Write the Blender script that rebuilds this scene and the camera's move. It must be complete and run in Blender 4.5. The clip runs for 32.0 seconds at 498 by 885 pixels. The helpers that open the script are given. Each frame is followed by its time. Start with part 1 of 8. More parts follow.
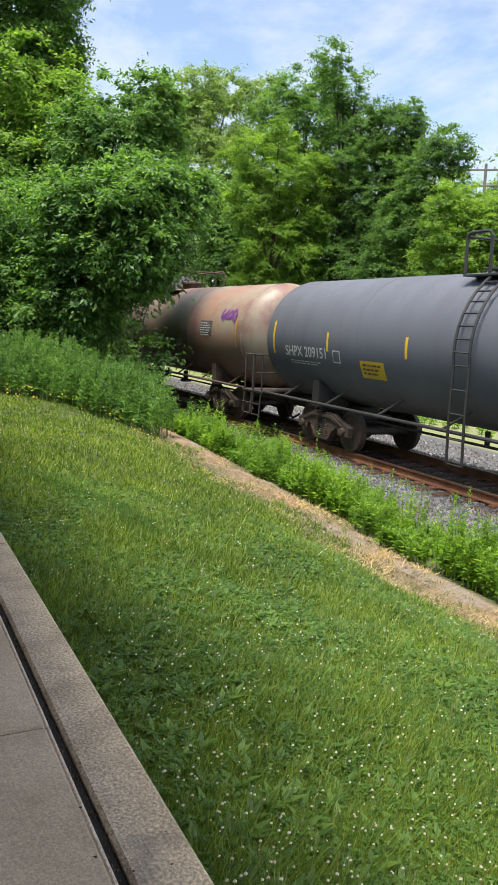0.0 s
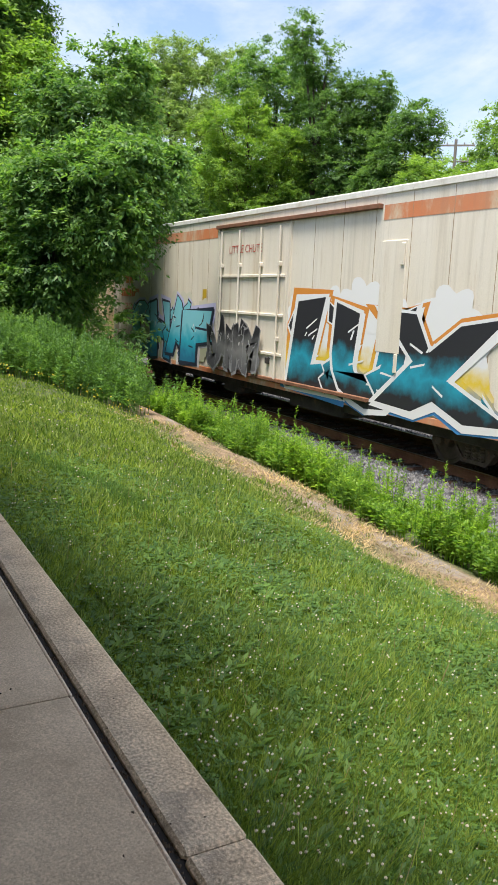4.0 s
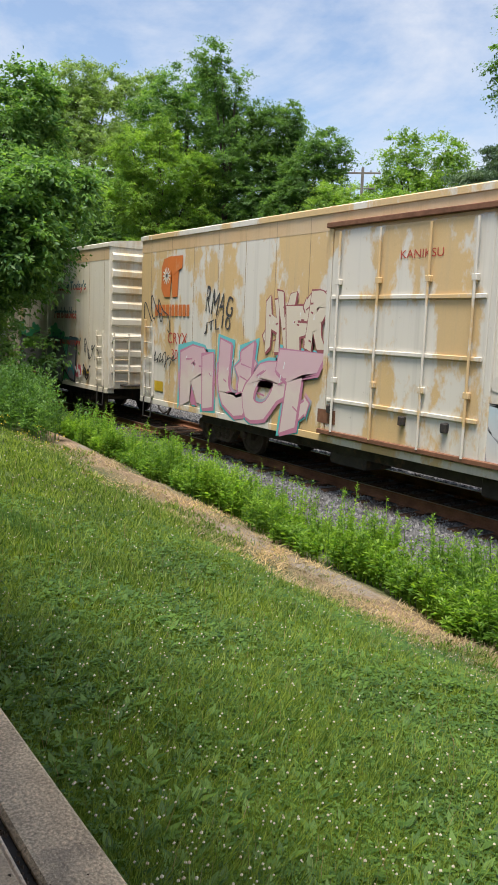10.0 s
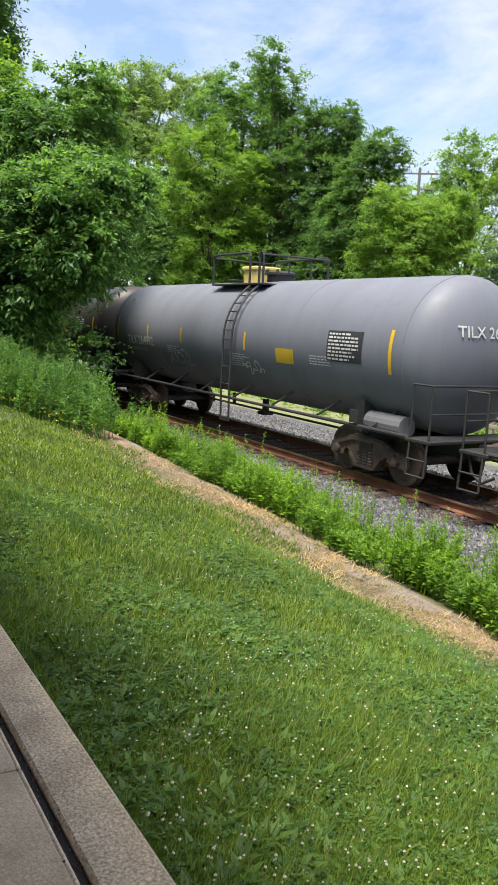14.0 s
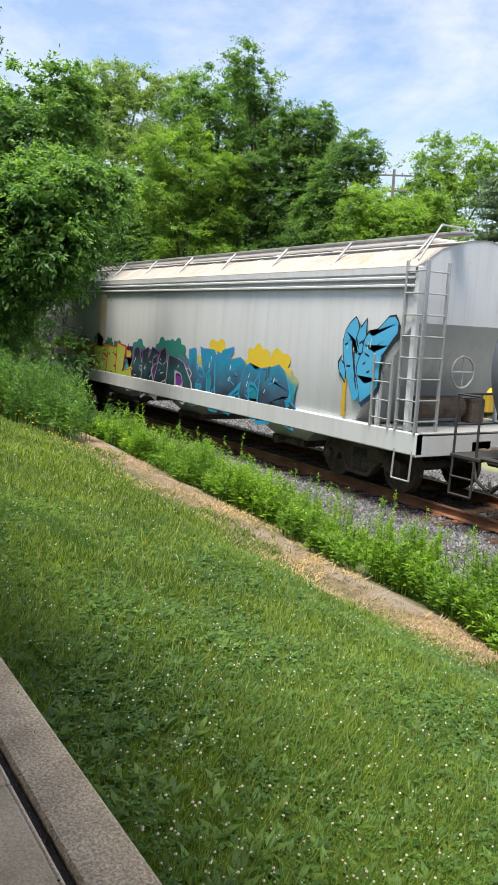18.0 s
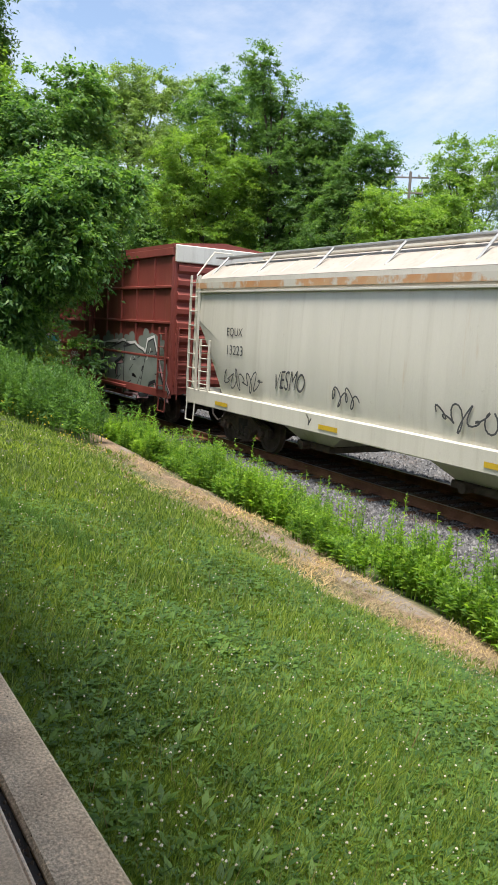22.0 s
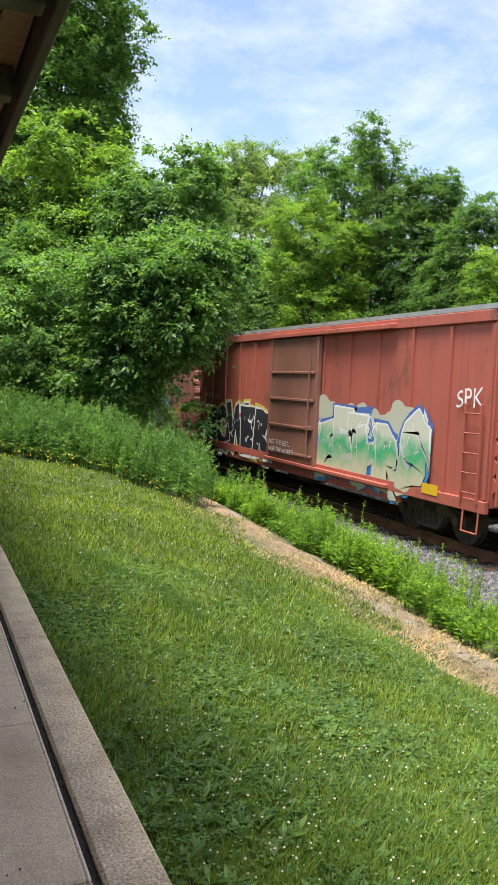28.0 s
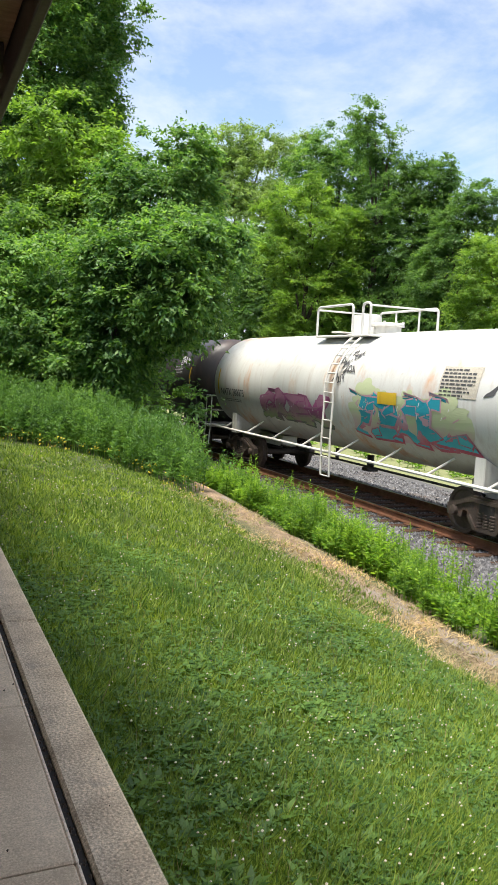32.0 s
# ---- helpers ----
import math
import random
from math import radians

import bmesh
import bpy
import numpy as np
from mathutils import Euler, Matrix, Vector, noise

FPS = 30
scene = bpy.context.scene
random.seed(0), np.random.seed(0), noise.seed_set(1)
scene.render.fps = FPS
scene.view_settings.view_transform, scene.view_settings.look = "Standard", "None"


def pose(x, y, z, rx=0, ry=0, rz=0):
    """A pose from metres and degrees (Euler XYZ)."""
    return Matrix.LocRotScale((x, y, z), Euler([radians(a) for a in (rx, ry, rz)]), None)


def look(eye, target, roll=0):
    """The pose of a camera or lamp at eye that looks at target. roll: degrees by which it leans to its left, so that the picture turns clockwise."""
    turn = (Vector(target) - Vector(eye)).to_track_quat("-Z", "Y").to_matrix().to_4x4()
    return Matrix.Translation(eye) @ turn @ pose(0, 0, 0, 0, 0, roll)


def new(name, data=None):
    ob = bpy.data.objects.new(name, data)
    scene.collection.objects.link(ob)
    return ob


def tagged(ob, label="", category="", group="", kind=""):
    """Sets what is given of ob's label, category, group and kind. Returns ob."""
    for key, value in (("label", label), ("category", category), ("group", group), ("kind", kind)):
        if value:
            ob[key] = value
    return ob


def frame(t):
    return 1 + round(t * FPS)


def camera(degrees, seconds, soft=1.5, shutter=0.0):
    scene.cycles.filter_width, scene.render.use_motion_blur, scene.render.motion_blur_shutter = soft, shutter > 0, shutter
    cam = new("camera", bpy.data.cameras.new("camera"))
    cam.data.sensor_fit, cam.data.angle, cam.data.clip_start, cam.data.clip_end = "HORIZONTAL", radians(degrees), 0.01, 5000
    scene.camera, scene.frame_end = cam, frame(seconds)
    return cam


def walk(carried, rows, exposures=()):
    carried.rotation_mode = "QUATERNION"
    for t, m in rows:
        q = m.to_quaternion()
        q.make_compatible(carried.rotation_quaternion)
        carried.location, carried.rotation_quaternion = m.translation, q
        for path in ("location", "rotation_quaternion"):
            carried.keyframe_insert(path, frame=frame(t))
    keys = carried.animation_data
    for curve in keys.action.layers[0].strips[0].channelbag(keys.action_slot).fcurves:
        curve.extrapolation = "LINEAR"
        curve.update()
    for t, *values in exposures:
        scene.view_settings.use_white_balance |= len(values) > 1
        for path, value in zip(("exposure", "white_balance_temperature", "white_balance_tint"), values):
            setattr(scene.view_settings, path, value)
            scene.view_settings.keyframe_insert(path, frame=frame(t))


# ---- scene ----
cam = camera(35.0, 32.0, 0.85)
PATH = [
    (0, (0.306, -10.646, 2.8), (-1.47, -9.777, 2.5), 2.5),
    (0.5, (0.301, -10.643, 2.796), (-1.473, -9.771, 2.497), 2.3),
    (1, (0.297, -10.643, 2.794), (-1.472, -9.763, 2.483), 2.2),
    (1.5, (0.29, -10.643, 2.789), (-1.474, -9.759, 2.46), 2.2),
    (2, (0.297, -10.636, 2.792), (-1.459, -9.745, 2.444), 2.1),
    (2.5, (0.29, -10.663, 2.797), (-1.462, -9.769, 2.437), 2.3),
    (4.5, (0.379, -10.847, 2.828), (-1.325, -9.86, 2.479), 2.7),
    (5, (0.407, -10.847, 2.827), (-1.232, -9.75, 2.491), 3.3),
    (5.5, (0.404, -10.791, 2.809), (-1.155, -9.579, 2.49), 3.3),
    (6, (0.399, -10.776, 2.814), (-1.121, -9.514, 2.504), 2.7),
    (6.5, (0.385, -10.785, 2.809), (-1.137, -9.524, 2.501), 2.2),
    (7, (0.389, -10.783, 2.82), (-1.216, -9.631, 2.511), 1.3),
    (7.5, (0.353, -10.803, 2.832), (-1.293, -9.712, 2.518), 1.9),
    (8, (0.337, -10.792, 2.839), (-1.319, -9.715, 2.521), 2.6),
    (8.5, (0.338, -10.778, 2.843), (-1.317, -9.703, 2.522), 2.7),
    (9, (0.338, -10.76, 2.85), (-1.311, -9.673, 2.535), 2.7),
    (9.5, (0.336, -10.725, 2.847), (-1.303, -9.621, 2.542), 2.3),
    (10, (0.332, -10.706, 2.838), (-1.304, -9.594, 2.546), 2.2),
    (10.5, (0.313, -10.673, 2.822), (-1.33, -9.567, 2.541), 2.1),
    (11, (0.308, -10.653, 2.825), (-1.363, -9.589, 2.549), 2.0),
    (11.5, (0.306, -10.627, 2.826), (-1.395, -9.611, 2.552), 2.2),
    (12, (0.302, -10.605, 2.816), (-1.412, -9.611, 2.544), 2.3),
    (12.5, (0.344, -10.637, 2.833), (-1.38, -9.661, 2.559), 2.4),
    (13, (0.336, -10.636, 2.839), (-1.404, -9.692, 2.557), 2.7),
    (13.5, (0.249, -10.667, 2.835), (-1.493, -9.729, 2.542), 3.4),
    (14, (0.119, -10.729, 2.845), (-1.58, -9.716, 2.548), 3.1),
    (14.5, (0.084, -10.771, 2.85), (-1.586, -9.713, 2.543), 3.1),
    (16.5, (0.072, -10.756, 2.857), (-1.582, -9.674, 2.548), 3.4),
    (17, (0.071, -10.758, 2.859), (-1.588, -9.683, 2.553), 3.2),
    (17.5, (0.067, -10.758, 2.857), (-1.594, -9.685, 2.558), 3.1),
    (18, (0.059, -10.758, 2.854), (-1.608, -9.692, 2.562), 3.1),
    (18.5, (0.061, -10.757, 2.857), (-1.614, -9.701, 2.57), 2.9),
    (19, (0.041, -10.755, 2.849), (-1.638, -9.707, 2.561), 2.9),
    (19.5, (0.046, -10.761, 2.853), (-1.638, -9.722, 2.564), 2.9),
    (20, (0.052, -10.773, 2.859), (-1.638, -9.743, 2.569), 3.0),
    (20.5, (0.064, -10.789, 2.861), (-1.641, -9.783, 2.571), 3.3),
    (21, (0.067, -10.768, 2.862), (-1.636, -9.759, 2.58), 3.3),
    (21.5, (0.077, -10.732, 2.862), (-1.619, -9.71, 2.58), 3.3),
    (22, (0.056, -10.661, 2.849), (-1.633, -9.629, 2.561), 3.2),
    (22.5, (0.058, -10.581, 2.838), (-1.626, -9.546, 2.535), 3.2),
    (23, (0.074, -10.542, 2.835), (-1.642, -9.562, 2.523), 2.9),
    (23.5, (0.071, -10.556, 2.844), (-1.707, -9.676, 2.589), 5.3),
    (24, (0.025, -10.599, 2.905), (-1.844, -9.898, 2.784), 1.2),
    (24.5, (0.002, -10.607, 2.895), (-1.86, -9.887, 2.783), 1.8),
    (25, (-0.029, -10.631, 2.88), (-1.887, -9.9, 2.771), 1.9),
    (25.5, (-0.045, -10.631, 2.878), (-1.897, -9.883, 2.766), 2.3),
    (27.5, (-0.02, -10.624, 2.887), (-1.853, -9.845, 2.749), 2.4),
    (28, (-0.005, -10.622, 2.89), (-1.838, -9.835, 2.743), 2.5),
    (28.5, (-0.013, -10.622, 2.882), (-1.845, -9.833, 2.731), 2.5),
    (29, (-0.018, -10.626, 2.878), (-1.847, -9.833, 2.724), 2.6),
    (29.5, (-0.02, -10.628, 2.879), (-1.849, -9.833, 2.722), 2.7),
    (30, (-0.017, -10.621, 2.881), (-1.844, -9.823, 2.722), 2.8),
    (30.5, (-0.02, -10.618, 2.877), (-1.847, -9.82, 2.714), 2.8),
    (31, (-0.022, -10.616, 2.876), (-1.848, -9.817, 2.708), 2.9),
    (31.5, (-0.018, -10.61, 2.876), (-1.842, -9.808, 2.701), 3.0),
    (32, (-0.014, -10.611, 2.885), (-1.836, -9.807, 2.702), 3.0),
]
walk(cam, [(t, look(eye, target, roll)) for t, eye, target, roll in PATH],
     [(0, 0.95), (2.5, 1.05), (4.5, 0.9), (5.5, 0.65), (6.5, 0.5), (8, 0.55), (9, 0.7), (11, 0.65), (13, 0.95), (17, 0.95), (20, 0.85), (22.5, 0.9), (24, 1.14), (29.5, 1.13), (30.7, 1.03), (32, 1.02)])

# world: hazy summer sky with thin cloud, and the sun high behind the station roof
SUN = Vector((0.15, -0.23, 1.0)).normalized()
wd = bpy.data.worlds.new("world")
scene.world = wd
wd.use_nodes = True
wn, wl = wd.node_tree.nodes, wd.node_tree.links
wn.clear()
sky = wn.new("ShaderNodeTexSky")
sky.sky_type = 'NISHITA'
sky.sun_disc = False
sky.sun_elevation = math.asin(SUN.z)
sky.sun_rotation = math.atan2(SUN.x, SUN.y)
sky.air_density, sky.dust_density, sky.ozone_density = 1.0, 1.5, 1.2
wc = wn.new("ShaderNodeTexCoord")
wm = wn.new("ShaderNodeMapping")
wm.inputs["Scale"].default_value = (1.0, 1.6, 3.4)
cl = wn.new("ShaderNodeTexNoise")
cl.inputs["Scale"].default_value = 1.7
cl.inputs["Detail"].default_value = 9.0
cl.inputs["Roughness"].default_value = 0.6
cl.inputs["Distortion"].default_value = 0.5
cr = wn.new("ShaderNodeValToRGB")
cr.color_ramp.elements[0].position, cr.color_ramp.elements[0].color = 0.40, (0.08, 0.08, 0.08, 1)
cr.color_ramp.elements[1].position, cr.color_ramp.elements[1].color = 0.62, (0.92, 0.92, 0.92, 1)
cm = wn.new("ShaderNodeMix")
cm.data_type = 'RGBA'
cm.inputs["B"].default_value = (4.2, 4.4, 4.85, 1)
bg = wn.new("ShaderNodeBackground")
bg.inputs["Strength"].default_value = 0.125
wo = wn.new("ShaderNodeOutputWorld")
wl.new(wc.outputs["Generated"], wm.inputs["Vector"])
wl.new(wm.outputs["Vector"], cl.inputs["Vector"])
ci = wn.new("ShaderNodeTexNoise")
ci.inputs["Scale"].default_value, ci.inputs["Detail"].default_value, ci.inputs["Roughness"].default_value = 7.0, 6.0, 0.6
cx = wn.new("ShaderNodeMix")
cx.inputs["Factor"].default_value = 0.3
wl.new(wm.outputs["Vector"], ci.inputs["Vector"])
wl.new(cl.outputs["Fac"], cx.inputs["A"])
wl.new(ci.outputs["Fac"], cx.inputs["B"])
wl.new(cx.outputs["Result"], cr.inputs["Fac"])
wl.new(cr.outputs["Color"], cm.inputs["Factor"])
wl.new(sky.outputs["Color"], cm.inputs["A"])
wl.new(cm.outputs["Result"], bg.inputs["Color"])
wl.new(bg.outputs["Background"], wo.inputs["Surface"])
sun = new("sun", bpy.data.lights.new("sun", 'SUN'))
sun.data.energy, sun.data.angle, sun.data.color = 4.4, radians(24.0), (1.0, 0.935, 0.83)
sun.matrix_basis = look(SUN * 60, (0, 0, 0))


# ---- materials ----
def nodes_of(name):
    m = bpy.data.materials.new(name)
    m.use_nodes = True
    n, l = m.node_tree.nodes, m.node_tree.links
    return m, n, l, n["Principled BSDF"]


def rgb(c, k=1.0):
    return (min(1, c[0] * k), min(1, c[1] * k), min(1, c[2] * k), 1)


def ramp(n, stops):
    r = n.new("ShaderNodeValToRGB")
    e = r.color_ramp.elements
    while len(e) < len(stops):
        e.new(0.5)
    for k, (p, c) in zip(e, stops):
        k.position, k.color = p, c
    return r


def noise_node(n, l, vec, scale, detail=4.0, rough=0.55, stretch=None):
    t = n.new("ShaderNodeTexNoise")
    t.inputs["Scale"].default_value, t.inputs["Detail"].default_value = scale, detail
    t.inputs["Roughness"].default_value = rough
    if stretch:
        mp = n.new("ShaderNodeMapping")
        mp.inputs["Scale"].default_value = stretch
        l.new(vec, mp.inputs["Vector"])
        vec = mp.outputs["Vector"]
    l.new(vec, t.inputs["Vector"])
    return t


def mixc(n, l, fac, a, b, mode='MIX'):
    m = n.new("ShaderNodeMix")
    m.data_type, m.blend_type = 'RGBA', mode
    for key, v in (("Factor", fac), ("A", a), ("B", b)):
        if isinstance(v, (int, float)):
            m.inputs[key].default_value = v
        elif isinstance(v, tuple):
            m.inputs[key].default_value = v
        else:
            l.new(v, m.inputs[key])
    return m.outputs["Result"]


def surface(name, base, second=None, scale=3.0, rough=0.6, metal=0.0, grain=40.0, bump=0.1, stain=None, stain_at=(0.55, 0.7),
            stain_scale=1.0, stretch=(1, 1, 1), spec=0.4, streak=0.0, grit=0.2, pits=0.0):
    """A weathered surface: two tones at a coarse scale, fine grain, and stains with a shape of their own."""
    m, n, l, p = nodes_of(name)
    co = n.new("ShaderNodeTexCoord").outputs["Object"]
    second = second or tuple(v * 0.78 for v in base)
    a = noise_node(n, l, co, scale, 5.0, 0.6, stretch)
    f = ramp(n, [(0.35, (0, 0, 0, 1)), (0.7, (1, 1, 1, 1))])
    l.new(a.outputs["Fac"], f.inputs["Fac"])
    col = mixc(n, l, f.outputs["Color"], rgb(base), rgb(second))
    g = noise_node(n, l, co, grain, 3.0)
    gr = ramp(n, [(0.3, (1 - grit, 1 - grit, 1 - grit, 1)), (0.7, (1 + grit / 2, 1 + grit / 2, 1 + grit / 2, 1))])
    l.new(g.outputs["Fac"], gr.inputs["Fac"])
    col = mixc(n, l, 1.0, col, gr.outputs["Color"], 'MULTIPLY')
    if stain:
        s = noise_node(n, l, co, stain_scale, 7.0, 0.65, stretch)
        sr = ramp(n, [(stain_at[0], (0, 0, 0, 1)), (stain_at[1], (1, 1, 1, 1))])
        l.new(s.outputs["Fac"], sr.inputs["Fac"])
        col = mixc(n, l, sr.outputs["Color"], col, rgb(stain))
    if pits:
        d = noise_node(n, l, co, 70.0, 3.0, 0.55)
        dr = ramp(n, [(0.60, (0, 0, 0, 1)), (0.68, (pits, pits, pits, 1))])
        l.new(d.outputs["Fac"], dr.inputs["Fac"])
        col = mixc(n, l, dr.outputs["Color"], col, rgb(base, 0.35))
        d = noise_node(n, l, co, 150.0, 2.0, 0.5)
        dr = ramp(n, [(0.62, (0, 0, 0, 1)), (0.68, (pits, pits, pits, 1))])
        l.new(d.outputs["Fac"], dr.inputs["Fac"])
        col = mixc(n, l, dr.outputs["Color"], col, rgb(base, 1.5))
    if streak:
        k = noise_node(n, l, co, 2.2, 6.0, 0.7, (2.6, 2.6, 0.07))
        kr = ramp(n, [(0.5, (0, 0, 0, 1)), (0.78, (streak, streak, streak, 1))])
        l.new(k.outputs["Fac"], kr.inputs["Fac"])
        col = mixc(n, l, kr.outputs["Color"], col, rgb(stain or second, 0.45))
        w = noise_node(n, l, co, 7.0, 8.0, 0.75)
        wr = ramp(n, [(0.62, (0, 0, 0, 1)), (0.7, (streak, streak, streak, 1))])
        l.new(w.outputs["Fac"], wr.inputs["Fac"])
        col = mixc(n, l, wr.outputs["Color"], col, rgb((0.16, 0.09, 0.055)))
    l.new(col, p.inputs["Base Color"])
    rr = ramp(n, [(0.3, rgb((rough * 0.8,) * 3)), (0.7, rgb((min(1, rough * 1.2),) * 3))])
    l.new(a.outputs["Fac"], rr.inputs["Fac"])
    l.new(rr.outputs["Color"], p.inputs["Roughness"])
    p.inputs["Metallic"].default_value = metal
    p.inputs["Specular IOR Level"].default_value = spec
    if bump:
        b = n.new("ShaderNodeBump")
        b.inputs["Strength"].default_value, b.inputs["Distance"].default_value = bump, 0.02
        l.new(g.outputs["Fac"], b.inputs["Height"])
        l.new(b.outputs["Normal"], p.inputs["Normal"])
    return m


def leaf_material(name, a, b, translucent=0.35, vary=1.0):
    """Leaves: colour varies from leaf to leaf and over the crown; light passes through."""
    m, n, l, p = nodes_of(name)
    geo = n.new("ShaderNodeNewGeometry")
    r = ramp(n, [(0.0, rgb(a)), (1.0, rgb(b))])
    l.new(geo.outputs["Random Per Island"], r.inputs["Fac"])
    t = noise_node(n, l, geo.outputs["Position"], 0.8, 4.0, 0.6)
    v = ramp(n, [(0.36, (1 - 0.36 * vary, 1 - 0.3 * vary, 1 - 0.26 * vary, 1)), (0.66, (1 + 0.42 * vary, 1 + 0.32 * vary, 1 + 0.1 * vary, 1))])
    l.new(t.outputs["Fac"], v.inputs["Fac"])
    col = mixc(n, l, 1.0, r.outputs["Color"], v.outputs["Color"], 'MULTIPLY')
    l.new(col, p.inputs["Base Color"])
    p.inputs["Roughness"].default_value = 0.5
    p.inputs["Specular IOR Level"].default_value = 0.35
    tr = n.new("ShaderNodeBsdfTranslucent")
    tc = mixc(n, l, 1.0, col, (1.5, 1.6, 0.7, 1), 'MULTIPLY')
    l.new(tc, tr.inputs["Color"])
    mx = n.new("ShaderNodeMixShader")
    mx.inputs["Fac"].default_value = translucent
    l.new(p.outputs["BSDF"], mx.inputs[1])
    l.new(tr.outputs["BSDF"], mx.inputs[2])
    l.new(mx.outputs["Shader"], n["Material Output"].inputs["Surface"])
    return m


LEAF_DARK = leaf_material("leaf_dark", (0.07, 0.15, 0.05), (0.145, 0.255, 0.08), 0.5)
LEAF_MID = leaf_material("leaf_mid", (0.052, 0.14, 0.045), (0.195, 0.325, 0.088), 0.44)
LEAF_LIGHT = leaf_material("leaf_light", (0.11, 0.215, 0.042), (0.235, 0.36, 0.075), 0.48)
LEAF_GREY = leaf_material("leaf_grey", (0.13, 0.21, 0.075), (0.25, 0.35, 0.13), 0.45)
LEAF_PINE = leaf_material("leaf_pine", (0.07, 0.125, 0.085), (0.13, 0.2, 0.125), 0.2)
WEED_LEAF = leaf_material("weed_leaf", (0.075, 0.18, 0.03), (0.25, 0.385, 0.06), 0.48)
WEED_DARK = leaf_material("weed_dark", (0.055, 0.135, 0.043), (0.15, 0.265, 0.075), 0.42)
GRASS = leaf_material("grass", (0.036, 0.092, 0.012), (0.25, 0.325, 0.062), 0.45, 0.6)
CLOVER = leaf_material("clover", (0.028, 0.078, 0.015), (0.105, 0.195, 0.035), 0.33, 0.75)
STRAW = leaf_material("straw", (0.21, 0.15, 0.085), (0.47, 0.365, 0.22), 0.25)
FLOWER = surface("clover_flower", (0.58, 0.56, 0.44), (0.42, 0.34, 0.25), 20, 0.8)
YELLOW_FLOWER = surface("yellow_flower", (0.65, 0.50, 0.04), (0.5, 0.4, 0.03), 20, 0.8)
BARK = surface("bark", (0.10, 0.075, 0.055), (0.05, 0.04, 0.03), 4, 0.9, stretch=(1, 1, 0.3), bump=0.5)
CONCRETE = surface("concrete", (0.74, 0.585, 0.41), (0.56, 0.435, 0.30), 2.2, 0.85, grain=140, bump=0.15, grit=0.35, pits=0.3, stain=(0.36, 0.27, 0.18), stain_at=(0.5, 0.78), stain_scale=3.1)
CONCRETE_EDGE = surface("concrete_edge", (0.82, 0.68, 0.52), (0.66, 0.53, 0.4), 9, 0.85, grain=110, bump=0.2, grit=0.4, pits=0.3)
CONCRETE_KERB = surface("concrete_kerb", (0.73, 0.58, 0.405), (0.50, 0.39, 0.27), 7, 0.9, grain=95, bump=0.35, grit=0.55, pits=0.5, stain=(0.24, 0.195, 0.155), stain_at=(0.57, 0.75), stain_scale=5)
JOINT = surface("joint_filler", (0.028, 0.024, 0.021), None, 10, 0.95)
WOOD_SOFFIT = surface("soffit_wood", (0.40, 0.23, 0.115), (0.29, 0.155, 0.075), 3, 0.55, stretch=(8, 0.4, 1))
WOOD_BEAM = surface("beam_wood", (0.10, 0.075, 0.06), (0.07, 0.05, 0.04), 3, 0.6, stretch=(0.4, 6, 1))
RAIL_RUST = surface("rail_rust", (0.24, 0.105, 0.055), (0.14, 0.06, 0.035), 3, 0.85, grain=60, bump=0.3)
RAIL_TOP = surface("rail_top", (0.30, 0.27, 0.25), (0.2, 0.17, 0.15), 3, 0.35, metal=0.9)
TIE_WOOD = surface("tie_wood", (0.105, 0.062, 0.042), (0.06, 0.037, 0.026), 3, 0.95, stretch=(6, 0.6, 1), bump=0.5, spec=0.1)


def stone_material(name, tint):
    m, n, l, p = nodes_of(name)
    geo = n.new("ShaderNodeNewGeometry")
    r = ramp(n, [(0.0, (0.06, 0.06, 0.065, 1)), (0.5, (0.135, 0.135, 0.143, 1)), (1.0, (0.27, 0.265, 0.27, 1))])
    l.new(geo.outputs["Random Per Island"], r.inputs["Fac"])
    t = noise_node(n, l, geo.outputs["Position"], 0.9, 4)
    v = ramp(n, [(0.52, (1, 1, 1, 1)), (0.72, (0.75, 0.55, 0.42, 1))])
    l.new(t.outputs["Fac"], v.inputs["Fac"])
    c = mixc(n, l, 1.0, r.outputs["Color"], v.outputs["Color"], 'MULTIPLY')
    l.new(mixc(n, l, 1.0, c, rgb(tint), 'MULTIPLY'), p.inputs["Base Color"])
    p.inputs["Roughness"].default_value = 0.9
    return m


STONE = stone_material("ballast_stone", (1, 1, 1))
# brown tint that also carries the shadow under the train
STONE_SHADED = stone_material("shaded_stone", (0.52, 0.40, 0.33))


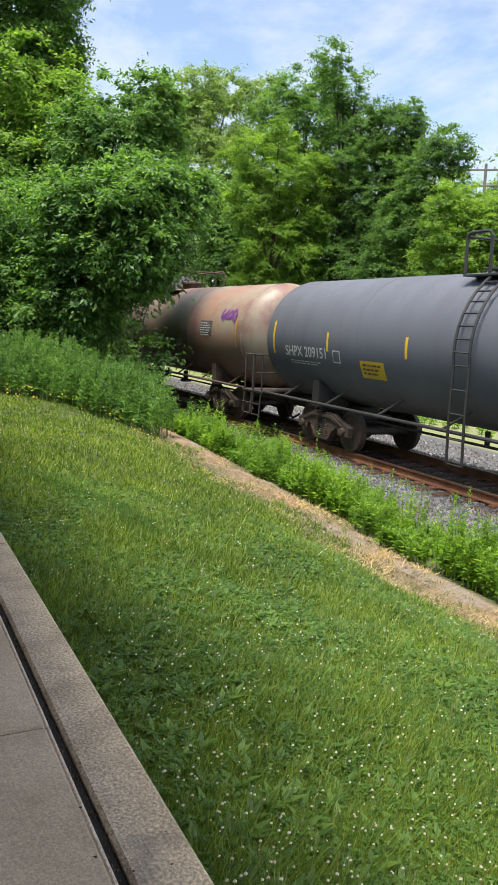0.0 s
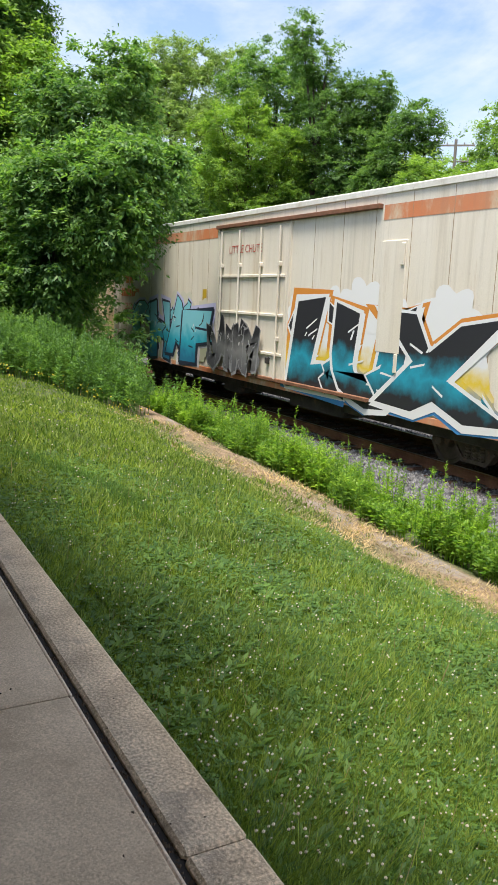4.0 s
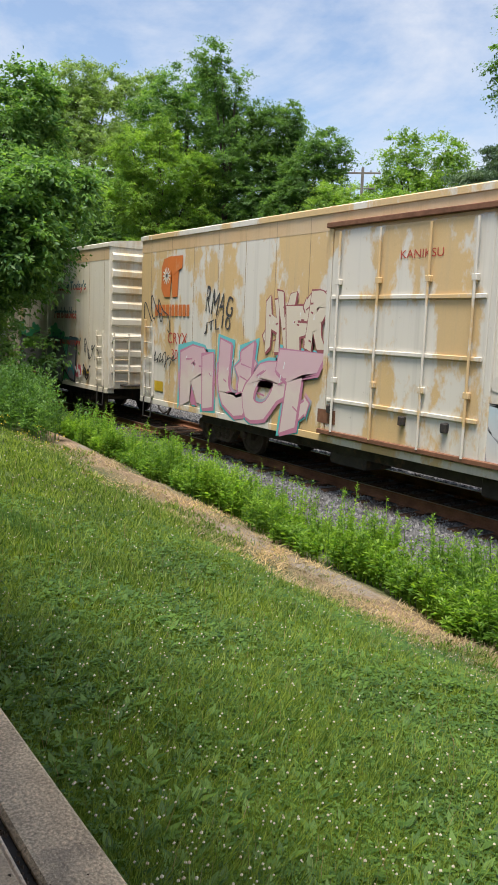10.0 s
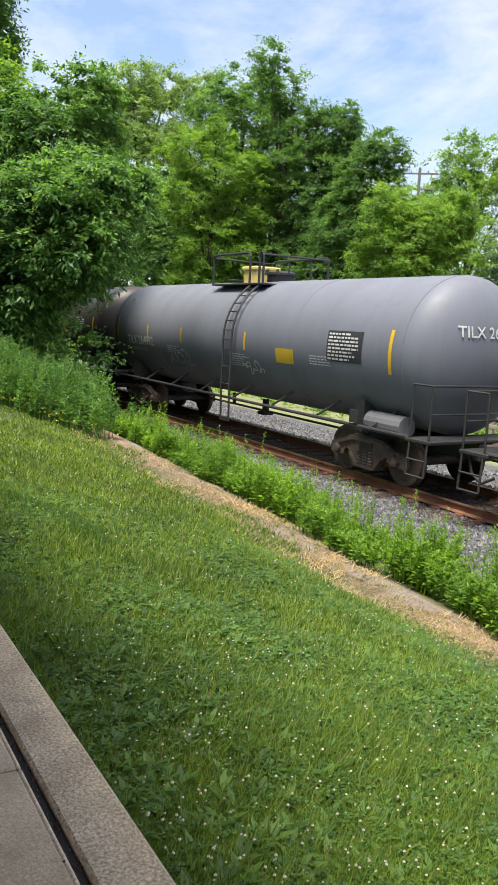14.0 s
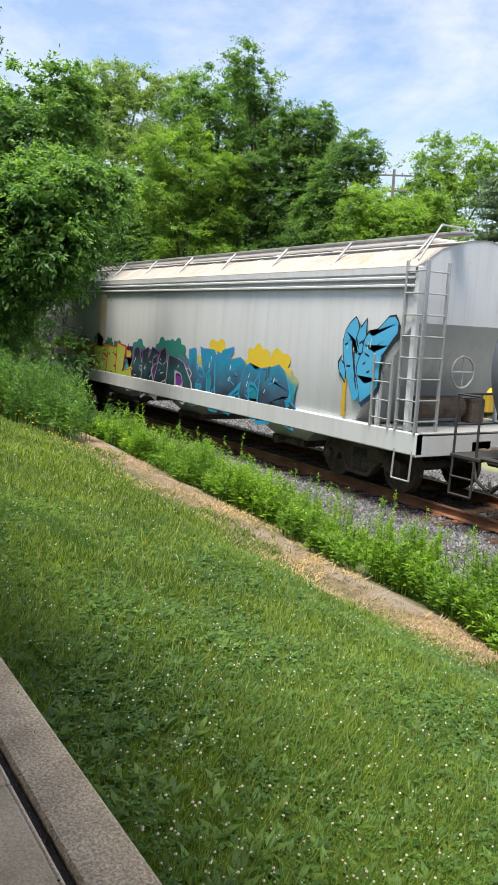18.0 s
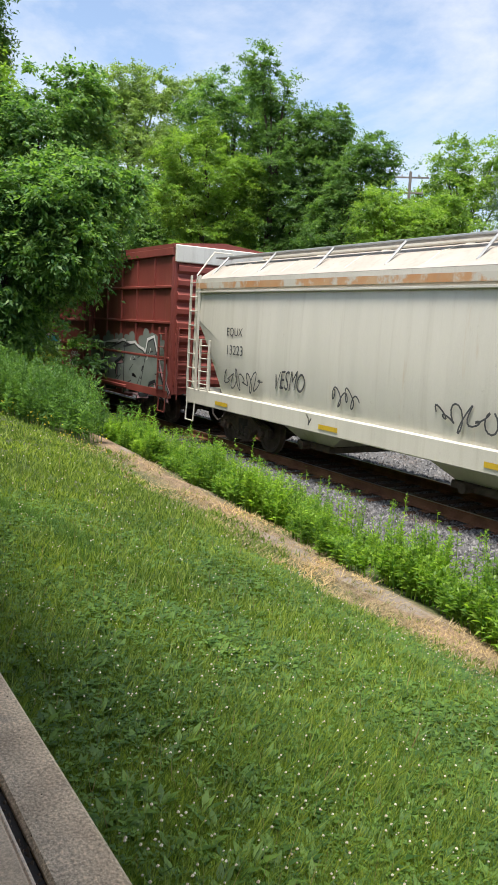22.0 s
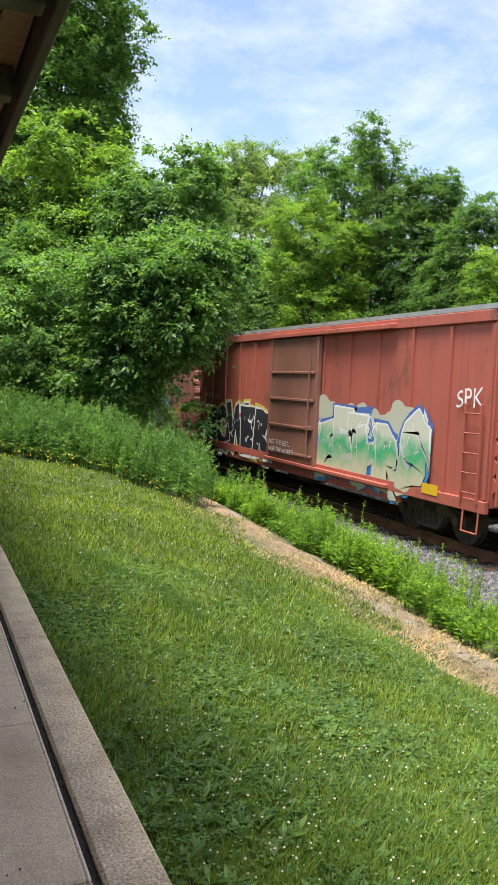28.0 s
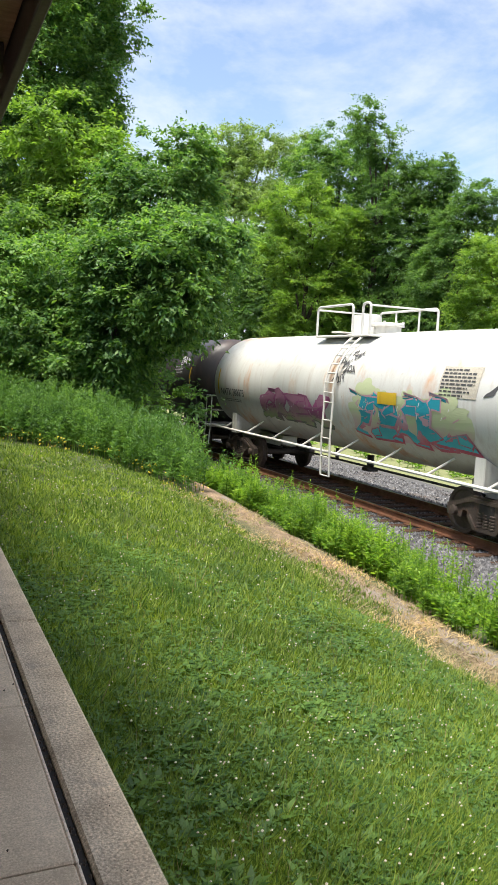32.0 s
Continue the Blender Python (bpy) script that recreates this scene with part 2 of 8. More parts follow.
def ground_material():
    """Soil, lawn thatch, the worn path and the ballast bed, by where they lie."""
    m, n, l, p = nodes_of("ground_soil")
    geo = n.new("ShaderNodeNewGeometry")
    pos = geo.outputs["Position"]
    big = noise_node(n, l, pos, 0.6, 5)
    fine = noise_node(n, l, pos, 22, 5, 0.7)
    sep = n.new("ShaderNodeSeparateXYZ")
    l.new(pos, sep.inputs["Vector"])
    wob = n.new("ShaderNodeMath")
    wob.operation = 'MULTIPLY_ADD'
    l.new(big.outputs["Fac"], wob.inputs[0])
    wob.inputs[1].default_value = 1.1
    l.new(sep.outputs["Y"], wob.inputs[2])
    turf = mixc(n, l, fine.outputs["Fac"], (0.02, 0.035, 0.008, 1), (0.085, 0.105, 0.03, 1))
    soil = ramp(n, [(0.32, (0.11, 0.075, 0.05, 1)), (0.5, (0.27, 0.195, 0.13, 1)), (0.68, (0.44, 0.335, 0.225, 1))])
    l.new(fine.outputs["Fac"], soil.inputs["Fac"])
    worn = noise_node(n, l, pos, 2.6, 6, 0.65, (0.6, 1.4, 1))
    wr = ramp(n, [(0.4, (0.55, 0.52, 0.5, 1)), (0.62, (1.05, 1.0, 0.95, 1))])
    l.new(worn.outputs["Fac"], wr.inputs["Fac"])
    dirt = mixc(n, l, 1.0, soil.outputs["Color"], wr.outputs["Color"], 'MULTIPLY')
    bed = mixc(n, l, fine.outputs["Fac"], (0.045, 0.044, 0.046, 1), (0.14, 0.138, 0.14, 1))
    pale = mixc(n, l, fine.outputs["Fac"], (0.11, 0.14, 0.05, 1), (0.27, 0.27, 0.14, 1))
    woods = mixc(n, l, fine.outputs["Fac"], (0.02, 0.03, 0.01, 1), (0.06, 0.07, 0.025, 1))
    col = turf
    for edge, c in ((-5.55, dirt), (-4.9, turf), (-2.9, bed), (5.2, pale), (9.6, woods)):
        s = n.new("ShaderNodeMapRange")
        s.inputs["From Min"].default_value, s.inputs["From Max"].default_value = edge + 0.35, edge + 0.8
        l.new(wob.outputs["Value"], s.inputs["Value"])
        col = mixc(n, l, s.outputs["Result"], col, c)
    # remains of grey paving in the path
    strip = noise_node(n, l, pos, 0.9, 4, 0.6, (0.5, 1.6, 1))
    sr = ramp(n, [(0.53, (0, 0, 0, 1)), (0.58, (1, 1, 1, 1))])
    l.new(strip.outputs["Fac"], sr.inputs["Fac"])
    a0, a1 = n.new("ShaderNodeMapRange"), n.new("ShaderNodeMapRange")
    a0.inputs["From Min"].default_value, a0.inputs["From Max"].default_value = -5.45, -5.3
    a1.inputs["From Min"].default_value, a1.inputs["From Max"].default_value = -4.75, -4.9
    l.new(sep.outputs["Y"], a0.inputs["Value"])
    l.new(sep.outputs["Y"], a1.inputs["Value"])
    pv = mixc(n, l, 1.0, a0.outputs["Result"], a1.outputs["Result"], 'MULTIPLY')
    pv = mixc(n, l, 1.0, pv, sr.outputs["Color"], 'MULTIPLY')
    grey = mixc(n, l, fine.outputs["Fac"], (0.12, 0.10, 0.085, 1), (0.30, 0.255, 0.215, 1))
    col = mixc(n, l, pv, col, grey)
    l.new(col, p.inputs["Base Color"])
    p.inputs["Roughness"].default_value = 0.95
    b = n.new("ShaderNodeBump")
    b.inputs["Strength"].default_value, b.inputs["Distance"].default_value = 0.6, 0.05
    l.new(fine.outputs["Fac"], b.inputs["Height"])
    l.new(b.outputs["Normal"], p.inputs["Normal"])
    return m


GROUND = ground_material()


# ---- mesh helpers ----
class Shape:
    """Collects faces for one mesh."""

    def __init__(self):
        self.v, self.f = [], []

    def add(self, verts, faces):
        k = len(self.v)
        self.v.extend(tuple(p) for p in verts)
        self.f.extend(tuple(i + k for i in q) for q in faces)
        return self

    def box(self, x0, x1, y0, y1, z0, z1, c=0.0):
        """A box; c cuts its edges off by that much."""
        if c <= 0:
            vs = [(x, y, z) for x in (x0, x1) for y in (y0, y1) for z in (z0, z1)]
            return self.add(vs, [(0, 1, 3, 2), (4, 6, 7, 5), (0, 4, 5, 1), (2, 3, 7, 6), (0, 2, 6, 4), (1, 5, 7, 3)])
        vs, fs, idx = [], [], {}
        for ix, x in enumerate((x0, x1)):
            for iy, y in enumerate((y0, y1)):
                for iz, z in enumerate((z0, z1)):
                    sx, sy, sz = (c, -c)[ix], (c, -c)[iy], (c, -c)[iz]
                    for a, q in enumerate(((x, y + sy, z + sz), (x + sx, y, z + sz), (x + sx, y + sy, z))):
                        idx[ix, iy, iz, a] = len(vs)
                        vs.append(q)
        for s in (0, 1):
            fs.append([idx[s, b, d, 0] for b, d in ((0, 0), (1, 0), (1, 1), (0, 1))][:: (-1, 1)[s]])
            fs.append([idx[b, s, d, 1] for b, d in ((0, 0), (0, 1), (1, 1), (1, 0))][:: (-1, 1)[s]])
            fs.append([idx[b, d, s, 2] for b, d in ((0, 0), (1, 0), (1, 1), (0, 1))][:: (-1, 1)[s]])
        for i in (0, 1):
            for j in (0, 1):
                fs.append([idx[i, j, 0, 0], idx[i, j, 1, 0], idx[i, j, 1, 1], idx[i, j, 0, 1]])
                fs.append([idx[i, 0, j, 0], idx[i, 1, j, 0], idx[i, 1, j, 2], idx[i, 0, j, 2]])
                fs.append([idx[0, i, j, 1], idx[1, i, j, 1], idx[1, i, j, 2], idx[0, i, j, 2]])
                for k in (0, 1):
                    fs.append([idx[i, j, k, a] for a in range(3)])
        return self.add(vs, fs)

    def rod(self, a, b, r, n=8, r2=None, caps=True):
        a, b = Vector(a), Vector(b)
        d = (b - a).normalized()
        u = d.orthogonal().normalized()
        w = d.cross(u)
        r2 = r if r2 is None else r2
        vs = []
        for p, q in ((a, r), (b, r2)):
            for k in range(n):
                t = 2 * math.pi * k / n
                vs.append(p + u * (q * math.cos(t)) + w * (q * math.sin(t)))
        fs = [(k, (k + 1) % n, n + (k + 1) % n, n + k) for k in range(n)]
        if caps:
            fs += [tuple(range(n - 1, -1, -1)), tuple(range(n, 2 * n))]
        return self.add(vs, fs)

    def tube(self, pts, r, n=6):
        for a, b in zip(pts, pts[1:]):
            self.rod(a, b, r, n)
        return self

    def lathe(self, profile, axis='x', centre=(0, 0, 0), n=32):
        """Turns (along, radius) pairs round an axis."""
        vs, fs = [], []
        for s, r in profile:
            for k in range(n):
                t = 2 * math.pi * k / n
                c, d = r * math.cos(t), r * math.sin(t)
                q = {'x': (s, c, d), 'y': (d, s, c), 'z': (c, d, s)}[axis]
                vs.append((q[0] + centre[0], q[1] + centre[1], q[2] + centre[2]))
        for j in range(len(profile) - 1):
            for k in range(n):
                fs.append((j * n + k, j * n + (k + 1) % n, (j + 1) * n + (k + 1) % n, (j + 1) * n + k))
        fs.append(tuple(range(n - 1, -1, -1)))
        fs.append(tuple(range((len(profile) - 1) * n, len(profile) * n)))
        return self.add(vs, fs)

    def prism(self, outline, y0, y1):
        """An outline in x and z, drawn from y0 to y1."""
        n = len(outline)
        vs = [(x, y0, z) for x, z in outline] + [(x, y1, z) for x, z in outline]
        fs = [tuple(range(n)), tuple(range(2 * n - 1, n - 1, -1))]
        fs += [(k, n + k, n + (k + 1) % n, (k + 1) % n) for k in range(n)]
        return self.add(vs, fs)

    def prism_x(self, outline, x0, x1):
        """An outline in y and z, drawn from x0 to x1."""
        n = len(outline)
        vs = [(x0, y, z) for y, z in outline] + [(x1, y, z) for y, z in outline]
        fs = [tuple(range(n)), tuple(range(2 * n - 1, n - 1, -1))]
        fs += [(k, n + k, n + (k + 1) % n, (k + 1) % n) for k in range(n)]
        return self.add(vs, fs)

    def mesh(self, name, material, smooth=None):
        me = bpy.data.meshes.new(name)
        me.from_pydata(self.v, [], self.f)
        me.update()
        bm = bmesh.new()
        bm.from_mesh(me)
        bmesh.ops.recalc_face_normals(bm, faces=bm.faces)
        bm.to_mesh(me)
        bm.free()
        me.materials.append(material)
        if smooth is not None:
            me.polygons.foreach_set("use_smooth", [True] * len(me.polygons))
            me.set_sharp_from_angle(angle=radians(smooth))
        return me


def part(name, shape, material, parent=None, label="", smooth=None):
    """One mesh under a thing or a part."""
    data = shape if isinstance(shape, bpy.types.Mesh) else shape.mesh(name, material, smooth)
    ob = new(name, data)
    if parent:
        ob.parent = parent
    return tagged(ob, label)


def thing(name, label, category, group="", kind="", at=(0, 0, 0)):
    ob = new(name)
    ob.location = at
    ob.empty_display_size = 0.2
    return tagged(ob, label, category, group, kind)


def tri_mesh(name, verts, faces_n, material):
    """A mesh of many separate faces with faces_n corners each, from an array of corners."""
    verts = np.asarray(verts, np.float32).reshape(-1, 3)
    count = len(verts) // faces_n
    me = bpy.data.meshes.new(name)
    me.vertices.add(len(verts))
    me.vertices.foreach_set("co", verts.ravel())
    me.loops.add(len(verts))
    me.loops.foreach_set("vertex_index", np.arange(len(verts), dtype=np.int32))
    me.polygons.add(count)
    me.polygons.foreach_set("loop_start", np.arange(0, len(verts), faces_n, dtype=np.int32))
    me.polygons.foreach_set("loop_total", np.full(count, faces_n, np.int32))
    me.update(calc_edges=True)
    me.materials.append(material)
    return me


# ---- ground ----
def lift(x):
    return np.clip((-5 - x) * 0.062, 0, 0.62)


def height(x, y):
    """The ground's height: the lawn's slope, the path, the ditch, the track bed and the flat beyond."""
    x, y = np.asarray(x, float), np.asarray(y, float)
    h = lift(x)
    keys = [(-400, 1.4, 0), (-10.1, 1.40, 0), (-8.9, 1.17, 0.1), (-7.15, 0.76, 0.45), (-5.75, 0.13, 0.8), (-5.0, 0.02, 0.8), (-4.1, -0.22, 0.5),
            (-3.0, -0.52, 0.1), (-2.5, -0.5, 0), (-1.75, -0.21, 0), (1.75, -0.21, 0), (2.6, -0.5, 0), (4.6, -0.48, 0), (10, -0.5, 0), (2000, -0.5, 0)]
    out = np.zeros(np.broadcast(x, y).shape)
    for (ya, za, ka), (yb, zb, kb) in zip(keys, keys[1:]):
        m = (y >= ya) & (y < yb)
        f = (y - ya) / (yb - ya)
        z = (za + ka * h) * (1 - f) + (zb + kb * h) * f
        out = np.where(m, z, out)
    bumps = 0.025 * np.sin(1.7 * x + 0.6 * y) * np.sin(1.3 * y - 0.4 * x) + 0.012 * np.sin(4.1 * x + 2.0) * np.sin(3.7 * y)
    return out + np.where((y > -9.7) & (y < -2.6), bumps, 0)


def build_ground():
    xs = np.unique(np.r_[-2500, -1200, -600, -300, np.arange(-160, -40, 4), np.arange(-40, 6, 0.35), np.arange(6, 60, 4), 120, 300, 800, 2000])
    ys = np.unique(np.r_[-1500, -600, -200, -80, -40, -20, -12, np.arange(-10.4, -1.0, 0.2), np.arange(-1, 3, 0.4), np.arange(3, 14, 0.8), np.arange(14, 60, 4), 100, 250, 700, 1999])
    gx, gy = np.meshgrid(xs, ys, indexing="ij")
    gz = height(gx, gy)
    vs = np.stack([gx, gy, gz], -1).reshape(-1, 3)
    ny = len(ys)
    fs = [(i * ny + j, (i + 1) * ny + j, (i + 1) * ny + j + 1, i * ny + j + 1) for i in range(len(xs) - 1) for j in range(ny - 1)]
    me = bpy.data.meshes.new("ground")
    me.from_pydata(vs.tolist(), [], fs)
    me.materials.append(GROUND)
    me.polygons.foreach_set("use_smooth", [True] * len(fs))
    tagged(new("ground", me), "sloping lawn, worn dirt path and gravel track bed", "ground", kind="structure")


build_ground()


# ---- track, platform and roof ----
def build_track():
    track = thing("railway_track", "rusty steel rails on dark weathered timber sleepers", "railway track", kind="structure")
    for side in (-1, 1):
        y = 0.7545 * side
        s = Shape()
        s.prism_x([(y - 0.075, -0.17), (y + 0.075, -0.17), (y + 0.07, -0.155), (y + 0.012, -0.13), (y + 0.012, -0.045), (y + 0.036, -0.03), (y + 0.036, -0.004), (y + 0.03, -0.001),
                   (y - 0.03, -0.001), (y - 0.036, -0.004), (y - 0.036, -0.03), (y - 0.012, -0.045), (y - 0.012, -0.13), (y - 0.07, -0.155)], -480, 80)
        rail = part("rail", s, RAIL_RUST, track)
        part("running_band", Shape().box(-480, 80, y - 0.026, y + 0.026, -0.001, 0.0015), RAIL_TOP, rail, "wheel-polished steel top")
    base = Shape().box(-0.115, 0.115, -1.3, 1.3, -0.35, -0.178, 0.012).mesh("sleeper", TIE_WOOD)
    plate = Shape()
    for side in (-1, 1):
        plate.box(-0.09, 0.09, 0.7545 * side - 0.17, 0.7545 * side + 0.17, -0.178, -0.166, 0.003)
        for dx, dy in ((-0.05, 0.1), (0.05, -0.1)):
            plate.box(dx - 0.012, dx + 0.012, 0.7545 * side + dy - 0.012, 0.7545 * side + dy + 0.012, -0.17, -0.145)
    plates = plate.mesh("tie_plate", RAIL_RUST)
    rng = random.Random(5)
    x = 6.0
    for k in range(150):
        t = part("sleeper", base, None, track)
        t.location = (x, rng.uniform(-0.05, 0.05), rng.uniform(-0.012, 0.006))
        t.rotation_euler[2] = rng.uniform(-0.03, 0.03)
        part("tie_plate", plates, None, t)
        x -= 0.53
    s = Shape()
    while x > -230:
        s.box(x - 0.115, x + 0.115, -1.3, 1.3, -0.35, -0.178, 0.012)
        x -= 0.53
    tagged(part("far_sleepers", s, TIE_WOOD, track), kind="stuff")


build_track()


def build_ballast():
    rng = np.random.default_rng(3)

    def bed(rows, material, label):
        parts = []
        for n, x0, x1, y0, y1, size in rows:
            x, y = rng.uniform(x0, x1, n), rng.uniform(y0, y1, n)
            z = height(x, y) + size * 0.25
            c = np.stack([x, y, z], -1)
            base = np.array([(1, 0, -.3), (-.5, .87, -.2), (-.5, -.87, -.3), (0.15, 0.1, .8)]) * size
            jit = base[None] * rng.uniform(0.55, 1.35, (n, 1, 3)) + rng.normal(0, size * 0.2, (n, 4, 3))
            a = rng.uniform(0, 6.28, n)
            rot = np.zeros((n, 3, 3))
            rot[:, 0, 0], rot[:, 0, 1], rot[:, 1, 0], rot[:, 1, 1], rot[:, 2, 2] = np.cos(a), -np.sin(a), np.sin(a), np.cos(a), 1
            parts.append(np.einsum("nij,nkj->nki", rot, jit) + c[:, None])
        v = np.concatenate(parts)
        f = np.array([(0, 1, 3), (1, 2, 3), (2, 0, 3)])
        idx = (np.arange(len(v))[:, None, None] * 4 + f[None]).reshape(-1, 3)
        me = bpy.data.meshes.new("ballast")
        me.from_pydata(v.reshape(-1, 3).tolist(), [], idx.tolist())
        me.materials.append(material)
        tagged(new("ballast", me), label, "gravel", kind="stuff")

    bed(((26000, -24, 1, -3.0, -0.85, 0.035), (9000, -60, -24, -3.0, -0.85, 0.045), (14000, -40, 0, 0.85, 4.6, 0.045)), STONE, "grey crushed stone ballast along the rails")
    # inner stones: browner, with the cars' shade in their colour
    bed(((9000, -24, 1, -0.7, 0.7, 0.03),), STONE_SHADED, "brown ballast between the rails, darkened for the train's shade")


build_ballast()


def build_platform():
    pad = thing("pavement", "worn grey concrete walkway slabs with dirty joints", "pavement", kind="structure")
    part("bedding", Shape().box(-60, 14, -14, -9.94, 1.0, 1.452), JOINT, pad)
    rng = random.Random(8)
    edges = [-2.13 + 1.09 * k for k in range(-30, 10)]
    for a, b in zip(edges, edges[1:]):
        for y0, y1 in ((-11.4, -10.135), (-12.7, -11.408), (-14.0, -12.708)):
            dz = rng.uniform(-0.003, 0.003)
            near = y1 > -10.2
            slab = part("slab", Shape().box(a + 0.004, b - 0.004, y0, y1 - (0.014 if near else 0), 1.40, 1.47 + dz, 0.006), CONCRETE, pad)
            if near:
                part("tooled_edge", Shape().box(a + 0.004, b - 0.004, y1 - 0.014, y1, 1.40, 1.469 + dz, 0.005), CONCRETE_EDGE, slab, "pale tooled edge")
    x = edges[0]
    while x < edges[-1]:
        part("kerb", Shape().box(x + 0.002, x + 3.05, -10.108, -9.925, 1.12, 1.474, 0.012), CONCRETE_KERB, pad)
        x += 3.054


build_platform()


def build_grit():
    """Crumbs of stone and dry leaf on the walkway, and dirt in its long joint."""
    rng = np.random.default_rng(44)
    n = 1500
    x = rng.uniform(-14, 1, n)
    joint = rng.uniform(0, 1, n) < 0.8
    y = np.where(joint, rng.uniform(-10.136, -10.106, n), rng.uniform(-12.2, -9.94, n))
    z = np.where(joint, 1.452, 1.474)
    size = rng.uniform(0.003, 0.009, n) * np.where(joint, 1.2, 0.8)
    base = np.array([(1, 0, -.1), (-.5, .87, -.1), (-.5, -.87, -.1), (0.1, 0.1, .9)])
    v = base[None] * size[:, None, None] * rng.uniform(0.5, 1.5, (n, 4, 3)) + np.stack([x, y, z], -1)[:, None]
    f = np.array([(0, 1, 3), (1, 2, 3), (2, 0, 3)])
    me = bpy.data.meshes.new("grit")
    me.from_pydata(v.reshape(-1, 3).tolist(), [], (np.arange(n)[:, None, None] * 4 + f[None]).reshape(-1, 3).tolist())
    me.materials.append(surface("grit", (0.13, 0.095, 0.065), (0.05, 0.04, 0.03), 30, 0.95))
    tagged(new("grit", me), "dark grit and leaf crumbs on the walkway", "grit", kind="stuff")


build_grit()


def build_roof():
    roof = thing("station_roof", "overhanging roof with a brown board soffit and dark beams", "roof", kind="structure")
    part("roof_deck", Shape().prism_x([(-10.15, 4.40), (-10.15, 4.46), (-15.5, 5.9), (-22, 4.3), (-22, 4.24), (-15.5, 5.8)], -60, 14), WOOD_BEAM, roof)
    part("fascia", Shape().box(-60, 14, -10.17, -10.125, 4.185, 4.46, 0.006), WOOD_BEAM, roof, "dark brown fascia board")
    y = -10.18
    rng = random.Random(4)
    for k in range(26):
        part("soffit_board", Shape().box(-60, 14, y - 0.125, y, 4.335, 4.36, 0.004), WOOD_SOFFIT, roof)
        y -= 0.132
    x = -2.0 + 1.02 * 7
    while x > -40:
        part("beam", Shape().box(x - 0.055, x + 0.055, -13.7, -10.2, 4.19, 4.333, 0.006), WOOD_BEAM, roof)
        x -= 1.02
    # out of view; its paleness is chosen to throw light onto the slabs
    wall = tagged(new("wall_south", Shape().box(-60, 14, -14.6, -14.3, 1.0, 4.33).mesh("wall_south", surface("bounce_wall", (0.74, 0.69, 0.60), None, 2, 0.9))),
                  "unseen station wall behind the walkway, pale to bounce light", "wall", kind="structure")


build_roof()


# ---- the train: paints ----
def paint(name, base, second, stain, at=(0.56, 0.72), rough=0.5, scale=0.7, stretch=(1, 1, 0.35), sscale=0.9, spec=0.4, streak=0.36):
    return surface(name, base, second, scale, rough, 0.0, 60, 0.03, stain, at, sscale, stretch, spec, streak, 0.07)


STEEL_DARK = surface("underframe_steel", (0.045, 0.04, 0.037), (0.025, 0.022, 0.02), 3, 0.7, stain=(0.10, 0.06, 0.04), stain_scale=4)
STEEL_BROWN = surface("truck_steel", (0.10, 0.075, 0.06), (0.06, 0.045, 0.037), 4, 0.8, stain=(0.16, 0.09, 0.055), stain_scale=5)
WHEEL_STEEL = surface("wheel_steel", (0.085, 0.06, 0.048), (0.05, 0.036, 0.03), 6, 0.6, stain=(0.2, 0.16, 0.13), stain_at=(0.6, 0.7), stain_scale=5)
BLACK_PAINT = paint("black_paint", (0.030, 0.031, 0.034), (0.045, 0.043, 0.042), (0.09, 0.07, 0.055), (0.62, 0.8))
WHITE_PAINT = paint("white_paint", (0.72, 0.71, 0.67), (0.6, 0.58, 0.52), (0.38, 0.30, 0.2), (0.62, 0.8))
YELLOW = paint("reflector_yellow", (0.72, 0.45, 0.02), (0.6, 0.36, 0.02), (0.3, 0.2, 0.05), (0.65, 0.8))
LETTER_WHITE = surface("letter_white", (0.62, 0.63, 0.62), (0.45, 0.45, 0.44), 6, 0.6)
LETTER_DARK = surface("letter_dark", (0.045, 0.045, 0.05), (0.09, 0.09, 0.09), 6, 0.6)
ORANGE = paint("orange_paint", (0.66, 0.19, 0.05), (0.55, 0.16, 0.05), (0.62, 0.5, 0.36), (0.6, 0.74), sscale=2.2)
LETTER_RED = surface("letter_red", (0.50, 0.06, 0.04), (0.4, 0.1, 0.07), 6, 0.6)
LETTER_TEAL = surface("letter_teal", (0.012, 0.09, 0.13), (0.03, 0.14, 0.16), 6, 0.6)
DECAL_YELLOW = paint("decal_yellow", (0.62, 0.42, 0.03), (0.5, 0.33, 0.03), (0.2, 0.14, 0.03), (0.6, 0.8))
GALV = surface("galvanised_steel", (0.45, 0.46, 0.46), (0.33, 0.34, 0.34), 3, 0.5, metal=0.4, stain=(0.28, 0.2, 0.13), stain_at=(0.6, 0.75))
BLUE_BOX = paint("blue_paint", (0.05, 0.17, 0.33), (0.04, 0.13, 0.26), (0.2, 0.2, 0.2), (0.65, 0.8))
YELLOW_BOX = paint("yellow_housing", (0.72, 0.58, 0.20), (0.6, 0.45, 0.12), (0.35, 0.25, 0.1), (0.6, 0.75))


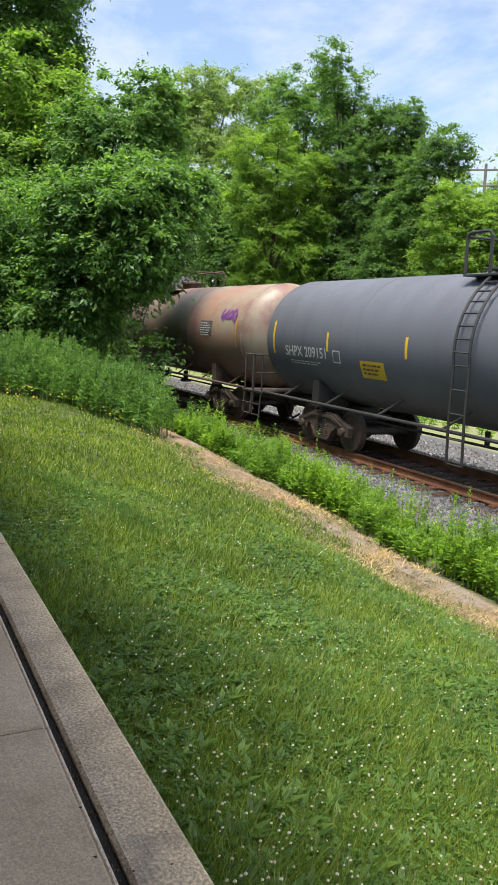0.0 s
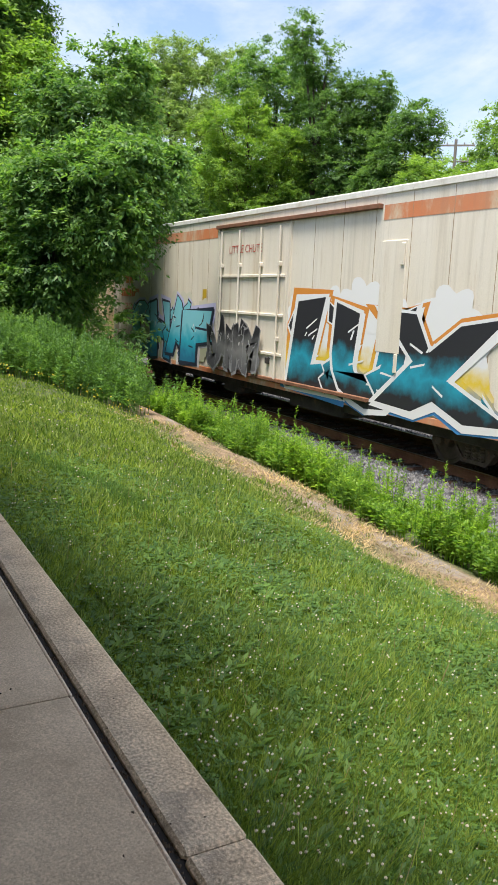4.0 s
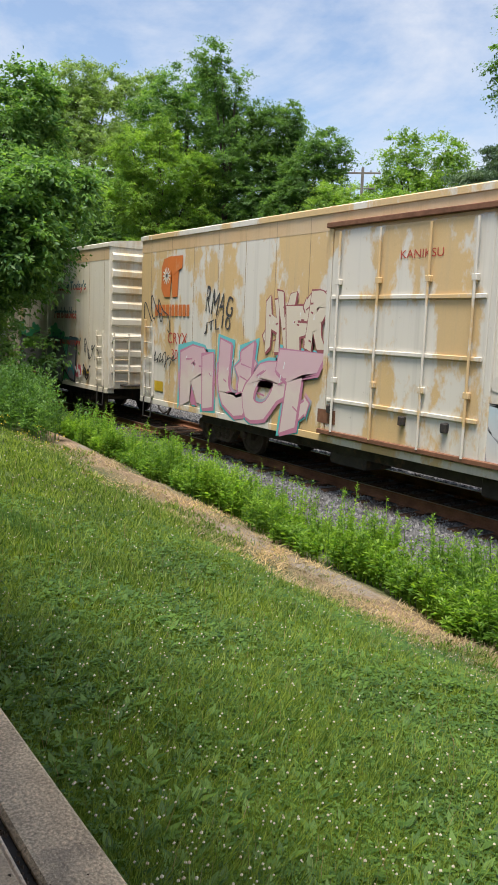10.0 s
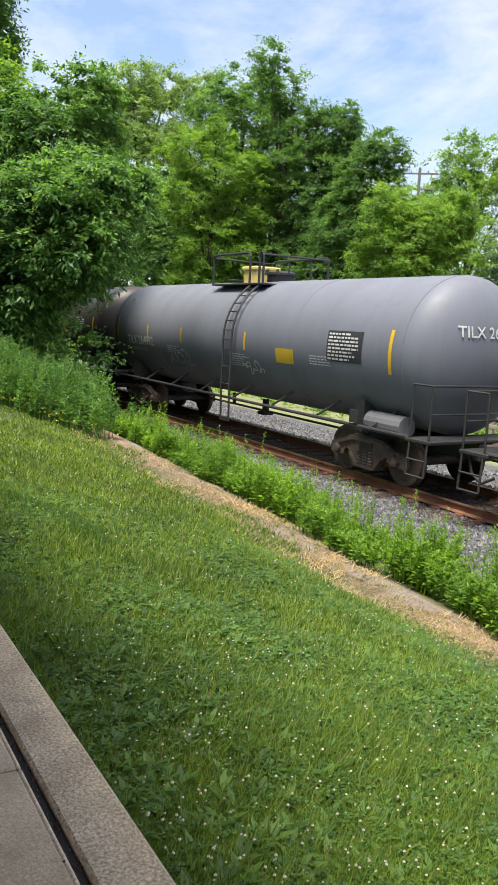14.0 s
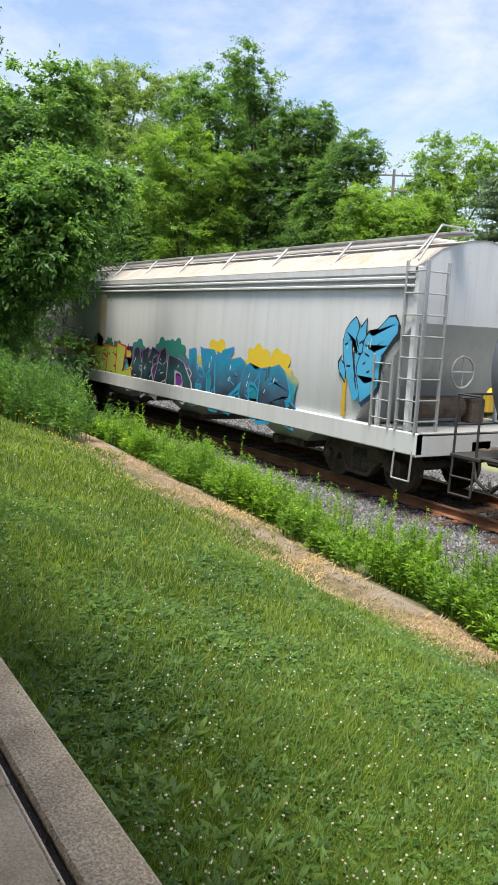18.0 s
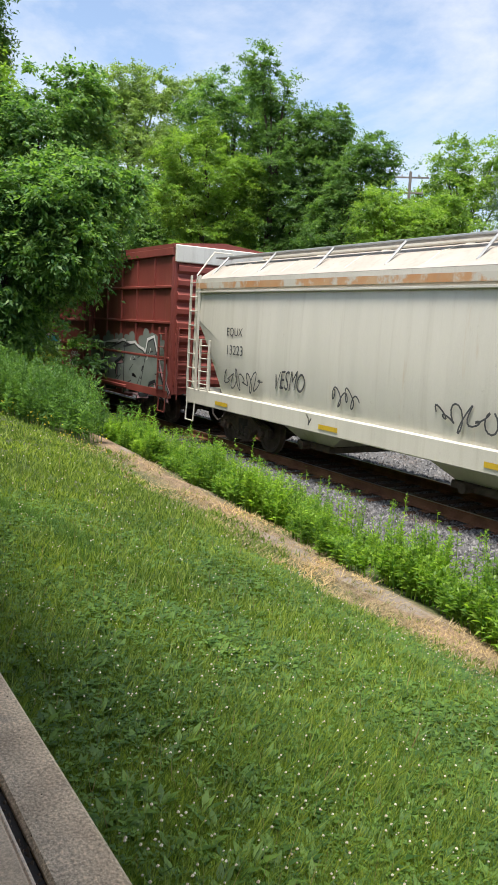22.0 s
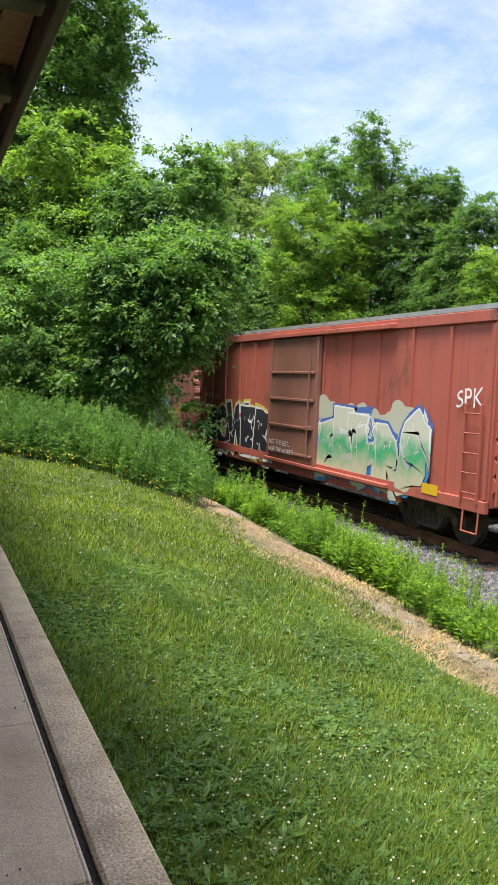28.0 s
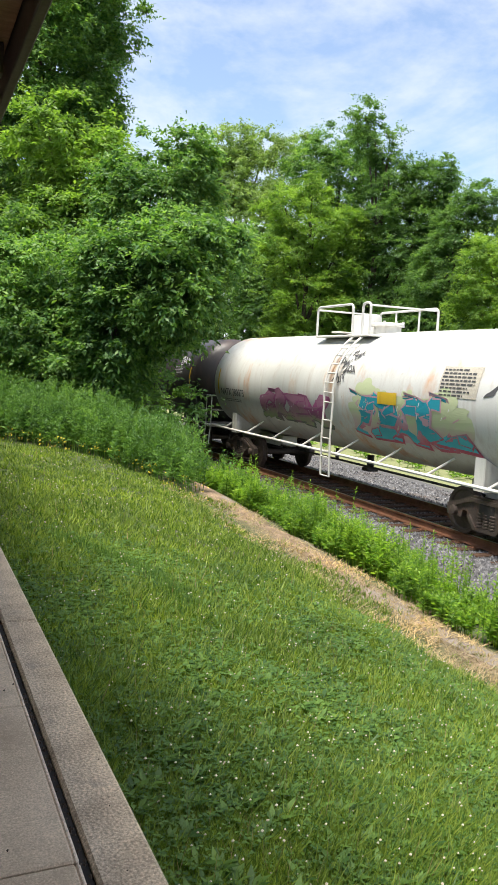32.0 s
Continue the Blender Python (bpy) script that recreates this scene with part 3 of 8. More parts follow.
def sprayed(name, a, b, c):
    """Spray paint: colours that run into one another."""
    m, n, l, p = nodes_of(name)
    co = n.new("ShaderNodeTexCoord").outputs["Object"]
    t = noise_node(n, l, co, 1.9, 4, 0.6)
    sep = n.new("ShaderNodeSeparateXYZ")
    l.new(co, sep.inputs["Vector"])
    z = n.new("ShaderNodeMapRange")
    z.inputs["From Min"].default_value, z.inputs["From Max"].default_value = 0.9, 2.3
    l.new(sep.outputs["Z"], z.inputs["Value"])
    f = n.new("ShaderNodeMix")
    f.inputs["Factor"].default_value = 0.6
    l.new(t.outputs["Fac"], f.inputs["A"])
    l.new(z.outputs["Result"], f.inputs["B"])
    r = ramp(n, [(0.3, rgb(a)), (0.5, rgb(b)), (0.68, rgb(c))])
    l.new(f.outputs["Result"], r.inputs["Fac"])
    l.new(r.outputs["Color"], p.inputs["Base Color"])
    p.inputs["Roughness"].default_value = 0.55
    return m


SPRAY = {}


def spray(*cols):
    key = tuple(cols)
    if key not in SPRAY:
        SPRAY[key] = sprayed("spray_paint", *(cols if len(cols) == 3 else (cols[0], cols[0], cols[-1])))
    return SPRAY[key]


K_BLACK, K_WHITE, K_GREY = (0.02, 0.02, 0.025), (0.72, 0.72, 0.72), (0.25, 0.25, 0.26)
K_TEAL, K_BLUE, K_GREEN = (0.02, 0.28, 0.36), (0.05, 0.22, 0.5), (0.05, 0.36, 0.16)
K_PINK, K_RED, K_YEL = (0.62, 0.2, 0.33), (0.5, 0.04, 0.03), (0.7, 0.5, 0.04)
K_PURP, K_LIME, K_SKY, K_ORG = (0.17, 0.04, 0.25), (0.36, 0.48, 0.06), (0.3, 0.55, 0.72), (0.62, 0.24, 0.04)


SEAM = surface("panel_seam", (0.42, 0.32, 0.20), (0.26, 0.18, 0.11), 5, 0.8)
RUST_TRACK = surface("rusty_track", (0.22, 0.10, 0.055), (0.13, 0.06, 0.035), 5, 0.8)


# ---- lettering ----
GLYPHS = {}


def glyphs(text, offset=0.0):
    """Corners (in a box one unit high) and faces of a line of text."""
    key = (text, offset)
    if key not in GLYPHS:
        cu = bpy.data.curves.new("text", 'FONT')
        cu.body, cu.offset, cu.resolution_u = text, offset, 4
        ob = new("text", cu)
        dg = bpy.context.evaluated_depsgraph_get()
        dg.update()
        me = bpy.data.meshes.new_from_object(ob.evaluated_get(dg))
        v = np.array([q.co[:2] for q in me.vertices]).reshape(-1, 2)
        f = [tuple(q.vertices) for q in me.polygons]
        bpy.data.objects.remove(ob)
        bpy.data.curves.remove(cu)
        bpy.data.meshes.remove(me)
        GLYPHS[key] = (v, f)
    return GLYPHS[key]


def sliced(v, f, lo, hi):
    """The part of a line of text between two shares of its height."""
    bm = bmesh.new()
    vs = [bm.verts.new((a, b, 0)) for a, b in v]
    for q in f:
        try:
            bm.faces.new([vs[i] for i in q])
        except ValueError:
            pass
    y0, y1 = v[:, 1].min(), v[:, 1].max()
    for at, sign in ((lo, -1), (hi, 1)):
        geo = bm.verts[:] + bm.edges[:] + bm.faces[:]
        bmesh.ops.bisect_plane(bm, geom=geo, plane_co=(0, y0 + (y1 - y0) * at, 0), plane_no=(0, sign, 0), clear_outer=True)
    bm.verts.index_update()
    out = np.array([q.co[:2] for q in bm.verts]).reshape(-1, 2)
    faces = [tuple(q.index for q in p.verts) for p in bm.faces]
    bm.free()
    return out, faces


def slogan(car, rows, high, on):
    """Script lettering, teal above and red below."""
    for line, x, z, w in rows:
        lettering(car, "slogan", line, x, z, high, LETTER_RED, on, width=w, offset=0.02, shear=0.12, cut=(-0.1, 0.42))
        lettering(car, "slogan", line, x, z, high, LETTER_TEAL, on, width=w, offset=0.02, shear=0.12, cut=(0.42, 1.1))


def flat(y):
    return lambda u, w: (u, y, w)


def round_tank(radius, zc):
    """Lays a drawing onto a tank's near flank: w is the height at which it would show on a flat side."""
    def place(u, w):
        a = (w - zc) / radius
        return (u, -radius * math.cos(a), zc + radius * math.sin(a))
    return place


def lettering(car, name, text, x, z, high, material, on, width=None, offset=0.0, warp=0.0, shear=0.0, seed=0, frame_of=None, label="", cut=None):
    """Text whose lower left corner lies at x, z on a flank. Returns the width it takes."""
    v, f = glyphs(text, offset)
    if cut:
        v, f = sliced(v, f, *cut)
        frame_of = glyphs(text, offset)[0]
    fv = frame_of if frame_of is not None else v
    lo, hi = fv.min(0), fv.max(0)
    k = high / (hi[1] - lo[1])
    kx = k if width is None else width / (hi[0] - lo[0])
    rng = random.Random(seed)
    ph = rng.uniform(0, 6)
    s = Shape()
    vs = []
    for a, b in v:
        u, w = (a - lo[0]) * kx, (b - lo[1]) * k
        q = u / max(0.3, high)
        w2 = w + warp * high * math.sin(q * 1.7 + ph) * (0.4 + w / high) + warp * 0.5 * high * math.sin(q * 4.1 + ph)
        u2 = u + shear * w + warp * 0.35 * high * math.sin(w / high * 5 + q * 2 + ph)
        vs.append(on(x + u2, z + w2))
    s.add(vs, f)
    me = bpy.data.meshes.new(name)
    me.from_pydata(s.v, [], s.f)
    me.materials.append(material)
    ob = part(name, me, None, car, label)
    return (hi[0] - lo[0]) * kx


def blob_outline(x0, x1, z0, z1, seed, lumps=9, e=0.45, wave=0.09):
    """A cloud: a lumpy outline."""
    rng = random.Random(seed)
    pts = []
    for k in range(lumps * 6):
        t = 2 * math.pi * k / (lumps * 6)
        r = 1 + wave * abs(math.sin(lumps * t / 2 + seed)) + rng.uniform(-0.02, 0.02)
        c, d = math.cos(t), math.sin(t)
        pts.append(((x0 + x1) / 2 + (x1 - x0) / 2 * r * math.copysign(abs(c) ** e, c) * 0.95, (z0 + z1) / 2 + (z1 - z0) / 2 * r * math.copysign(abs(d) ** e, d) * 0.93))
    return pts


def sheet(car, name, pts, material, on, label=""):
    """A flat painted patch laid on a flank, cut into strips so that it can follow a curve."""
    xs = [p[0] for p in pts]
    zs = [p[1] for p in pts]
    cz = sum(zs) / len(zs)
    cx = sum(xs) / len(xs)
    s = Shape()
    rings = [0.0, 0.35, 0.7, 1.0]
    vs = []
    n = len(pts)
    for r in rings[1:]:
        vs += [on(cx + (a - cx) * r, cz + (b - cz) * r) for a, b in pts]
    c = len(vs)
    vs.append(on(cx, cz))
    fs = [(c, k, (k + 1) % n) for k in range(n)]
    for j in range(len(rings) - 2):
        fs += [(j * n + k, (j + 1) * n + k, (j + 1) * n + (k + 1) % n, j * n + (k + 1) % n) for k in range(n)]
    me = bpy.data.meshes.new(name)
    me.from_pydata(vs, [], fs)
    me.materials.append(material)
    return part(name, me, None, car, label)


def rect(x0, x1, z0, z1, n=6):
    pts = [(x0 + (x1 - x0) * k / n, z0) for k in range(n)] + [(x1, z0 + (z1 - z0) * k / n) for k in range(n)]
    pts += [(x1 - (x1 - x0) * k / n, z1) for k in range(n)] + [(x0, z1 - (z1 - z0) * k / n) for k in range(n)]
    return pts


def panel(car, name, x0, x1, z0, z1, material, on, label=""):
    return sheet(car, name, rect(x0, x1, z0, z1), material, on, label)


def bars(car, x, z, lines, width, on, material=None, gap=0.055, high=0.022, seed=0):
    """Small stencilled data that cannot be read: rows of bars."""
    rng = random.Random(seed)
    s = Shape()
    for k in range(lines):
        w, u = width * rng.uniform(0.6, 1.0), 0.0
        while u < w:
            d = rng.uniform(0.05, 0.16)
            a, b = x + u, x + min(w, u + d)
            zz = z - k * gap
            s.add([on(a, zz), on(b, zz), on(b, zz + high), on(a, zz + high)], [(0, 1, 2, 3)])
            u += d + 0.03
    me = bpy.data.meshes.new("stencil_data")
    me.from_pydata(s.v, [], s.f)
    me.materials.append(material or LETTER_WHITE)
    return part("stencil_data", me, None, car)


def graffiti(car, text, x, z, width, high, on_at, fill, line, halo=None, warp=0.09, shear=0.1, seed=1, fat=0.03, cloud=None, tongues=()):
    """A painted piece: clouds and a halo, then letter after letter, interlocked, each with a shadow, an outline, a fat body with
    pointed arms, cracks and shines. on_at gives the flank at a height above it."""
    rng = random.Random(seed * 7 + 3)
    if cloud:
        sheet(car, "graffiti_cloud", blob_outline(x - 0.15, x + width + 0.2 + shear * high, z - 0.05, z + high * 1.04, seed, 11 + seed % 5), cloud, on_at(0.003))
        for k in range(max(3, int(width / 0.9))):
            cx, r = x + width * (k + rng.uniform(0.1, 0.9)) / max(3, int(width / 0.9)), high * rng.uniform(0.16, 0.3)
            cz = z + high * rng.uniform(0.9, 1.06)
            sheet(car, "graffiti_cloud", blob_outline(cx - r * 1.3, cx + r * 1.3, cz - r, cz + r, seed + k, 5 + k % 3, 0.95, 0.45), tongues[k % len(tongues)] if tongues else cloud, on_at(0.0036 + 0.0004 * k))
    share = [{"I": 0.6, "J": 0.8, "L": 0.85, "M": 1.25, "W": 1.3}.get(c, 1.0) * rng.uniform(0.85, 1.18) for c in text]
    total = sum(share)
    verts, faces, slots = [], [], []

    def shape_at(pts, e, slot):
        on = on_at(e)
        k = len(verts)
        verts.extend(on(p, q) for p, q in pts)
        faces.append(tuple(range(k, k + len(pts))))
        slots.append(slot)

    def swollen(pts, d):
        cx, cz = sum(p for p, _ in pts) / len(pts), sum(q for _, q in pts) / len(pts)
        out = []
        for p, q in pts:
            r = math.hypot(p - cx, q - cz) + 1e-6
            out.append((p + (p - cx) / r * d, q + (q - cz) / r * d))
        return out

    u0 = x
    rim = 0.02 * high + 0.5 * fat
    for i, c in enumerate(text):
        w = width * share[i] / total
        hh = high * rng.uniform(0.86, 1.1)
        zz = z + high * rng.uniform(-0.04, 0.06)
        tilt = rng.uniform(-0.16, 0.16) + shear * 0.4
        ph, ph2 = rng.uniform(0, 6), rng.uniform(0, 6)
        low = 0.0088 + 0.0026 * i
        base = glyphs(c, 0.0)[0]
        lo, hi = base.min(0), base.max(0)
        kx, kz = w * 1.06 / max(0.3, hi[0] - lo[0]), hh * 0.86 / (hi[1] - lo[1])
        # pointed arms that reach over the neighbours
        for k in range(rng.choice((1, 2, 2))):
            side = rng.choice((-1, 1))
            px = u0 + w * (0.5 + 0.3 * side)
            pz = zz + hh * rng.choice((rng.uniform(0.08, 0.25), rng.uniform(0.72, 0.92)))
            reach, drop, t = side * w * rng.uniform(0.35, 0.6), hh * rng.uniform(-0.16, 0.2), hh * rng.uniform(0.09, 0.13)
            arm = [(px, pz - t), (px + reach * 0.7, pz + drop * 0.7 - t * 0.8), (px + reach * 0.72, pz + drop * 0.7 - t * 1.35), (px + reach, pz + drop), (px + reach * 0.6, pz + drop * 0.7 + t * 1.3), (px + reach * 0.64, pz + drop * 0.7 + t * 0.7), (px, pz + t)]
            if side < 0:
                arm.reverse()
            if halo:
                shape_at(swollen(arm, rim * 2.0), 0.006, 2)
            shape_at(swollen(arm, rim), low - 0.0014, 1)
            shape_at(arm, low - 0.0010, 0)
        thick = 0.075
        layers = [(thick + 0.065, 2, 0.0062, 0, 0)] if halo else []
        edge = thick + 0.006 + 0.4 * fat
        layers += [(edge, 1, low - 0.0008, 0.03 * high, -0.035 * high), (edge, 1, low - 0.0004, 0, 0), (thick, 0, low, 0, 0)]

        def bent(p, q):
            a, b = (p - lo[0]) * kx, (q - lo[1]) * kz
            f = min(1.1, max(-0.1, b / hh))
            bulge = 1 + 0.13 * math.sin(math.pi * f * 1.5 + ph) + 0.05 * math.sin(7 * f + ph2)
            a = w / 2 + (a - w / 2) * bulge + warp * 0.7 * high * math.sin(f * 4.4 + ph)
            b = b + warp * 0.7 * high * math.sin(a / w * 4.2 + ph) + 0.04 * high * math.sin(a / w * 9 + ph2)
            return u0 + a + tilt * b, zz + 0.07 * hh + b

        for off, slot, e, dx, dz in layers:
            v, f = glyphs(c, off)
            on = on_at(e)
            k = len(verts)
            for p, q in v:
                a, b = bent(p, q)
                verts.append(on(a + dx, b + dz))
            faces += [tuple(j + k for j in q) for q in f]
            slots += [slot] * len(f)
        # cracks in the body, and streaks of shine on the letter's shoulders
        for k in range(3):
            sx, sz = u0 + w * rng.uniform(0.05, 0.75), zz + hh * rng.uniform(0.12, 0.8)
            d, r = rng.uniform(-0.5, 0.9), w * rng.uniform(0.12, 0.26)
            t = 0.011 + 0.006 * high
            shape_at([(sx, sz), (sx + r, sz + r * d - t), (sx + r * 1.05, sz + r * d + t), (sx, sz + t * 2)], low + 0.0005, 1)
        for k in range(2):
            sx, sz = u0 + w * rng.uniform(0.08, 0.55), zz + hh * rng.uniform(0.5, 0.82)
            p, q = 0.05 * w, hh * rng.uniform(0.05, 0.13)
            shape_at([(sx, sz), (sx + p * 0.6, sz), (sx + p * 1.5, sz + q), (sx + p * 0.9, sz + q)], low + 0.0008, 3)
        u0 += w
    me = bpy.data.meshes.new("graffiti")
    me.from_pydata(verts, [], faces)
    for m in (fill, line, halo or line, spray((0.6, 0.6, 0.6), K_WHITE)):
        me.materials.append(m)
    me.polygons.foreach_set("material_index", slots)
    part("graffiti", me, None, car)


def head_text(car, text, y, z, high, half, radius, zc, material):
    """Lettering on a tank's domed end."""
    v, f = glyphs(text, 0.01)
    lo, hi = v.min(0), v.max(0)
    k = high / (hi[1] - lo[1])
    vs = []
    for a, b in v:
        p, q = y + (a - lo[0]) * k, z + (b - lo[1]) * k
        d = max(0.0, 1 - (p * p + (q - zc) ** 2) / (radius * radius))
        vs.append((half + 0.72 * math.sqrt(d) + 0.02, p, q))
    me = bpy.data.meshes.new("end_lettering")
    me.from_pydata(vs, [], f)
    me.materials.append(material)
    part("end_lettering", me, None, car)


def end_text(car, text, y, z, high, x, material, width=None):
    """Small lettering on an end wall."""
    v, f = glyphs(text)
    lo, hi = v.min(0), v.max(0)
    k = high / (hi[1] - lo[1])
    kx = k if width is None else width / (hi[0] - lo[0])
    me = bpy.data.meshes.new("end_lettering")
    me.from_pydata([(x, y + (a - lo[0]) * kx, z + (b - lo[1]) * k) for a, b in v], [], f)
    me.materials.append(material)
    part("end_lettering", me, None, car)


def scrawl(car, x, z, width, high, on, material, seed, thick=0.03):
    """A spray-can tag: a looping line."""
    rng = random.Random(seed)
    pts = []
    n = 42
    a, b, c = rng.uniform(2.2, 3.6), rng.uniform(0, 6), rng.uniform(0.5, 0.9)
    loops = max(3, int(width / high * 3))
    for k in range(n * 2):
        t = k / (n * 2 - 1)
        u = t * width + 0.16 * high * math.sin(loops * 6.28 * t + b)
        w = high * (0.5 + 0.42 * math.sin(loops * 6.28 * t * c + b) * math.cos(a * 3 * t + b) + 0.08 * math.sin(40 * t + b))
        pts.append((x + u, z + w))
    s = Shape()
    for step, ((x0, z0), (x1, z1)) in enumerate(zip(pts, pts[1:])):
        d = Vector((x1 - x0, z1 - z0))
        if d.length < 1e-4:
            continue
        e = Vector((-d.y, d.x)).normalized() * thick / 2
        f = d.normalized() * thick * 0.4
        quad = [on(x0 + e.x - f.x, z0 + e.y - f.y), on(x0 - e.x - f.x, z0 - e.y - f.y), on(x1 - e.x + f.x, z1 - e.y + f.y), on(x1 + e.x + f.x, z1 + e.y + f.y)]
        s.add([(q[0], q[1] - 0.00025 * step, q[2]) for q in quad], [(0, 1, 2, 3)])
    me = bpy.data.meshes.new("graffiti_tag")
    me.from_pydata(s.v, [], s.f)
    me.materials.append(material)
    return part("graffiti_tag", me, None, car)


# ---- running gear shared by all cars ----
def wheel_mesh():
    prof = [(-0.98, 0.075), (-0.82, 0.085), (-0.82, 0.14), (-0.80, 0.16), (-0.795, 0.36), (-0.82, 0.385), (-0.82, 0.452), (-0.80, 0.457), (-0.715, 0.46), (-0.70, 0.485),
            (-0.685, 0.47), (-0.685, 0.385), (-0.74, 0.36), (-0.73, 0.15), (-0.66, 0.11), (-0.6, 0.085)]
    prof = prof + [(-a, b) for a, b in reversed(prof)]
    return Shape().lathe(prof, 'y', (0, 0, 0), 28).mesh("wheelset", WHEEL_STEEL, 35)


def side_frame_mesh():
    s = Shape()
    out = [(-1.12, .36), (-1.12, .56), (-1.0, .62), (-.8, .66), (-.42, .81), (.42, .81), (.8, .66), (1.0, .62), (1.12, .56), (1.12, .36), (.70, .36), (.66, .50), (.56, .50), (.36, .25), (.3, .22), (-.3, .22),
           (-.36, .25), (-.56, .50), (-.66, .50), (-.70, .36)]
    s.prism(out, -1.02, -0.90)
    s.prism([(-.86, .60), (-.42, .77), (.42, .77), (.86, .60), (.86, .56), (.40, .70), (-.40, .70), (-.86, .56)], -1.06, -1.021)
    s.prism([(-.5, .44), (-.3, .19), (.3, .19), (.5, .44), (.44, .46), (.27, .26), (-.27, .26), (-.44, .46)], -1.06, -1.021)
    return s.mesh("side_frame", STEEL_BROWN, 30)


def spring_mesh():
    prof = []
    for k in range(5):
        prof += [(0.27 + 0.055 * k, 0.055), (0.28 + 0.055 * k, 0.075), (0.30 + 0.055 * k, 0.075), (0.31 + 0.055 * k, 0.055)]
    return Shape().lathe(prof, 'z', (0, 0, 0), 10).mesh("spring", STEEL_BROWN, 40)


def cap_mesh():
    return Shape().lathe([(-1.10, 0.05), (-1.09, 0.085), (-1.04, 0.10), (-0.98, 0.10)], 'y', (0, 0, 0), 12).mesh("bearing_cap", STEEL_BROWN, 40)


WHEEL, FRAME, SPRING, CAP = wheel_mesh(), side_frame_mesh(), spring_mesh(), cap_mesh()
BOLSTER = Shape().box(-0.2, 0.2, -1.05, 1.05, 0.42, 0.72, 0.03).box(-0.9, 0.9, -0.15, 0.15, 0.42, 0.56, 0.02).mesh("bolster", STEEL_DARK)
COUPLER = Shape().box(0, 0.55, -0.09, 0.09, 0.76, 0.96, 0.02).box(0.45, 0.74, -0.17, 0.13, 0.70, 1.02, 0.05).box(0.60, 0.78, -0.16, -0.04, 0.72, 1.0, 0.03).mesh("coupler", STEEL_BROWN)
WHEELSETS = []


def running_gear(car, half, truck_at, frame_mat=None):
    for side in (-1, 1):
        truck = part("truck", BOLSTER, None, car)
        truck.location = (truck_at * side, 0, 0)
        for k in (-1, 1):
            f = part("side_frame", FRAME, None, truck)
            f.rotation_euler[2] = 0 if k < 0 else math.pi
            for dx in (-0.17, 0, 0.17):
                sp = part("spring", SPRING, None, truck)
                sp.location = (dx, 1.0 * k, 0)
            w = part("wheelset", WHEEL, None, truck)
            w.location = (0.89 * k, 0, 0.46)
            WHEELSETS.append((car, w))
            for j in (-1, 1):
                c = part("bearing_cap", CAP, None, truck)
                c.location, c.rotation_euler[2] = (0.89 * k, 0, 0.46), 0 if j < 0 else math.pi
        c = part("coupler", COUPLER, None, car)
        c.location, c.rotation_euler[2] = (half * side, 0, 0), 0 if side > 0 else math.pi
        h = Shape()
        x = half + 0.1
        h.tube([(side * x, -0.28, 0.75), (side * (x + 0.12), -0.3, 0.45), (side * (x + 0.32), -0.25, 0.3), (side * (x + 0.5), -0.12, 0.42)], 0.028, 6)
        part("air_hose", h, STEEL_DARK, car)


def ladder(car, name, x, w, z0, z1, y, material, rungs, label=""):
    """An upright ladder on a flank: two stiles, and rungs as parts of it."""
    s = Shape()
    for d in (-w / 2, w / 2):
        s.box(x + d - 0.018, x + d + 0.018, y - 0.045, y + 0.012, z0, z1, 0.005)
    lad = part(name, s, material, car, label)
    rung = Shape().rod((x - w / 2 + 0.01, y - 0.03, 0), (x + w / 2 - 0.01, y - 0.03, 0), 0.014, 6).mesh("rung", material)
    for k in range(rungs):
        r = part("rung", rung, None, lad)
        r.location = (0, 0, z0 + (z1 - z0) * (k + 0.5) / rungs)
    return lad


def ladder_end(car, name, y, w, z0, z1, x, out, material, rungs):
    """A ladder on an end wall that faces along out."""
    s = Shape()
    a, b = sorted((x, x + 0.06 * out))
    for d in (-w / 2, w / 2):
        s.box(a, b, y + d - 0.018, y + d + 0.018, z0, z1, 0.005)
    lad = part(name, s, material, car)
    rung = Shape().rod((x + 0.04 * out, y - w / 2, 0), (x + 0.04 * out, y + w / 2, 0), 0.014, 6).mesh("rung", material)
    for k in range(rungs):
        r = part("rung", rung, None, lad)
        r.location = (0, 0, z0 + (z1 - z0) * (k + 0.5) / rungs)


def stirrup(car, x, y, material, w=0.42):
    part("step", Shape().tube([(x - w / 2, y, 0.95), (x - w / 2, y - 0.03, 0.45), (x + w / 2, y - 0.03, 0.45), (x + w / 2, y, 0.95)], 0.018, 6), material, car)


TRAIN = []


def start_car(name, u, label, category, group):
    car = thing(name, label, category, group)
    TRAIN.append((car, u))
    return car


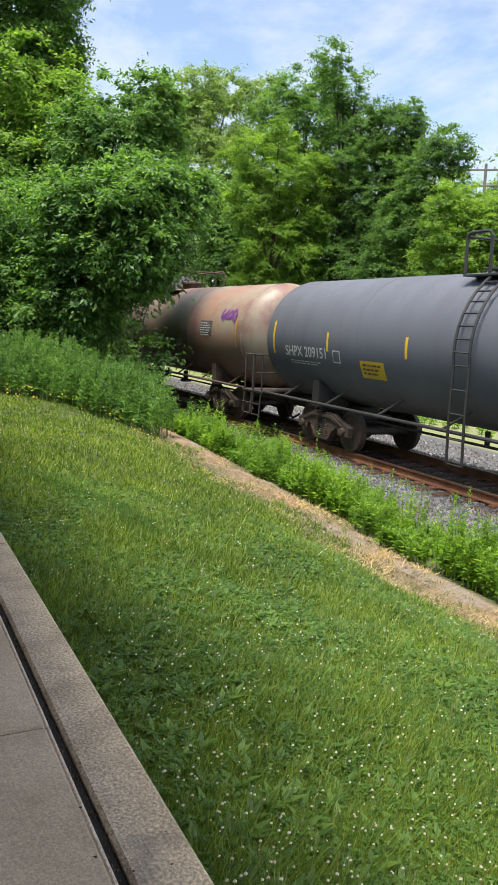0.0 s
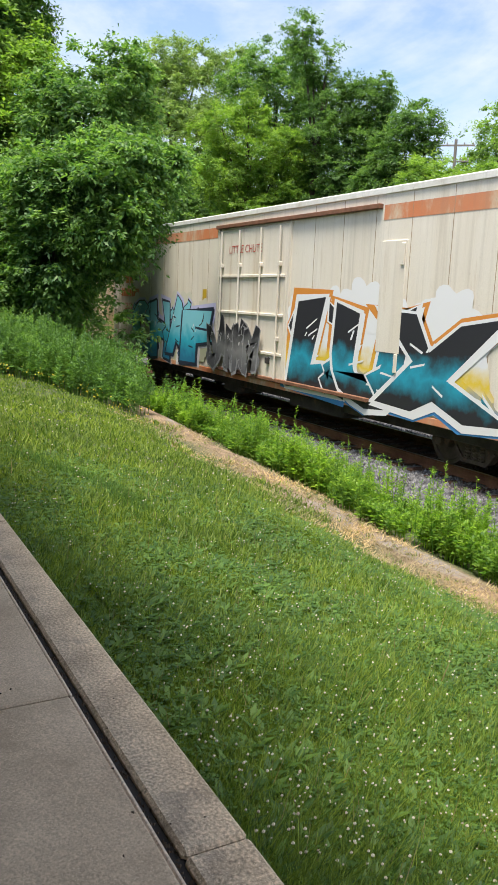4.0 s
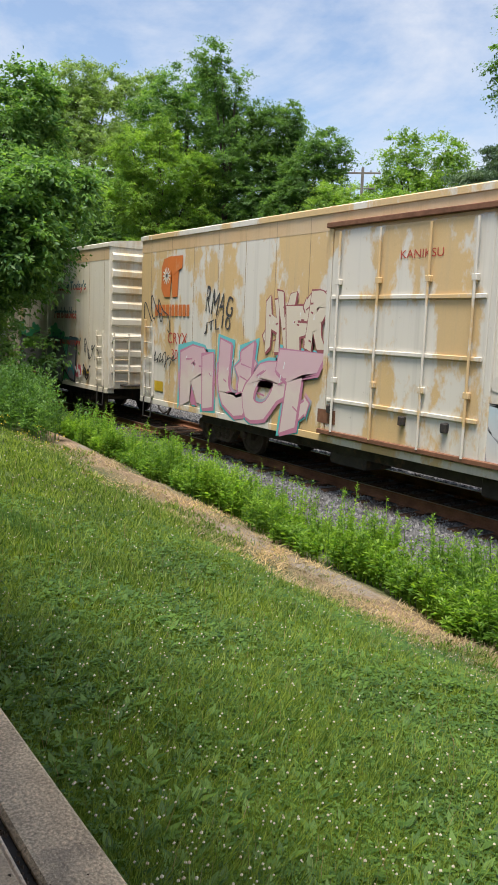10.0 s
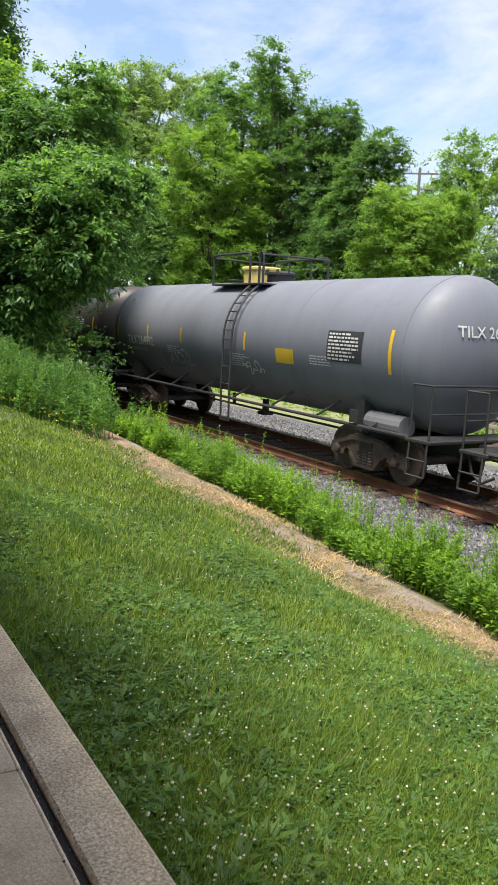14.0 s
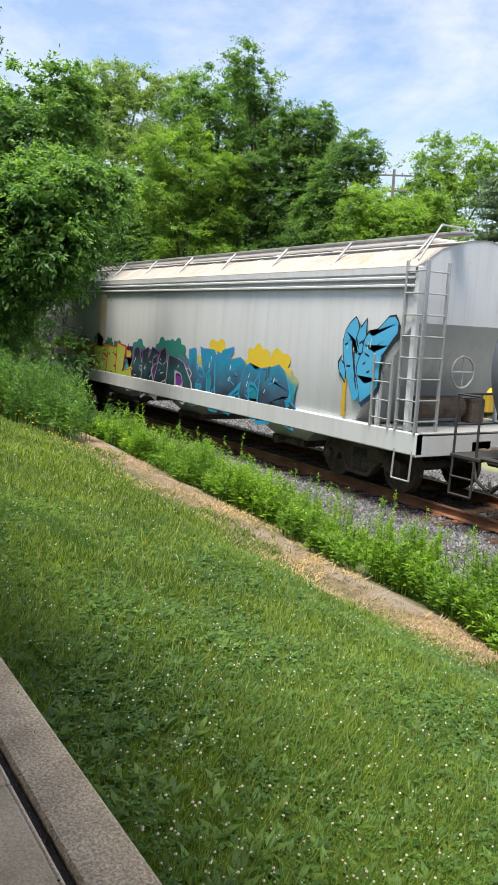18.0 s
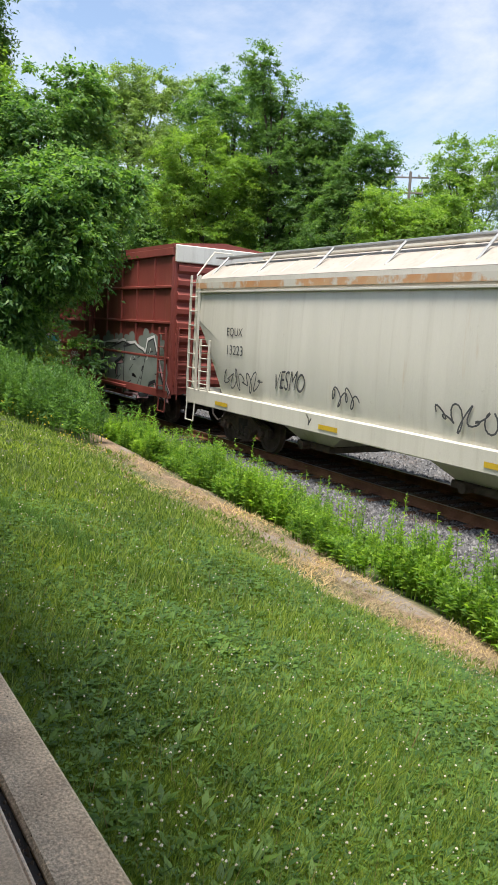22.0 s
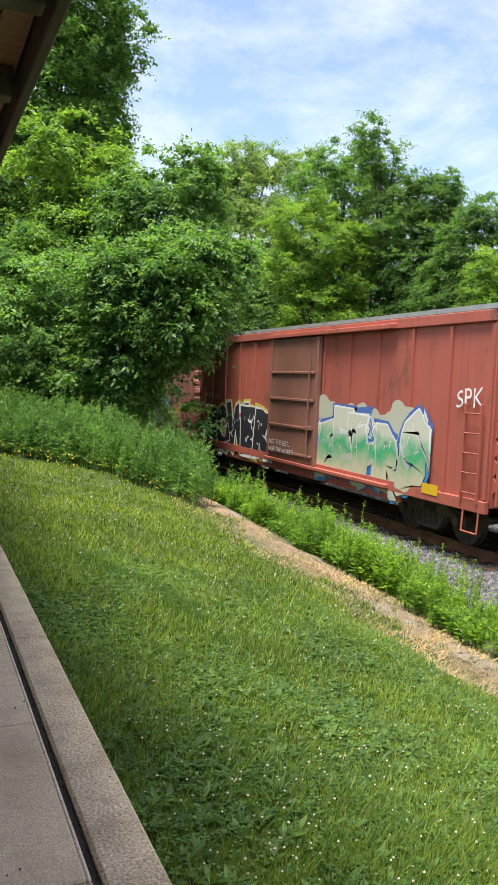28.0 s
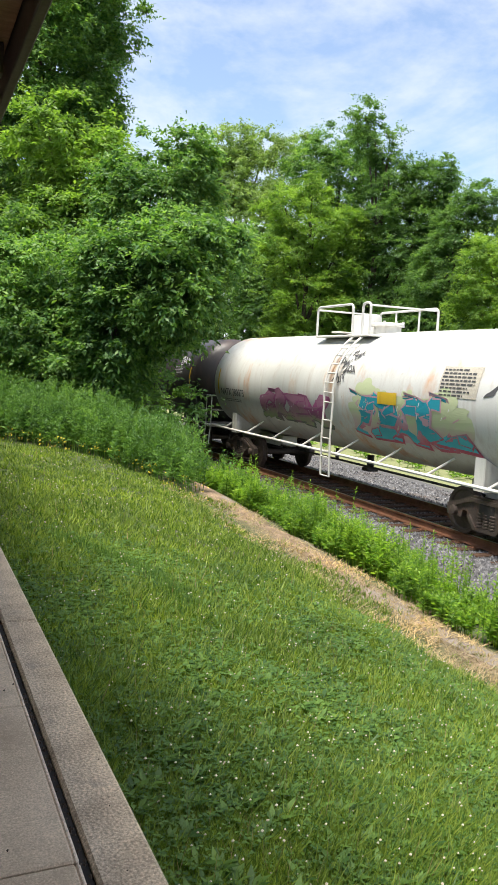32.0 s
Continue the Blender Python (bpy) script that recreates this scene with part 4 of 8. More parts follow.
# ---- tank cars ----
def tank_car(u, half, shell, trim, label, lad=0.0, top=3.92, radius=1.46, truck_at=5.7, box=None, dome=None, marks=(-1, -0.42, 0.05, 0.55, 1), mark_mat=None, end_mat=None, brake=1):
    """half: from the middle to the welds of the heads."""
    car = start_car("tank_car", u, label, "tank car", "freight cars of the passing train")
    zc = top - radius
    prof = []
    for k in range(9):
        t = math.pi / 2 * k / 8
        prof.append((-half - 0.72 * math.cos(t), max(0.02, radius * math.sin(t))))
    prof += [(-half + 2 * half * k / 6, radius) for k in range(1, 6)]
    prof += [(-a, r) for a, r in reversed(prof[:9])]
    part("tank_shell", Shape().lathe(prof, 'x', (0, 0, zc), 56), shell, car, "", 30)
    for x in (-half, -half * 0.5, half * 0.5, half):
        s = Shape()
        s.lathe([(x - 0.02, radius - 0.01), (x - 0.012, radius + 0.006), (x + 0.012, radius + 0.006), (x + 0.02, radius - 0.01)], 'x', (0, 0, zc), 56)
        part("weld_seam", s, shell, car, "", 30)
    on = round_tank(radius + 0.008, zc)
    # stub sills, saddles, end platforms and their rails
    for side in (-1, 1):
        x1 = half + 0.86
        a, b = sorted((side * (half - 2.6), side * x1))
        sill = part("stub_sill", Shape().box(a, b, -0.25, 0.25, 0.66, 0.98, 0.02), trim, car)
        for yy in (-1, 1):
            y0, y1 = sorted((yy * 0.4, yy * 1.25))
            sad = Shape().prism_x([(y0, 0.95), (y1, 0.95), (y1, 1.55 if yy > 0 else 1.05), (y0, 1.05 if yy > 0 else 1.55)], side * truck_at - 0.14, side * truck_at + 0.14)
            part("saddle", sad, trim, car)
        a, b = sorted((side * (half + 0.25), side * x1))
        deck = part("end_platform", Shape().box(a, b, -1.45, 1.45, 0.99, 1.05, 0.01), trim, car)
        rail = Shape()
        for xx in (side * (half + 0.35), side * (x1 - 0.05)):
            rail.tube([(xx, -1.42, 1.05), (xx, -1.42, 1.98)], 0.02)
        rail.tube([(side * (half + 0.35), -1.42, 1.98), (side * (x1 - 0.05), -1.42, 1.98), (side * (x1 - 0.05), -1.42, 1.98), (side * (x1 - 0.05), 1.42, 1.98), (side * (x1 - 0.05), 1.42, 1.05)], 0.02)
        rail.tube([(side * (x1 - 0.05), -1.42, 1.5), (side * (x1 - 0.05), 1.42, 1.5)], 0.016)
        part("end_handrail", rail, trim, deck)
        part("corner_step", Shape().tube([(side * (x1 - 0.5), -1.43, 1.0), (side * (x1 - 0.5), -1.47, 0.42), (side * (x1 - 0.06), -1.47, 0.42), (side * (x1 - 0.06), -1.43, 1.0)], 0.02)
             .tube([(side * (x1 - 0.5), -1.47, 0.7), (side * (x1 - 0.06), -1.47, 0.7)], 0.018), trim, deck)
    # side running pipe and its struts
    pipe = part("side_pipe", Shape().rod((-half - 0.3, -1.40, 1.05), (half + 0.3, -1.40, 1.05), 0.035, 8), trim, car)
    for k in range(8):
        x = -half + 0.8 + (2 * half - 1.6) * k / 7
        part("strut", Shape().rod((x, -1.40, 1.05), (x + 0.35, -1.02, 1.42), 0.025, 6), trim, pipe)
    gear = part("brake_rigging", Shape().rod((-half * .6, -0.35, 0.72), (half * .7, -0.35, 0.72), 0.03, 6).rod((0.2, 0, 0.95), (0.2, 0, 0.6), 0.09, 10).box(0.05, 0.35, -0.16, 0.16, 0.55, 0.64, 0.02).rod((-1.1, -0.2, 0.98), (-1.1, -0.2, 0.68), 0.05, 8), STEEL_DARK, car)
    # ladder that follows the flank up to the platform
    s = Shape()
    pts = []
    for k in range(9):
        a = -0.15 + 1.15 * k / 8
        pts.append((-(radius + 0.13) * math.cos(a), zc + (radius + 0.13) * math.sin(a)))
    pts = [(-radius - 0.10, 0.52), (-radius - 0.13, 1.4)] + pts
    lw = 0.2
    for d in (-lw, lw):
        s.tube([(lad + d, y, z) for y, z in pts], 0.026, 6)
    ladr = part("ladder", s, trim, car)
    length = 0.0
    z = 0.56
    for (ya, za), (yb, zb) in zip(pts, pts[1:]):
        steps = max(1, round(math.hypot(yb - ya, zb - za) / 0.36))
        for k in range(steps):
            f = k / steps
            part("rung", Shape().rod((lad - lw, ya + (yb - ya) * f, za + (zb - za) * f), (lad + lw, ya + (yb - ya) * f, za + (zb - za) * f), 0.016, 6), trim, ladr)
    # top platform with its rail, manway and valve housing
    pz = top - 0.14
    deck = part("top_platform", Shape().box(-1.27, 1.27, -0.95, -0.5, pz, pz + 0.04, 0.008).box(-1.27, 1.27, 0.5, 0.95, pz, pz + 0.04, 0.008).box(-1.27, -0.95, -0.5, 0.5, top + .01, top + 0.05, 0.008), trim, car)
    rz = top + 0.62
    def hoop(x0, x1, yy):
        c = 0.1
        return Shape().tube([(x0, yy, pz), (x0, yy, rz - c), (x0 + 0.3 * c, yy, rz - 0.3 * c), (x0 + c, yy, rz), (x1 - c, yy, rz), (x1 - 0.3 * c, yy, rz - 0.3 * c), (x1, yy, rz - c), (x1, yy, pz)], 0.03, 8)

    part("top_handrail", hoop(-1.25, lad - 0.22, -0.93), trim, deck)
    part("top_handrail", hoop(lad + 0.22, 1.25, -0.93), trim, deck)
    for x in (-0.5, 0.5):
        part("rail_post", Shape().tube([(x, 0.93, pz), (x, 0.93, rz)], 0.024), trim, deck)
    part("top_handrail", hoop(-1.25, 1.25, 0.93), trim, deck)
    for x in (-1.25, 1.25):
        part("top_handrail", Shape().tube([(x, -0.93, rz - 0.06), (x, 0.93, rz - 0.06)], 0.024), trim, deck)
    man = part("manway", Shape().lathe([(top - 0.15, 0.33), (top + 0.14, 0.33), (top + 0.15, 0.40), (top + 0.2, 0.40), (top + 0.24, 0.3), (top + 0.25, 0.05)], 'z', (0.55, 0, 0), 20), dome or trim, car, "", 35)
    for k in range(8):
        t = k * math.pi / 4
        part("bolt", Shape().rod((0.55 + 0.37 * math.cos(t), 0.37 * math.sin(t), top + 0.14), (0.55 + 0.37 * math.cos(t), 0.37 * math.sin(t), top + 0.27), 0.03, 6), trim, man)
    if box:
        part("valve_housing", Shape().lathe([(top - 0.1, 0.38), (top + 0.3, 0.38), (top + 0.44, 0.36), (top + 0.46, 0.05)], 'z', (-0.4, 0, 0), 20) if box[0] == "round"
             else Shape().box(-0.72, -0.06, -0.33, 0.33, top - 0.1, top + 0.30, 0.03).box(-0.76, -0.02, -0.37, 0.37, top + 0.28, top + 0.38, 0.025), box[1], car, box[2], 35)
    mm = mark_mat or YELLOW
    for k, f in enumerate(marks):
        x = f * (half - 0.3)
        ends = abs(f) == 1
        if ends:
            panel(car, "reflector_strip", x - 0.045, x + 0.045, zc - 0.38, zc + 0.42, mm, on, "yellow reflector strip")
        else:
            panel(car, "reflector_strip", x - 0.04, x + 0.04, zc - 0.22, zc + 0.2, mm, on, "yellow reflector strip")
    running_gear(car, half + 0.55, truck_at)
    if brake:
        x = half + 0.8
        w = Shape()
        for k in range(12):
            t, t2 = k * math.pi / 6, (k + 1) * math.pi / 6
            w.rod((x, 0.5 + 0.27 * math.cos(t), 2.0 + 0.27 * math.sin(t)), (x, 0.5 + 0.27 * math.cos(t2), 2.0 + 0.27 * math.sin(t2)), 0.016, 6)
            if k % 3 == 0:
                w.rod((x, 0.5, 2.0), (x, 0.5 + 0.27 * math.cos(t), 2.0 + 0.27 * math.sin(t)), 0.012, 6)
        w.box(x - 0.2, x - 0.03, 0.35, 0.65, 1.8, 2.2, 0.02)
        part("hand_brake", w, trim, car)
    return car, on, (lambda e: round_tank(radius + 0.006 + e, zc)), zc


# ---- insulated box cars ----
def reefer(u0, u1, body, label, stripe=None, top=4.95, door_open=0, end_ribs=True, unit=False, hatch=5.03):
    u, half = (u0 + u1) / 2, (u0 - u1) / 2
    car = start_car("insulated_boxcar", u, label, "boxcar", "freight cars of the passing train")
    Y = 1.56
    part("car_body", Shape().box(-half, half, -Y, Y, 0.92, top - 0.02, 0.025), body, car)
    roof = Shape().prism_x([(-Y - 0.03, top - 0.1), (-Y - 0.03, top), (-Y + 0.12, top + 0.05), (0, top + 0.19), (Y - 0.12, top + 0.05), (Y + 0.03, top), (Y + 0.03, top - 0.1)], -half - 0.02, half + 0.02)
    roof_part = part("roof", roof, WHITE_PAINT if body is REEFER_WHITE else body, car)
    for k in range(14):
        x = -half + 0.8 + (2 * half - 1.6) * k / 13
        part("roof_rib", Shape().prism_x([(-Y, top + 0.02), (0, top + 0.215), (Y, top + 0.02), (Y, top), (0, top + 0.18), (-Y, top)], x - 0.03, x + 0.03), WHITE_PAINT if body is REEFER_WHITE else body, roof_part)
    sill = part("side_sill", Shape().box(-half + 0.05, half - 0.05, -Y - 0.02, -Y + 0.2, 0.80, 0.935, 0.01), stripe or body, car)
    part("underframe_beam", Shape().box(-half + 2.6, half - 2.6, -Y + 0.35, Y - 0.35, 0.55, 0.86, 0.02), STEEL_DARK, car)
    # panel joints
    k = 0
    x = -half + 0.55
    while x < half - 0.3:
        if not -2.2 < x < 1.8:
            part("panel_joint", Shape().box(x - 0.005, x + 0.005, -Y - 0.006, -Y + 0.01, 0.95, top - 0.12), SEAM, car)
        x += 1.06
    # plug door with its bars, and the wide door beside it
    for x0, x1 in ((-1.9, 1.6),):
        d = part("plug_door", Shape().box(x0, x1, -Y - 0.045, -Y + 0.02, 1.0, top - 0.42, 0.015), body, car)
        for z in (1.55, 2.45, 3.35):
            part("door_beam", Shape().box(x0 + 0.05, x1 - 0.05, -Y - 0.085, -Y - 0.046, z, z + 0.07, 0.01), body, d)
        for x in (x0 + 0.25, x0 + 1.25, x0 + 2.35, x1 - 0.25):
            part("lock_bar", Shape().rod((x, -Y - 0.11, 1.02), (x, -Y - 0.11, top - 0.45), 0.022, 8).box(x - 0.05, x + 0.05, -Y - 0.13, -Y - 0.05, 1.9, 2.0, 0.01)
                 .box(x - 0.05, x + 0.05, -Y - 0.13, -Y - 0.05, 3.6, 3.7, 0.01), body, d)
        for x in (x0 + 0.1, x1 - 1.6, x1 - 0.7):
            part("door_roller", Shape().box(x, x + 0.12, -Y - 0.12, -Y - 0.02, 1.35, 1.5, 0.015), STEEL_DARK, d)
    for z0, z1, y1 in ((0.96, 1.04, 0.11), (top - 0.36, top - 0.27, 0.10)):
        part("door_track", Shape().box(-2.05, 4.95, -Y - y1, -Y + 0.01, z0, z1, 0.01), RUST_TRACK, car, "rusty door rail")
    for x in (1.61, -2.03):
        part("door_post", Shape().box(x, x + 0.11, -Y - 0.05, -Y + 0.01, 0.95, top - 0.37, 0.01), body, car)
    part("vent_hatch", Shape().box(hatch, hatch + 0.72, -Y - 0.03, -Y + 0.01, 1.95, 4.0, 0.01).box(hatch + 0.6, hatch + 0.7, -Y - 0.055, -Y - 0.03, 3.55, 3.95, 0.01).box(hatch + 0.6, hatch + 0.7, -Y - 0.055, -Y - 0.03, 1.6, 1.95, 0.01), body, car)
    on = flat(-Y - 0.016)
    # ladders, steps and end walls
    for side in (-1, 1):
        ladder(car, "side_ladder", side * (half - 0.55), 0.46, 1.0, 2.55 if side > 0 else 2.9, -Y - 0.02, body, 5)
        stirrup(car, side * (half - 0.5), -Y - 0.02, STEEL_DARK)
        xo = side * half
        if end_ribs:
            for k in range(8):
                z = 1.35 + 0.44 * k
                part("end_rib", Shape().prism([(xo, z), (xo + side * 0.07, z + 0.06), (xo + side * 0.07, z + 0.2), (xo, z + 0.27)], -Y + 0.08, Y - 0.08), body, car)
        ladder_end(car, "end_ladder", -Y + 0.35, 0.46, 1.0, 2.5, xo + side * 0.07, side, body, 5)
        part("end_handhold", Shape().tube([(xo + side * 0.1, -Y + 0.1, 2.35), (xo + side * 0.12, -Y + 0.1, 2.4), (xo + side * 0.12, Y - 0.1, 2.4)], 0.018), body, car)
        part("cross_over_platform", Shape().box(*sorted((xo, xo + side * 0.34)), -1.2, 1.2, 1.02, 1.06, 0.008), STEEL_DARK, car)
    running_gear(car, half + 0.45, half - 3.3)
    part("underframe", Shape().box(-half + 0.2, half - 0.2, -0.3, 0.3, 0.55, 0.92, 0.02).box(-2.2, -1.2, -1.2, -0.5, 0.35, 0.75, 0.04).box(1.4, 3.6, -1.25, -0.6, 0.42, 0.74, 0.04), STEEL_DARK, car)
    if stripe:
        panel(car, "stripe", -half + 0.02, -2.1, top - 0.57, top - 0.30, stripe, flat(-Y - 0.005), "faded orange stripe")
        panel(car, "stripe", 5.0, half - 0.02, top - 0.57, top - 0.30, stripe, flat(-Y - 0.005), "faded orange stripe")
        for side in (1,):
            me = Shape().box(half + 0.002, half + 0.006, -Y + 0.03, Y - 0.03, top - 0.85, top - 0.55)
            part("end_stripe", me, stripe, car)
    return car, on, (lambda e: flat(-Y - 0.014 - e)), half


def snowflake_mark(car, x, z, on, material, light):
    """The owner's sign as plain shapes: a rounded flag with a wheel of white spokes, and two rows of bars."""
    sheet(car, "owner_sign", [(x, z + 0.2), (x + 0.15, z), (x + 0.45, z), (x + 0.5, z + 0.62), (x + 0.56, z), (x + 0.82, z), (x + 0.86, z + 0.62), (x + 1.02, z + 0.66), (x + 1.05, z + 0.95), (x + 0.4, z + 0.95), (x + 0.12, z + 0.9), (x, z + 0.7)],
          material, on, "orange owner's sign")
    s = Shape()
    lift_on = lambda a, b: (lambda q: (q[0], q[1] - 0.004, q[2]))(on(a, b))
    for k in range(6):
        t = k * math.pi / 6
        c, d = math.cos(t) * 0.2, math.sin(t) * 0.2
        e, f = -math.sin(t) * 0.018, math.cos(t) * 0.018
        cx, cz = x + 0.27, z + 0.5
        s.add([lift_on(cx - c - e, cz - d - f), lift_on(cx + c - e, cz + d - f), lift_on(cx + c + e, cz + d + f), lift_on(cx - c + e, cz - d + f)], [(0, 1, 2, 3)])
    me = bpy.data.meshes.new("sign_spokes")
    me.from_pydata(s.v, [], s.f)
    me.materials.append(light)
    part("sign_spokes", me, None, car)
    u = x - 0.3
    for w in (0.19, 0.18, 0.19, 0.2, 0.08, 0.17, 0.18, 0.19, 0.19, 0.17):
        panel(car, "sign_bar", u, u + w - 0.04, z - 0.45, z - 0.18, material, on)
        u += w


# rust-stained grey, set darker than the body to offset the high sun
HOPPER_ROOF = paint("hopper_roof", (0.40, 0.37, 0.33), (0.33, 0.29, 0.25), (0.42, 0.24, 0.12), (0.6, 0.74), 0.6, 1.0, (1, 1, 1), 1.2)


# ---- covered hopper cars ----
def hopper(u0, u1, body, label, eave=3.95, roof_top=4.5, ladder_mat=None):
    u, half = (u0 + u1) / 2, (u0 - u1) / 2
    car = start_car("covered_hopper", u, label, "hopper car", "freight cars of the passing train")
    Y = 1.53
    inner = half - 1.45
    lo = half - 2.55
    trim = ladder_mat or body
    sec = [(-Y + 0.05, 1.25), (-Y, 1.6), (-Y - 0.02, 2.4), (-Y, 3.3), (-Y + 0.04, eave - 0.12), (-Y - 0.03, eave - 0.1), (-Y - 0.03, eave), (-Y + 0.12, eave + 0.08), (-1.05, roof_top - 0.24), (-0.45, roof_top - 0.05), (0, roof_top),
           (0.45, roof_top - 0.05), (1.05, roof_top - 0.24), (Y - 0.12, eave + 0.08), (Y + 0.03, eave), (Y - 0.04, eave - 0.12), (Y, 3.3), (Y + 0.02, 2.4), (Y, 1.6), (Y - 0.05, 1.25)]
    s = Shape()
    n = len(sec)
    vs, fs = [], []
    xs = [-half, -inner] + [-inner + 2 * inner * k / 10 for k in range(1, 10)] + [inner, half]
    for x in xs:
        for y, z in sec:
            # the end sheets slope in below
            if abs(x) == half:
                z = max(z, 3.05 if abs(y) <= Y + 0.1 else z)
            vs.append((x, y, z))
    for j in range(len(xs) - 1):
        fs += [(j * n + k, j * n + (k + 1) % n, (j + 1) * n + (k + 1) % n, (j + 1) * n + k) for k in range(n)]
    fs += [tuple(range(n)), tuple(range((len(xs) - 1) * n, len(xs) * n))]
    s.add(vs, fs)
    part("hopper_body", s, body, car, "", 25)
    cap = sec[6:15]
    part("roof", Shape().prism_x([(y, z + 0.012) for y, z in cap] + [(y, z + 0.003) for y, z in reversed(cap)], -half - 0.01, half + 0.01), HOPPER_ROOF, car, "weathered roof sheet, toned darker against the overhead sun")
    part("side_sill", Shape().box(-half - 0.3, half + 0.3, -Y - 0.05, -Y + 0.12, 0.88, 1.26, 0.02).box(-half - 0.3, half + 0.3, Y - 0.12, Y + 0.05, 0.88, 1.26, 0.02), body, car)
    for k in range(2 if ladder_mat is GALV else 1):
        part("eave_rib", Shape().box(-half + 0.02, half - 0.02, -Y - 0.055, -Y + 0.02, eave - 0.33 + 0.13 * k, eave - 0.28 + 0.13 * k, 0.01), body, car)
    # running boards and their brackets
    walk_part = part("running_board", Shape().box(-half - 0.25, half + 0.25, -0.92, -0.6, roof_top + 0.02, roof_top + 0.06, 0.006).box(-half - 0.25, half + 0.25, 0.6, 0.92, roof_top + 0.02, roof_top + 0.06, 0.006), GALV, car, "galvanised steel grating walkway")
    for k in range(9):
        x = -half + 0.4 + (2 * half - 0.8) * k / 8
        part("bracket", Shape().tube([(x, -1.35, eave + 0.12), (x, -0.9, roof_top + 0.03)], 0.025), GALV, walk_part)
    for k in range(8):
        x = -half + 1.4 + (2 * half - 2.8) * k / 7
        part("roof_seam", Shape().tube([(x, -Y + 0.14, eave + 0.09), (x, -1.05, roof_top - 0.225), (x, -0.45, roof_top - 0.04), (x, 0, roof_top + 0.012)], 0.018, 5), body, car)
    part("hatch_cover", Shape().box(-half + 1, half - 1, -0.32, 0.32, roof_top, roof_top + 0.1, 0.03), body, car)
    # discharge hoppers
    for k in range(3):
        x = -lo * 0.72 + lo * 0.72 * k
        v = [(x - 2.0, -1.25, 1.25), (x + 2.0, -1.25, 1.25), (x + 2.0, 1.25, 1.25), (x - 2.0, 1.25, 1.25), (x - 0.55, -0.75, 0.48), (x + 0.55, -0.75, 0.48), (x + 0.55, 0.75, 0.48), (x - 0.55, 0.75, 0.48)]
        hp = part("discharge_hopper", Shape().add(v, [(0, 1, 5, 4), (1, 2, 6, 5), (2, 3, 7, 6), (3, 0, 4, 7), (4, 5, 6, 7), (0, 3, 2, 1)]), body, car)
        part("outlet_gate", Shape().box(x - 0.6, x + 0.6, -0.85, 0.85, 0.36, 0.5, 0.02).rod((x - 0.15, -0.86, 0.44), (x - 0.15, -1.05, 0.44), 0.09, 10), STEEL_BROWN, hp)
    # end frames: slope sheet below, posts, ladders, platform and brake gear
    for side in (-1, 1):
        a = side * half
        slope = [(side * inner, 1.25), (side * (half - 0.02), 3.06), (side * (half - 0.10), 3.06), (side * (inner - 0.08 * side), 1.20)]
        part("slope_sheet", Shape().prism([(side * inner, 1.2), (side * (half - 0.02), 3.05), (side * (half - 0.3), 3.3), (side * (inner - 0.4), 1.3)], -Y + 0.06, Y - 0.06), body, car)
        for yy in (-Y + 0.02, Y - 0.02):
            part("corner_post", Shape().box(a - 0.05, a + 0.05, yy - 0.05, yy + 0.05, 1.2, eave, 0.01), body, car)
            part("short_post", Shape().box(a - side * 0.75 - 0.03, a - side * 0.75 + 0.03, yy - 0.04, yy + 0.04, 1.25, 2.2, 0.006), body, car)
        part("end_platform", Shape().box(*sorted((a - side * 0.9, a + side * 0.3)), -Y, Y, 1.20, 1.26, 0.01), trim, car)
        part("end_sill", Shape().box(*sorted((a + side * 0.2, a + side * 0.3)), -Y - 0.03, Y + 0.03, 0.86, 1.24, 0.01), body, car)
        ladder(car, "side_ladder", a + side * 0.02, 0.46, 1.25, eave + 0.1, -Y - 0.03, trim, 8)
        ladder(car, "side_step_ladder", a - side * 0.62, 0.46, 1.25, 2.5, -Y - 0.03, trim, 4)
        ladder_end(car, "end_ladder", -Y + 0.3, 0.46, 1.26, eave + 0.1, a + side * 0.12, side, trim, 8)
        part("top_handhold", Shape().tube([(a, -Y - 0.03, eave + 0.1), (a, -1.1, roof_top + 0.15), (a, -0.6, roof_top + 0.15), (a, -0.6, roof_top)], 0.02), trim, car)
        part("air_reservoir", Shape().rod((a - side * 0.5, -0.9, 1.6), (a - side * 0.5, 0.2, 1.6), 0.2, 14).box(a - side * 0.5 - 0.12, a - side * 0.5 + 0.12, 0.4, 0.8, 1.3, 1.75, 0.03), STEEL_BROWN, car)
        stirrup(car, a + side * 0.02, -Y - 0.04, trim)
    x = half - 0.1
    w = Shape()
    for k in range(12):
        t, t2 = k * math.pi / 6, (k + 1) * math.pi / 6
        w.rod((x, -0.2 + 0.28 * math.cos(t), 2.25 + 0.28 * math.sin(t)), (x, -0.2 + 0.28 * math.cos(t2), 2.25 + 0.28 * math.sin(t2)), 0.018, 6)
        if k % 3 == 0:
            w.rod((x, -0.2, 2.25), (x, -0.2 + 0.28 * math.cos(t), 2.25 + 0.28 * math.sin(t)), 0.014, 6)
    part("hand_brake", w, trim, car)
    running_gear(car, half + 0.3, half - 1.7)
    part("centre_sill", Shape().box(-half - 0.3, half + 0.3, -0.25, 0.25, 0.7, 1.1, 0.02), STEEL_DARK, car)
    return car, flat(-Y - 0.03), (lambda e: flat(-Y - 0.026 - e)), half


